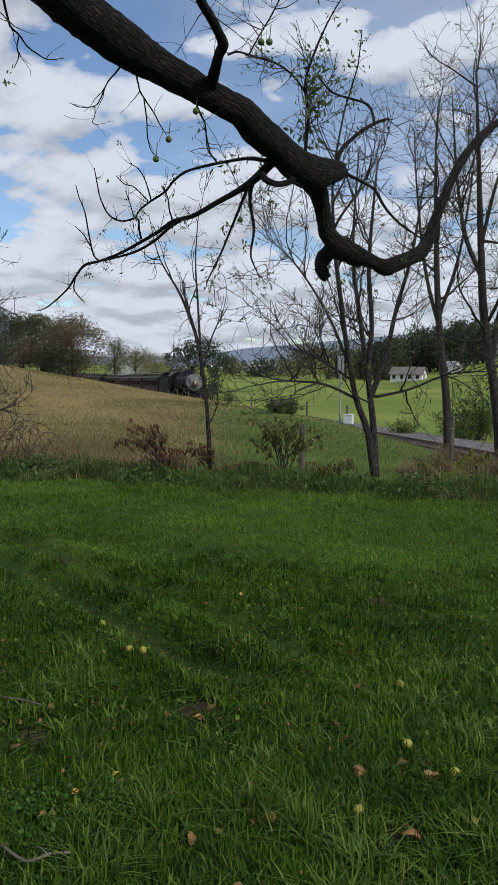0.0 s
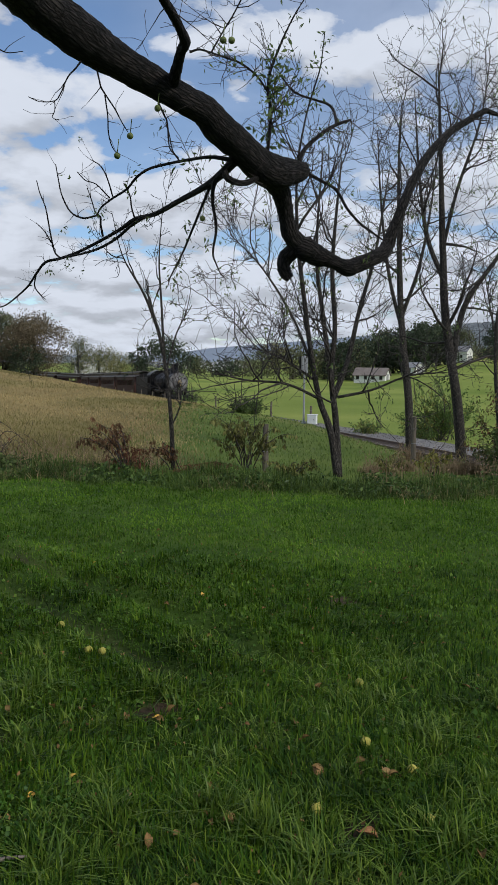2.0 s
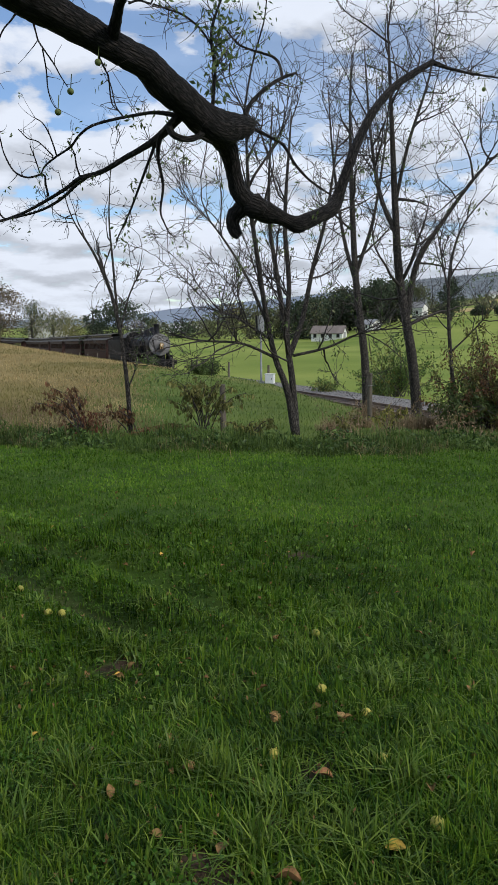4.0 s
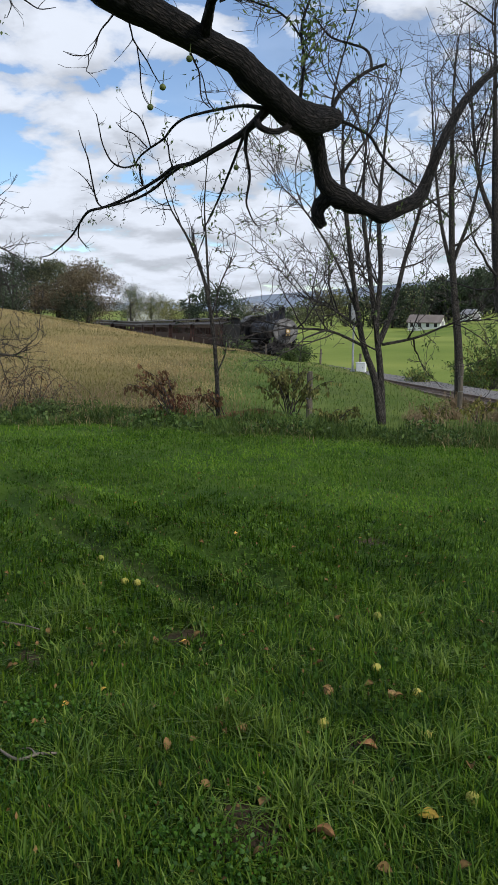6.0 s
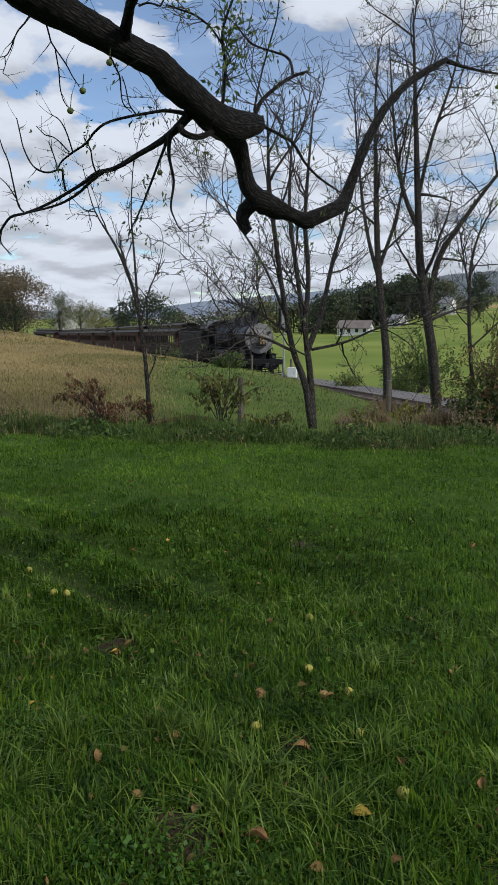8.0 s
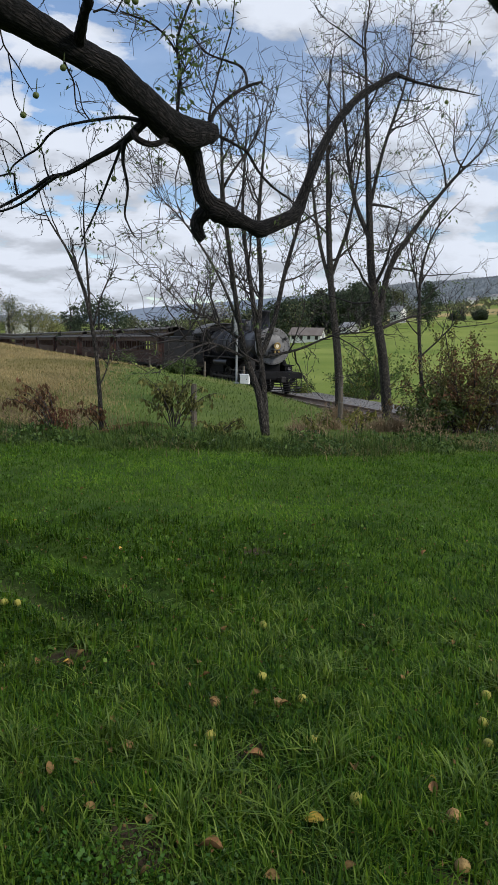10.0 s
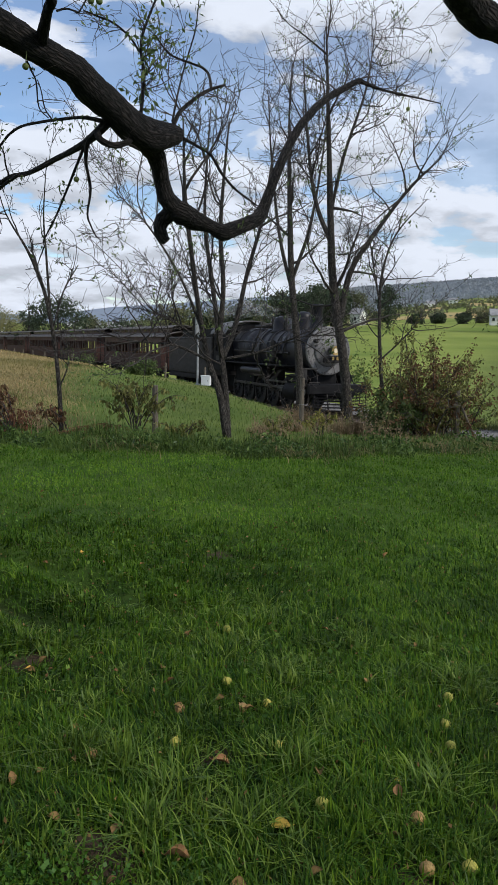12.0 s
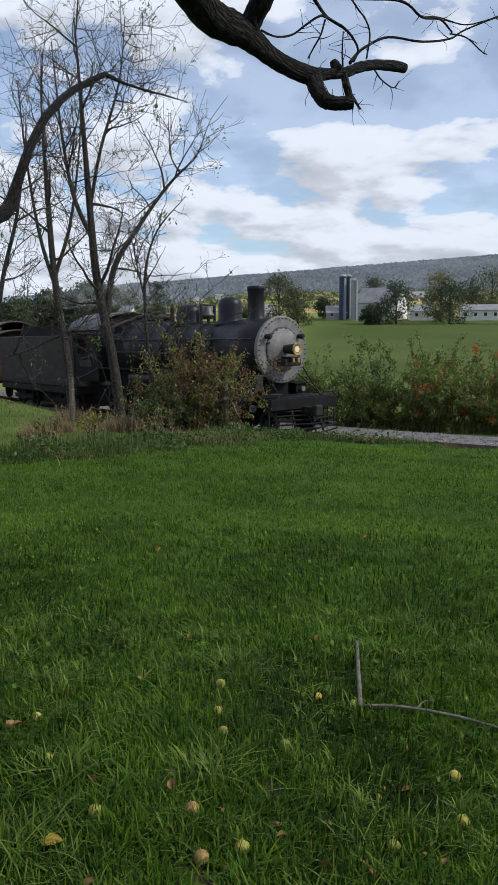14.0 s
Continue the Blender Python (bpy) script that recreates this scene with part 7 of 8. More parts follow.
def house(name, label, az, r, long, deep, wall, roof, turn, wall_mat, roof_mat, windows=3, category="building", lift=0.0):
    """Gabled building: walls, roof slabs with eaves, windows with frames, door."""
    x, y = r * math.sin(radians(az)), r * math.cos(radians(az))
    h = empty(name, Matrix.Translation((x, y, float(height(x, y)[0]) - 0.3 + lift)) @ Matrix.Rotation(radians(turn), 4, "Z"))
    tagged(h, label, category)
    bm = bmesh.new()
    a, b = long / 2, deep / 2
    v = [bm.verts.new(c) for c in ((-a, -b, 0), (a, -b, 0), (a, b, 0), (-a, b, 0), (-a, -b, wall), (a, -b, wall), (a, b, wall), (-a, b, wall), (-a, 0, wall + roof), (a, 0, wall + roof))]
    for f in ((0, 1, 5, 4), (2, 3, 7, 6), (1, 2, 6, 9, 5), (3, 0, 4, 8, 7), (3, 2, 1, 0)):
        bm.faces.new([v[i] for i in f])
    part("wall", bm, wall_mat, h)
    for s in (-1, 1):
        bm = bmesh.new()
        e = 0.4
        sl = roof / b
        lo, hi = (s * (b + e), wall - e * sl), (0.0, wall + roof)
        vs = []
        for xx in (-a - e, a + e):
            for yy, zz in (lo, hi):
                for t in (0.03, 0.25):
                    vs.append(bm.verts.new((xx, yy, zz + t)))
        for f in ((0, 1, 3, 2), (4, 6, 7, 5), (0, 4, 5, 1), (2, 3, 7, 6), (1, 5, 7, 3), (0, 2, 6, 4)):
            bm.faces.new([vs[i] for i in f])
        part("roof", bm, roof_mat, h)
    for k in range(windows):
        for s in (-1, 1):
            xx = -a + (k + 0.5) * long / windows
            bm = bmesh.new()
            box(bm, (xx - 0.55, s * (b + 0.03) - 0.05, wall * 0.42), (xx + 0.55, s * (b + 0.03) + 0.05, wall * 0.42 + 1.3), 0.02)
            w = part("window", bm, M["white"], h)
            bm = bmesh.new()
            box(bm, (xx - 0.45, s * (b + 0.07) - 0.03, wall * 0.42 + 0.1), (xx + 0.45, s * (b + 0.07) + 0.03, wall * 0.42 + 1.2))
            part("pane", bm, M["dark_window"], w)
    bm = bmesh.new()
    box(bm, (a - 0.02, -1.2, 0.3), (a + 0.06, 1.2, 2.6), 0.02)
    part("door", bm, M["roof_grey"], h)
    return h


def silo(label, az, r, rad, tall, mat, cap):
    x, y = r * math.sin(radians(az)), r * math.cos(radians(az))
    s = empty("silo", Matrix.Translation((x, y, float(height(x, y)[0]) - 0.3)))
    tagged(s, label, "silo", "farm silos")
    bm = bmesh.new()
    rows = []
    for k in range(int(tall / 1.5)):
        rows += [(rad, k * 1.5), (rad, k * 1.5 + 1.36), (rad + 0.05, k * 1.5 + 1.38), (rad + 0.05, k * 1.5 + 1.48)]
    lathe(bm, rows, 28)
    part("shell", bm, mat, s)
    bm = bmesh.new()
    top = rows[-1][1]
    lathe(bm, [(rad + 0.08, top), (rad * 0.95, top + rad * 0.35), (rad * 0.7, top + rad * 0.65), (rad * 0.3, top + rad * 0.82), (0.01, top + rad * 0.86)], 28)
    part("dome", bm, cap, s, smooth=True)
    bm = bmesh.new()
    box(bm, (-0.35, -rad - 0.5, 0), (0.35, -rad + 0.02, tall - 0.5), 0.05)
    part("chute", bm, M["galvanised"], s)


def build_farms():
    house("barn", "long low white barn with a brown-grey roof", 11.15, 236, 9.0, 6.5, 2.3, 1.9, -25, M["white"], M["roof_brown"], 4, "barn")
    house("shed", "small white shed with a pale roof", 14.05, 258, 4.6, 4.0, 2.3, 1.3, -60, M["white"], M["roof_grey"], 1, "shed")
    house("farmhouse", "tall white farm building on the valley side", 17.35, 285, 4.2, 3.6, 4.2, 1.6, -50, M["white"], M["roof_grey"], 1, "house")
    house("farmhouse", "white farmhouse with a grey roof on the rise", 26.9, 305, 7.5, 5, 3.8, 2.0, -20, M["white"], M["roof_grey"], 4, "house")
    house("barn", "white barn with grey metal roof beside the silos", 35.0, 292, 15, 10, 6.0, 5.0, -62, M["white"], M["roof_grey"], 3, "barn")
    house("shed", "low grey-roofed shed beside the silos", 31.9, 292, 7, 6, 2.6, 2.2, -30, M["galvanised"], M["roof_grey"], 2, "shed")
    house("shed", "white shed behind the farm trees", 37.7, 285, 8, 6, 3.2, 1.8, -30, M["white"], M["roof_grey"], 2, "shed")
    house("barn", "long white poultry barn on the farm", 42.2, 285, 19, 8, 3.4, 1.8, -38, M["white"], M["roof_grey"], 6, "barn")
    silo("dark blue steel farm silo with a domed cap", 32.30, 285, 1.25, 15.0, M["silo_blue"], M["galvanised"])
    silo("dark blue steel farm silo with a domed cap", 32.70, 290, 1.1, 15.0, M["silo_blue"], M["galvanised"])
    silo("grey concrete-stave silo with a domed cap", 33.12, 283, 1.2, 14.6, M["concrete"], M["galvanised"])
    rng = random.Random(12)
    for az, r in ((-1.9, 700), (-1.1, 820), (-0.3, 760), (0.7, 900), (1.4, 700), (2.0, 860), (-2.6, 900), (0.2, 560), (37.3, 640), (38.6, 600), (39.6, 660), (22.2, 900), (23.7, 950), (-8.6, 330), (-7.6, 340)):
        house("house", "small white house far across the valley", az, r, rng.uniform(9, 16), rng.uniform(7, 9), rng.uniform(3, 5), rng.uniform(2, 3), rng.uniform(-60, 60),
              M["white"], M["roof_grey"], 2, "house")


build_farms()


# ---- fence posts, signal, cabinet ----
def post(x, y, r, tall, seed, label="weathered wooden fence post", lean=(0, 0), group="fence posts"):
    rng = np.random.default_rng(seed)
    z = float(height(x, y)[0])
    p = empty("fence_post")
    tagged(p, label, "post", group)
    rows = [(x + lean[0] * k / 5, y + lean[1] * k / 5, z - 0.15 + (tall + 0.15) * k / 5, r * (1.08 - 0.03 * k)) for k in range(6)]
    tubes("post", [np.array(rows)], M["post"], p, sides=12, knobs=0.12, seed=seed, smooth=False)
    bm = bmesh.new()
    for k in (0.45, 0.75):
        drum(bm, 0.004, 0.004, (x - r * 1.2, y - r, z + tall * k), (x + r * 1.2, y - r, z + tall * k), 5)
    part("staple", bm, M["galvanised"], p)


def build_posts():
    post(1.04, 15.65, 0.062, 0.97, 1, "stout weathered fence post at the lawn's edge")
    post(4.75, 18.8, 0.06, 1.15, 2, "slim weathered fence post in the hedgerow")
    post(7.93, 16.95, 0.07, 1.1, 3, "pale weathered fence post beside the big bush", (-0.03, 0))
    # fence along the railway
    for k in range(14):
        s = S_RING_END + 14 + k * 6.6
        p, q = on_track(s), on_track(s + 0.5)
        d = (q - p).normalized()
        n = Vector((-d.y, d.x, 0))
        if n.x > 0:
            n.negate()
        c = p + n * 5.2
        post(c.x, c.y, 0.055, 0.85, 20 + k, "weathered post of the railway fence", (0.04 * math.sin(k * 2.1), 0.03 * math.cos(k * 1.3)), "railway fence posts")
    # loose rail leaning by the post at the bush
    g = spot(7.93, 16.95)
    st = empty("fence_rail")
    tagged(st, "fallen grey fence rail leaning on its post", "rail")
    tubes("rail", [np.array([(7.1, 16.85, g.z + 0.65, 0.04), (7.5, 16.88, g.z + 0.70, 0.04), (7.95, 16.85, g.z + 0.76, 0.036)])], M["post"], st, sides=8, knobs=0.15)
    tubes("brace", [np.array([(7.97, 16.85, g.z + 0.75, 0.026), (8.13, 16.77, g.z + 0.36, 0.026), (8.31, 16.69, g.z - 0.05, 0.026)])], M["post"], st, sides=8, knobs=0.15)


build_posts()


def build_signal():
    g = spot(3.9, 34.5)
    s = empty("railway_signal", Matrix.Translation(g))
    tagged(s, "grey railway signal post with a box head, seen from behind", "signal")
    bm = bmesh.new()
    drum(bm, 0.045, 0.04, (0, 0, -0.2), (0, 0, 2.9), 14)
    drum(bm, 0.12, 0.12, (0, 0, -0.1), (0, 0, 0.06), 14)
    part("post", bm, M["galvanised"], s)
    bm = bmesh.new()
    box(bm, (-0.13, -0.10, 2.15), (0.13, 0.10, 2.88), 0.02)
    head = part("signal_head", bm, M["galvanised"], s)
    bm = bmesh.new()
    box(bm, (-0.22, 0.03, 2.1), (-0.14, 0.10, 2.9), 0.01)
    part("backboard", bm, M["iron"], head, "black signal backboard")
    bm = bmesh.new()
    for k in range(3):
        box(bm, (-0.11, -0.115, 2.18 + k * 0.23), (0.11, -0.10, 2.38 + k * 0.23), 0.005)
    part("cover", bm, M["galvanised"], head)
    g = spot(4.25, 34.3)
    c = empty("relay_cabinet", Matrix.Translation(g) @ Matrix.Rotation(radians(-20), 4, "Z") @ Matrix.Scale(0.58, 4))
    tagged(c, "white metal relay cabinet at the foot of the signal", "cabinet")
    bm = bmesh.new()
    box(bm, (-0.33, -0.25, 0.05), (0.33, 0.25, 0.72), 0.015)
    part("case", bm, M["cabinet"], c)
    bm = bmesh.new()
    box(bm, (-0.37, -0.29, 0.72), (0.37, 0.29, 0.77), 0.01)
    part("lid", bm, M["cabinet"], c)
    bm = bmesh.new()
    box(bm, (-0.28, -0.262, 0.1), (0.28, -0.25, 0.68), 0.004)
    door = part("door", bm, M["cabinet"], c)
    bm = bmesh.new()
    box(bm, (0.16, -0.29, 0.36), (0.2, -0.262, 0.46), 0.005)
    part("handle", bm, M["iron"], door)
    g = spot(9.0, 36.4)
    w = empty("line_marker", Matrix.Translation(g))
    tagged(w, "small white line marker on a dark stake beside the ballast", "marker")
    bm = bmesh.new()
    box(bm, (-0.03, -0.03, -0.2), (0.03, 0.03, 1.0), 0.005)
    part("stake", bm, M["iron"], w)
    bm = bmesh.new()
    box(bm, (-0.09, -0.05, 0.72), (0.09, -0.034, 1.02), 0.006)
    part("plate", bm, M["cabinet"], w)
    bm = bmesh.new()
    box(bm, (-0.05, -0.056, 0.80), (0.05, -0.05, 0.86))
    part("mark", bm, M["iron"], w)


build_signal()


# ---- grass ----
def blades(name, label, x, y, tall, wide, mat, seed, bend=0.5, category="grass", sink=0.01, lift=None, way=None, arch=False):
    """Curved blades of three faces' length each: a tapering strip."""
    rng = np.random.default_rng(seed)
    n = len(x)
    z = height(x, y) - sink if lift is None else lift
    a = rng.random(n) * 2 * np.pi if way is None else way + rng.normal(size=n) * 0.5
    h = tall * rng.uniform(0.55, 1.25, n)
    w = wide * rng.uniform(0.7, 1.3, n)
    lean = bend * rng.random(n) ** 1.2
    dx, dy = np.cos(a), np.sin(a)
    px, py = -dy, dx
    base = np.stack([x, y, z], 1)
    side = np.stack([px, py, np.zeros(n)], 1) * (w / 2)[:, None]
    rows = []
    for t, taper in ((0.0, 0.8), (0.4, 1.0), (0.75, 0.7), (1.0, 0.0)) if arch else ((0.0, 1.0), (0.55, 0.8), (1.0, 0.0)):
        c = base + np.stack([dx * lean * h * t ** 2, dy * lean * h * t ** 2, h * (t - 0.38 * np.minimum(lean, 2.0) * t ** 2)], 1)
        rows += [c - side * taper, c + side * taper] if taper else [c]
    v = np.stack(rows, 1)
    per = len(rows)
    ring = [(2 * k, 2 * k + 1, 2 * k + 3, 2 * k + 2) for k in range(per // 2 - 1)] + [(per - 3, per - 2, per - 1)]
    me = bpy.data.meshes.new(name)
    me.vertices.add(n * per)
    me.vertices.foreach_set("co", v.astype(np.float32).ravel())
    flat = np.array([i for f in ring for i in f], dtype=np.int32)
    starts = np.cumsum([0] + [len(f) for f in ring[:-1]]).astype(np.int32)
    k = np.arange(n, dtype=np.int32)[:, None]
    me.loops.add(n * len(flat))
    me.loops.foreach_set("vertex_index", (k * per + flat).ravel())
    me.polygons.add(n * len(ring))
    me.polygons.foreach_set("loop_start", (k * len(flat) + starts).ravel())
    me.polygons.foreach_set("loop_total", np.tile(np.array([len(f) for f in ring], dtype=np.int32), n))
    me.update(calc_edges=True)
    me.materials.append(mat)
    ob = new(name, me)
    tagged(ob, label, category, kind="stuff")
    return ob


def lawn_points(rng, n, r0, r1, power, a0=-22, a1=53):
    """Random places over the lawn, thinning out with distance."""
    u = rng.random(n)
    k = 2 - power
    r = (r0 ** k + u * (r1 ** k - r0 ** k)) ** (1 / k)
    a = np.radians(rng.uniform(a0, a1, n))
    return r * np.sin(a), r * np.cos(a)


def build_grass():
    rng = np.random.default_rng(100)
    x, y = lawn_points(rng, 235000, 1.5, 16.5, 1.3)
    r = np.hypot(x, y)
    keep = (y < lawn_end(x) + 0.3) & (rng.random(len(x)) > 0.9 * soil_spot(x, y)) & (rng.random(len(x)) > 0.6 * np.exp(-(rut_way(x, y) / 0.08) ** 2))
    x, y, r = x[keep], y[keep], r[keep]
    # the turf is taller in tufts, thinner on worn spots
    lush = 0.5 + 0.5 * np.sin(x * 2.1 + np.sin(y * 1.3) * 2) * np.sin(y * 1.6 + np.cos(x * 1.9) * 1.5)
    fine = 0.5 + 0.5 * np.sin(x * 9.1 + np.sin(y * 7.3) * 2) * np.sin(y * 8.3 + np.cos(x * 6.9) * 1.5)
    keep = rng.random(len(x)) < 0.45 + 0.35 * lush + 0.25 * fine
    x, y, r, lush, fine = x[keep], y[keep], r[keep], lush[keep], fine[keep]
    tall = (0.034 + 0.020 * lush + 0.030 * fine ** 2) * (1 + 0.5 * step(7.0, 2.5, r))
    # blades within about 5 m of the origin take the darker long_blade colour
    close = r + rng.normal(size=len(r)) * 1.3 < 5.0
    nx, ny, ntall, nr = x[close], y[close], tall[close], r[close]
    x, y, tall, r = x[~close], y[~close], tall[~close], r[~close]
    blades("lawn_grass", "mown green lawn grass", x, y, tall, 0.0032 * (1 + 0.15 * r), M["grass"], 101, 1.9, "lawn", sink=0.004)
    x, y, tall, r = nx, ny, ntall, nr
    blades("near_turf", "deep green turf of the near lawn", x, y, tall, 0.0036 * (1 + 0.16 * r), M["long_blade"], 131, 1.8, "lawn", arch=True)
    # longer blades close by
    for nm, lab, count, per, r0, r1, power, hgt, wd, mat in (
            ("long_grass", "longer green blades in clumps in the near lawn", 5200, 13, 1.5, 7.5, 1.45, 0.08, 0.0042, "long_blade"),
            ("fine_grass", "swept clumps of fine green lawn grass", 7200, 12, 3.0, 15.5, 0.9, 0.055, 0.0038, "grass"),
            ("pale_grass", "paler yellow-green clumps in the lawn", 1700, 12, 1.6, 15.0, 1.1, 0.055, 0.0040, "tuft")):
        cx, cy = lawn_points(rng, count, r0, r1, power)
        ok = (cy < lawn_end(cx)) & (soil_spot(cx, cy) < 0.3) & (rut_way(cx, cy) > 0.13)
        cx, cy = cx[ok], cy[ok]
        i = np.repeat(np.arange(len(cx)), per)
        swept = 2.2 * np.sin(cx * 0.9 + np.sin(cy * 0.8) * 1.5) + rng.normal(size=len(cx)) * 0.9
        size = rng.uniform(0.55, 1.35, len(cx))
        wid = 0.03 * (1 + 0.12 * np.hypot(cx, cy))
        gx, gy = cx[i] + rng.normal(size=len(i)) * wid[i], cy[i] + rng.normal(size=len(i)) * wid[i]
        blades(nm, lab, gx, gy, hgt * size[i], wd * (1 + 0.16 * np.hypot(gx, gy)), M[mat], 111, 1.6, "lawn", way=swept[i], arch=nm == "long_grass")
    # coarse tufts
    cx, cy = lawn_points(rng, 300, 1.7, 5.0, 1.3)
    i = rng.integers(len(cx), size=11000)
    gx, gy = cx[i] + rng.normal(size=len(i)) * 0.05, cy[i] + rng.normal(size=len(i)) * 0.05
    blades("grass_tufts", "coarse lighter tufts in the lawn", gx, gy, 0.10, 0.0050 * (1 + 0.10 * np.hypot(gx, gy)), M["tuft"], 102, 1.8, "lawn", arch=True)
    # a few big coarse clumps where the mower missed
    for cx, cy in ((0.22, 2.75), (0.05, 2.92), (0.38, 2.58), (0.30, 2.32), (-0.35, 2.85), (0.62, 2.32), (-0.5, 2.5), (0.9, 2.7), (1.35, 2.45), (1.0, 3.6), (1.9, 3.4), (-0.9, 4.2)):
        n = 130
        a = rng.random(n) * 2 * np.pi
        gx, gy = cx + rng.normal(size=n) * 0.05, cy + rng.normal(size=n) * 0.05
        blades("coarse_grass", "coarse pale clump of long grass in the lawn", gx, gy, 0.15, 0.0062, M["tuft"], int(cx * 100 + 300), 1.9, "grass tuft", way=a, arch=True)
    # dead thatch, in worn patches
    gx, gy = lawn_points(rng, 17000, 1.6, 11, 1.1)
    worn = np.sin(gx * 1.7 + np.sin(gy * 1.1) * 1.6) * np.sin(gy * 1.25 + gx * 0.6 + 1) + 0.35 * rng.normal(size=len(gx))
    keep = (worn > 0.25) | (rut_way(gx, gy) < 0.3)
    gx, gy = gx[keep], gy[keep]
    blades("thatch", "dry straw-coloured blades in the lawn", gx, gy, 0.034, 0.003 * (1 + 0.1 * np.hypot(gx, gy)), M["thatch"], 103, 2.4, "lawn")
    # small broad leaves among the mown grass
    gx, gy = lawn_points(rng, 16000, 3.0, 13.5, 0.9)
    keep = (gy < lawn_end(gx)) & (np.sin(gx * 2.9 + gy) * np.sin(gy * 2.1 - gx) + 0.5 * rng.normal(size=len(gx)) > 0.0)
    gx, gy = gx[keep], gy[keep]
    pts = np.stack([gx, gy, height(gx, gy) + rng.uniform(0.012, 0.035, len(gx))], 1)
    w = quads("lawn_weeds", leaf_faces(pts, 0.03, rng, -0.3, 0.8), M["clover_pale"])
    tagged(w, "small broad-leaved weeds among the mown grass", "weeds", kind="stuff")
    gx, gy = lawn_points(rng, 2600, 1.6, 9, 1.4)
    gz = height(gx, gy) + rng.uniform(0.01, 0.05, len(gx))
    w = quads("leaf_litter", leaf_faces(np.stack([gx, gy, gz], 1), 0.017, rng, 0.0, 0.6, 0.6), M["fallen"])
    tagged(w, "small brown bits of leaf litter in the lawn", "litter", kind="stuff")
    # rank grass along the hedgerow, in lumps
    n = 52000
    gx = rng.uniform(-9, 13, n)
    deep = np.interp(gx, (-9, -2.5, 0, 9), (3.6, 3.0, 2.0, 2.2))
    gy = lawn_end(gx) + deep * rng.random(n) ** 1.2 + 0.12 * rng.normal(size=n)
    lump = 0.5 + 0.5 * np.sin(gx * 3.1 + np.sin(gy * 2.3) * 1.4) * np.sin(gx * 1.3 + gy * 1.9)
    keep = rng.random(n) < 0.4 + 0.7 * lump
    gx, gy, lump = gx[keep], gy[keep], lump[keep]
    rim = step(-0.1, 0.7, gy - lawn_end(gx))
    blades("rank_grass", "tall rank green grass along the hedgerow", gx, gy, (0.12 + 0.28 * lump) * (0.3 + 0.7 * rim) * np.interp(gx, (-1, 4, 8), (1.0, 0.85, 0.55)), 0.010, M["tall_grass"], 104, 1.6, arch=True)
    n = 15000
    gx = rng.uniform(-9, 13, n)
    gy = lawn_end(gx) + 0.05 + 1.8 * rng.random(n)
    keep = np.sin(gx * 2.7) + np.sin(gx * 5.9 + 1 + gy) + 0.6 * rng.normal(size=n) > 0.0
    gx, gy = gx[keep], gy[keep]
    pts = np.stack([gx, gy, height(gx, gy) + rng.random(len(gx)) ** 1.3 * (0.14 + 0.16 * np.sin(gx * 2.7) ** 2)], 1)
    half = rng.random(len(pts)) < 0.55
    w = quads("hedge_weeds", leaf_faces(pts[half], 0.075, rng, 0.2, 0.5), M["leaf_green"])
    tagged(w, "broad-leaved green weeds along the hedgerow", "weeds", kind="stuff")
    w = quads("hedge_weeds", leaf_faces(pts[~half], 0.09, rng, 0.2, 0.4), M["leaf_weed"])
    tagged(w, "dark nettle-like weeds along the hedgerow", "weeds", kind="stuff")
    n = 11000
    gx = rng.uniform(-8, 11, n)
    gy = lawn_end(gx) + 1.2 + rng.normal(size=n) * 0.7
    keep = np.sin(gx * 1.9 + 1) + 0.6 * np.sin(gx * 4.3) > -0.1
    blades("dead_stalks", "dry brown stalks along the hedgerow", gx[keep], gy[keep], 0.22, 0.006, M["dry_weed"], 105, 1.9, arch=True)
    # taller weeds on the bank above the line
    n = 9000
    gx = rng.uniform(8.6, 14.5, n)
    gy = lawn_end(gx) + 0.1 + 1.8 * rng.random(n)
    tuftiness = 0.5 + 0.5 * np.sin(gx * 3.7 + 1) * np.sin(gx * 1.9 + gy)
    blades("bank_grass", "tall green grass and weeds on the bank above the railway", gx, gy, 0.08 + 0.16 * tuftiness, 0.010, M["tall_grass"], 140, 1.9, arch=True)
    # pasture beyond it
    n = 60000
    gx, gy = rng.uniform(-3, 11, n), rng.uniform(15.2, 48, n)
    d, zr = track_side(gx, gy)
    keep = (d < -3.0) & (rng.random(n) < 14 / (gy + 6))
    blades("pasture_grass", "grazed green pasture grass", gx[keep], gy[keep], 0.11, 0.006 + 0.0004 * gy[keep], M["pasture_blade"], 106, 1.5)
    # weedy band next to the line
    n = 24000
    s = S_RING_END + rng.uniform(-8, 75, n)
    px, py = np.interp(s, TRACK_S, TRACK[:, 0]), np.interp(s, TRACK_S, TRACK[:, 1])
    gx, gy = px - rng.uniform(2.9, 4.6, n), py + rng.normal(size=n) * 0.3
    blades("verge_grass", "dry weedy verge along the railway", gx, gy, 0.15 + 0.25 * step(44, 52, gy), 0.016, M["dry_grass"], 107, 0.8)
    gx, gy = px[:9000] - rng.uniform(3.0, 5.0, 9000), py[:9000]
    blades("verge_weeds", "green weeds along the railway", gx, gy, 0.15 + 0.15 * step(44, 52, gy), 0.022, M["tall_grass"], 108, 0.8)
    n = 12000
    u = rng.uniform(0, 1, n)
    gx, gy = 14.2 + 11.5 * u + rng.normal(size=n) * 0.7, 31.0 - 10.5 * u + rng.normal(size=n) * 0.7
    d, zr = track_side(gx, gy)
    keep = d > 3.9
    gx, gy = gx[keep], gy[keep]
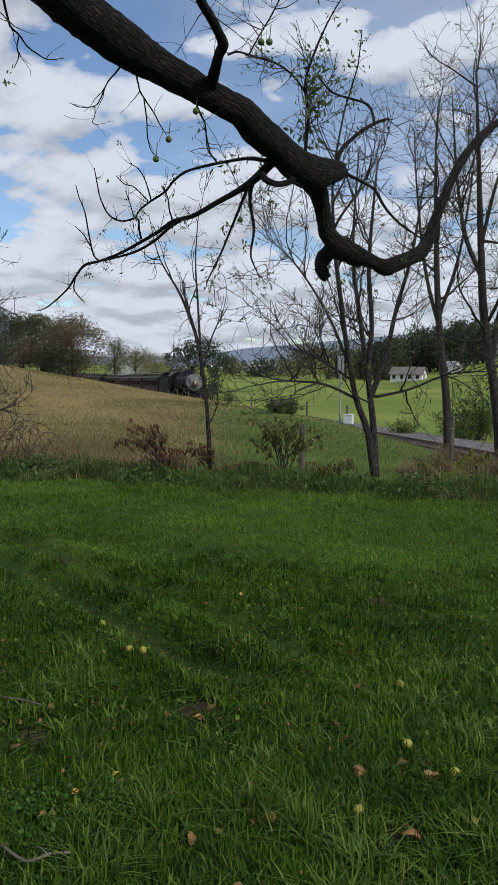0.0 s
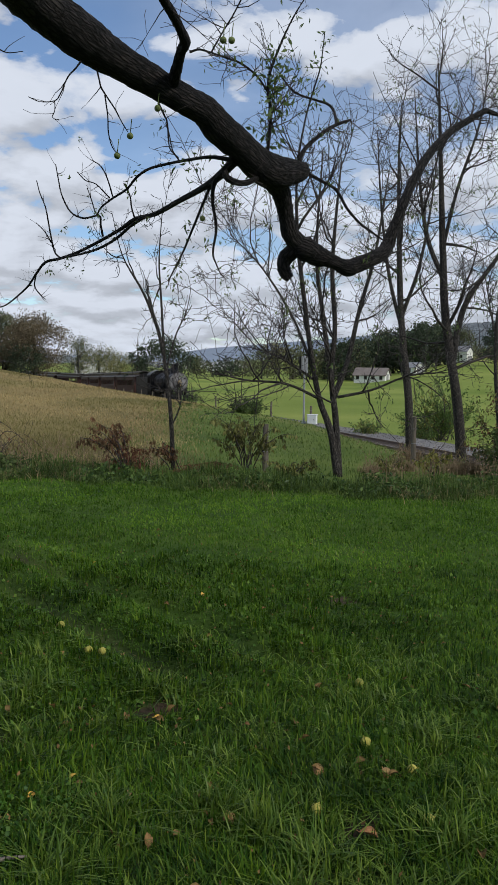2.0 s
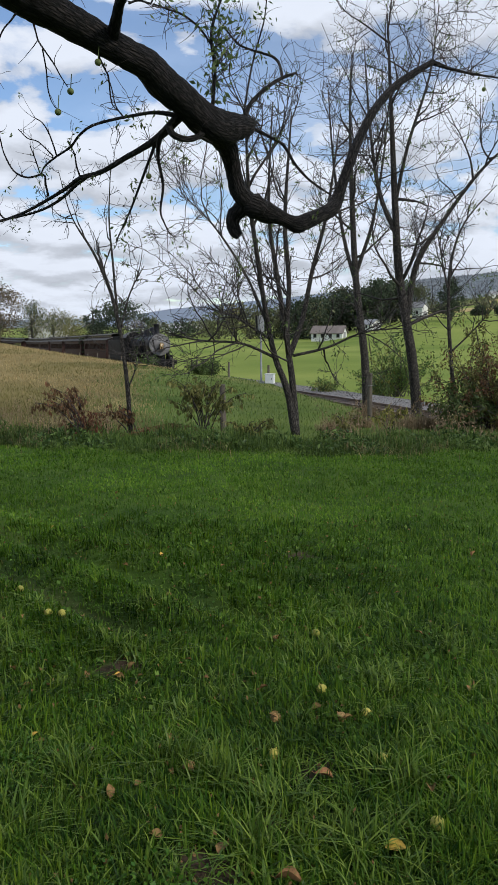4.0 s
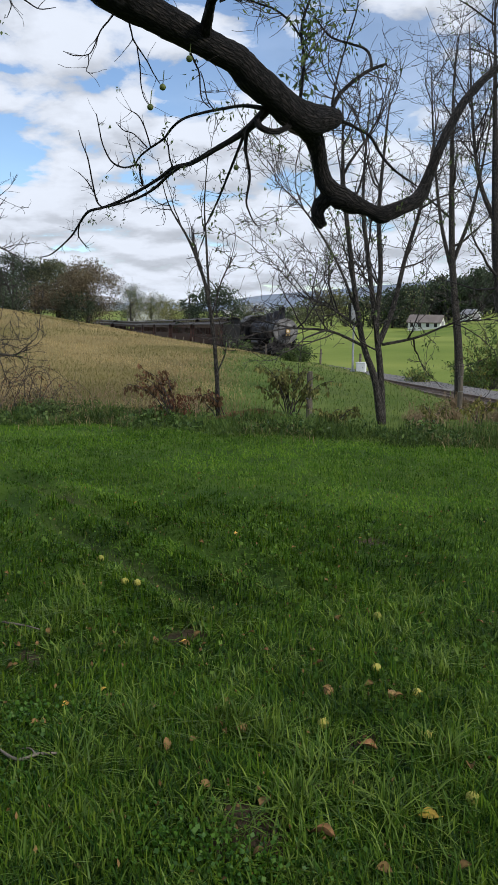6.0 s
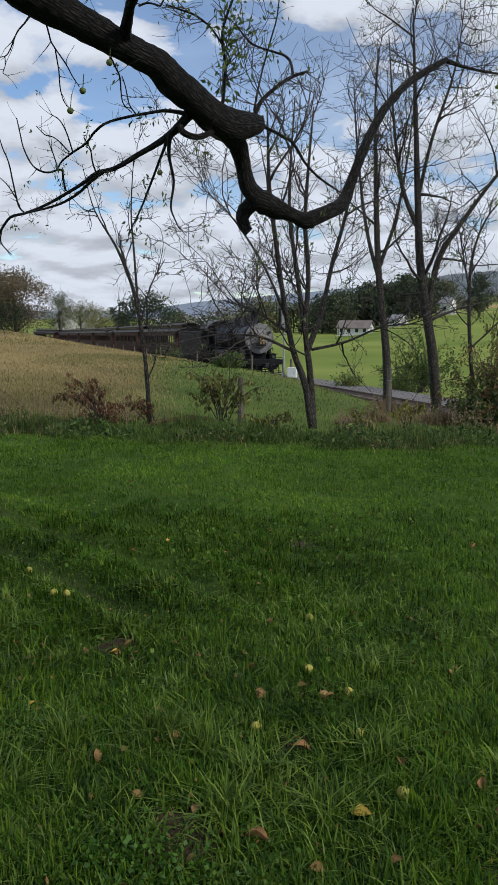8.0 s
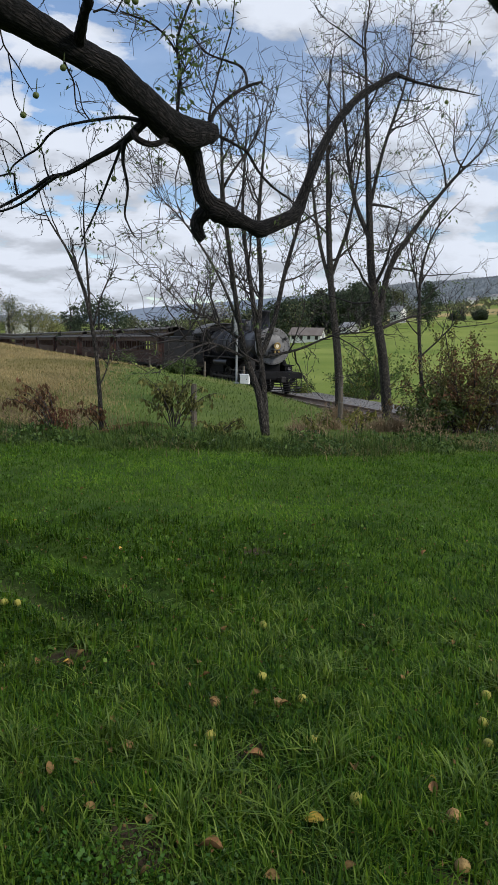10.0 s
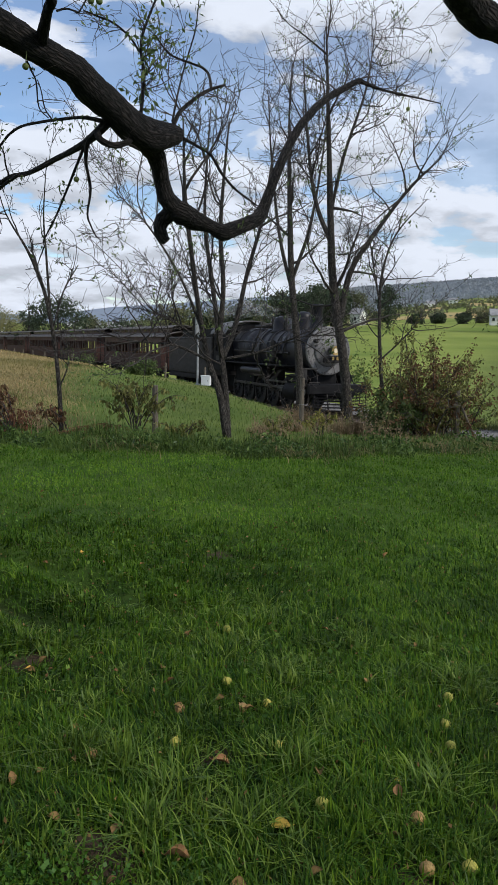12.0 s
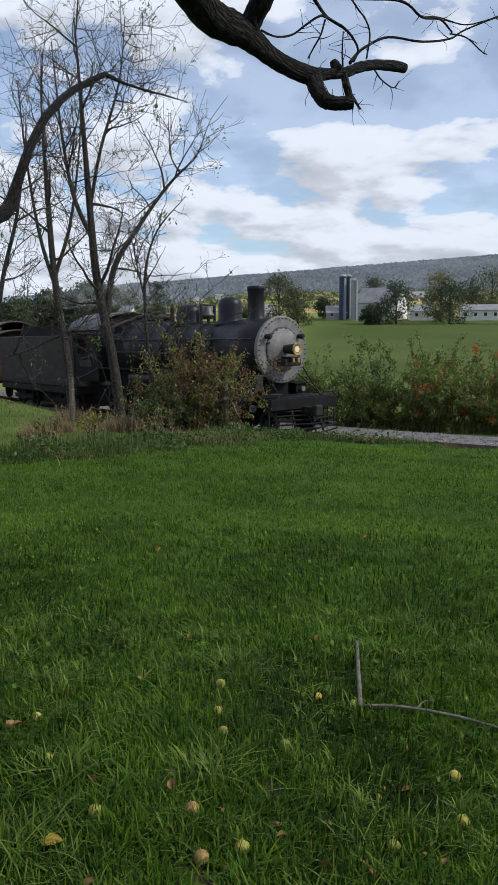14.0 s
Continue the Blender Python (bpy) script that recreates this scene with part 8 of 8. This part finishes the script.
    blades("field_edge_grass", "rank olive grass at the feet of the bushes", gx, gy, rng.uniform(0.3, 0.8, len(gx)), 0.022, M["edge_grass"], 141, 1.3, arch=True)
    # dry hill
    n = 75000
    gy = 16.2 * np.exp(rng.random(n) * np.log(75 / 16.2))
    gx = -0.34 * gy + rng.random(n) * (0.36 * gy + 0.5) + 0.2 * rng.normal(size=n)
    d, zr = track_side(gx, gy)
    wob = 1.3 * np.sin(gx * 0.31) + 1.1 * np.sin(gy * 0.23 + gx * 0.12)
    keep = (d < -3.5) & ((gx - 0.03 * (gy - 17) + 2.0 + wob * 0.25 + 0.9 * rng.normal(size=n) < 0.1) | (gy > 58))
    gx, gy = gx[keep], gy[keep]
    straw = np.sin(gx * 0.7 + np.sin(gy * 0.21) * 2) * np.sin(gy * 0.16 + 1) + 0.22 * rng.normal(size=len(gx)) > -0.15
    for nm, lab, m, k, hgt in (("hill_straw", "tall dry straw-coloured grass on the hill", "dry_grass", straw, 0.15), ("hill_grass", "olive grass on the hill", "hill_blade", ~straw, 0.13)):
        blades(nm, lab, gx[k], gy[k], hgt * (1 + 0.8 * (gy[k] < 18)), 0.003 + 0.00035 * gy[k], M[m], 109, 1.6)
    # tufts of pink-brown plume grass
    for k, (cx, cy, hh) in enumerate(((5.3, 17.3, 0.75), (5.75, 17.5, 0.7), (4.2, 17.4, 0.6), (3.4, 16.6, 0.5), (5.1, 20.5, 0.8))):
        px, py = cx + rng.normal(size=800) * 0.14, cy + rng.normal(size=800) * 0.14
        blades("plume_grass", "tuft of pinkish dry plume grass", px, py, hh * 0.62 * rng.uniform(0.5, 1.1, len(px)), 0.006, M["plume"], 120 + k, 1.5, "grass tuft")
    # broad-leaved weeds at the foreground corner
    cx, cy = np.array([-0.72, -0.62, -0.85, -0.55, -0.78, 0.35, 0.2, 0.0, 0.05, -0.12]), np.array([2.75, 2.55, 2.9, 2.95, 2.35, 1.95, 1.85, 2.05, 1.98, 2.08])
    i = rng.integers(len(cx), size=2400)
    px, py = cx[i] + rng.normal(size=2400) * 0.09, cy[i] + rng.normal(size=2400) * 0.09
    pts = np.stack([px, py, height(px, py) + rng.uniform(0.02, 0.06, 2400)], 1)
    w = quads("clover", leaf_faces(pts, 0.017, rng, -0.2, 0.9), M["clover"])
    tagged(w, "patch of green clover and broad-leaved weeds in the lawn", "weeds", kind="stuff")


M["dry_weed"] = material("dry_weed_blade", (0.26, 0.205, 0.105), 0.85, vary=0.35, scale=1, island=0.35, through_light=0.3)
M["edge_grass"] = material("field_edge_blade", (0.125, 0.145, 0.045), 0.75, vary=0.35, scale=0.6, island=0.4, through_light=0.3)
M["thatch"] = material("thatch_blade", (0.15, 0.125, 0.05), 0.85, vary=0.4, scale=2, island=0.4, through_light=0.2)
M["clover_pale"] = material("lawn_weed_leaf", (0.085, 0.16, 0.03), 0.7, vary=0.3, scale=2, island=0.4, spec=0.08, through_light=0.2)
M["long_blade"] = material("long_grass_blade", (0.050, 0.108, 0.007), 0.55, vary=0.4, scale=1.2, dark=(0.016, 0.042, 0.004), island=0.65, spec=0.12, through_light=0.2)
M["tuft"] = material("tuft_blade", (0.11, 0.180, 0.024), 0.48, vary=0.3, scale=2, island=0.4, spec=0.25, through_light=0.3)
M["pasture_blade"] = material("pasture_blade", (0.115, 0.172, 0.036), 0.65, vary=0.35, scale=0.5, island=0.35, through_light=0.3)
M["hill_blade"] = material("hill_blade", (0.19, 0.17, 0.062), 0.85, vary=0.25, scale=0.3, island=0.2, through_light=0.3)
build_grass()


# ---- what lies on the lawn ----
def build_fallen():
    rng = random.Random(3)
    nuts = ((-0.951, 5.135, 0), (0.421, 2.904, 0), (0.864, 3.209, 0), (0.827, 2.813, 0), (0.089, 2.84, 1), (0.83, 4.256, 0), (0.468, 3.204, 1), (0.719, 3.479, 0),
            (0.745, 3.179, 1), (0.904, 2.384, 0), (1.762, 3.256, 0), (1.559, 2.764, 0), (1.623, 2.967, 0), (1.285, 1.996, 0), (1.144, 2.003, 1), (2.236, 2.794, 0),
            (1.751, 2.568, 0), (1.751, 1.81, 0), (2.254, 2.106, 0), (2.067, 1.84, 0), (1.216, 2.263, 1), (-0.70, 4.65, 0), (-0.62, 4.63, 0))
    for k, (x, y, kind) in enumerate(nuts):
        bm = bmesh.new()
        bmesh.ops.create_icosphere(bm, subdivisions=3, radius=0.023 + 0.003 * rng.random())
        for v in bm.verts:
            v.co *= 1 + 0.05 * noise.noise(v.co * 40 + Vector((k, 0, 0)))
            v.co.z *= 0.94
        drum(bm, 0.003, 0.002, (0, 0, 0.02), (0.004, 0, 0.03), 6)
        ob = part("walnut_husk", bm, M["husk_brown" if kind else "husk"], smooth=True)
        tagged(ob, "rotting brown walnut husk in the grass" if kind else "yellow-green walnut husk lying in the grass", "walnut", "fallen walnuts")
        ob.matrix_world = Matrix.Translation(spot(x, y, 0.028)) @ Matrix.Rotation(rng.random() * 6, 4, (rng.random(), rng.random(), 1))
    # curled fallen leaves
    shapes = []
    for k in range(5):
        bm = bmesh.new()
        n, rows = 7, []
        ln, wd, curl = 0.075 + 0.008 * k, 0.034 + 0.004 * (k % 3), 0.5 + 0.35 * k
        for i in range(n + 1):
            t = i / n
            half = wd * math.sin(math.pi * min(1, t * 0.97 + 0.03)) ** 0.8 * (1.15 - 0.5 * t)
            zc = 0.012 * math.sin(t * 3.1 * (0.6 + curl * 0.4)) + 0.02 * curl * t * t
            rows.append([bm.verts.new((j * half * (1 - 0.12 * abs(j)), t * ln, zc + abs(j) ** 2 * half * 0.55 * curl)) for j in (-1, -0.5, 0, 0.5, 1)])
        for p, q in zip(rows, rows[1:]):
            for i in range(4):
                bm.faces.new((p[i], p[i + 1], q[i + 1], q[i]))
        drum(bm, 0.0012, 0.0012, (0, -0.02, 0.004), (0, 0.004, 0.0), 5)
        me = bpy.data.meshes.new("fallen_leaf")
        bm.to_mesh(me)
        bm.free()
        me.shade_smooth()
        shapes.append(me)
    for me in list(shapes):
        me.materials.append(M["fallen"])
    yel = shapes[1].copy()
    yel.materials.clear()
    yel.materials.append(M["fallen_yellow"])
    # x, y and kind: 0 brown, 1 yellow, 2 large brown, 3 large yellow
    places = [(0.414, 3.657, 0), (0.429, 3.485, 0), (0.682, 3.285, 0), (0.75, 3.15, 0), (0.375, 2.932, 0), (-0.192, 2.628, 2), (-0.085, 2.73, 0), (0.479, 3.192, 0),
              (0.553, 2.732, 2), (-0.656, 3.02, 1), (-0.548, 3.124, 1), (-0.62, 3.884, 0), (-0.486, 3.46, 0), (-0.844, 4.618, 0), (-0.061, 5.989, 1), (-1.131, 3.637, 0),
              (-1.097, 3.683, 0), (-1.03, 3.34, 0), (-0.292, 3.001, 0), (0.032, 3.052, 0), (-0.976, 3.672, 0), (-0.244, 3.734, 0), (-0.187, 3.783, 0), (-0.142, 3.682, 0)]
    places += [(0.317, 4.829, 0), (0.276, 3.375, 0), (-0.517, 3.105, 0), (-0.732, 2.828, 0), (0.676, 4.539, 0), (-0.586, 8.723, 0), (1.112, 6.194, 0), (-0.957, 3.844, 0),
               (-0.755, 3.883, 0), (0.76, 2.26, 3), (0.329, 2.15, 2), (0.2, 2.336, 2), (-0.006, 2.374, 0), (1.236, 2.486, 1), (1.113, 2.157, 0), (0.951, 2.598, 0),
               (1.043, 2.18, 0), (0.146, 2.018, 0), (0.563, 1.984, 0), (2.098, 2.905, 1), (2.029, 2.08, 0), (1.488, 1.781, 2), (1.418, 2.049, 0), (1.866, 1.674, 0),
               (1.585, 1.676, 0), (1.447, 1.982, 0), (1.862, 2.025, 0), (1.426, 2.415, 0), (1.198, 2.384, 0)]
    for _ in range(45):
        r, a = rng.uniform(1.8, 7.5), radians(rng.uniform(-18, 44))
        places.append((r * math.sin(a), r * math.cos(a), 1 if rng.random() < 0.1 else 0))
    for k, (x, y, kind) in enumerate(places):
        golden = kind in (1, 3)
        ob = new("fallen_leaf", yel if golden else shapes[k % 5])
        tagged(ob, "curled yellow leaf lying in the grass" if golden else "curled brown leaf lying in the grass", "leaf", "fallen leaves")
        s = rng.uniform(0.65, 0.85) if kind > 1 else rng.uniform(0.32, 0.56)
        ob.matrix_world = (Matrix.Translation(spot(x, y, 0.034)) @ Euler((rng.uniform(-0.6, 0.6), rng.uniform(-0.6, 0.6), rng.random() * 6.3)).to_matrix().to_4x4()
                           @ Matrix.Scale(s, 4))

    def stick(label, pts, mat="stick"):
        st = empty("stick")
        tagged(st, label, "stick")
        for k, ln in enumerate(pts):
            rows = [(x, y, float(height(x, y)[0]) + h, r) for x, y, h, r in ln]
            tubes("piece" if k == 0 else "side_twig", [smooth_path(rows, 4)], M[mat], st, sides=8, knobs=0.25, seed=k)
    stick("dry grey stick with a fork lying in the grass", [[(-0.84, 2.60, 0.05, 0.004), (-0.72, 2.49, 0.055, 0.006), (-0.65, 2.52, 0.06, 0.006), (-0.58, 2.54, 0.055, 0.004)], [(-0.66, 2.52, 0.06, 0.004), (-0.69, 2.56, 0.06, 0.003), (-0.73, 2.58, 0.05, 0.002)]])
    stick("thick grey stick lying in the lawn", [[(2.667, 3.425, 0.05, 0.008), (2.464, 3.106, 0.06, 0.010), (2.348, 2.92, 0.06, 0.011), (2.233, 2.737, 0.05, 0.010)]])
    stick("long thin dark stick lying in the lawn", [[(2.25, 2.735, 0.05, 0.006), (2.374, 2.662, 0.055, 0.007), (2.487, 2.561, 0.055, 0.007), (2.589, 2.452, 0.05, 0.007), (2.666, 2.315, 0.05, 0.006), (2.73, 2.2, 0.05, 0.004)],
                                                     [(2.45, 2.60, 0.055, 0.004), (2.50, 2.62, 0.07, 0.003), (2.54, 2.60, 0.08, 0.002)]])
    stick("thin pale stick in the lawn", [[(-1.25, 3.95, 0.05, 0.005), (-1.12, 3.9, 0.055, 0.005), (-1.02, 3.86, 0.05, 0.003)]])


build_fallen()
motions()
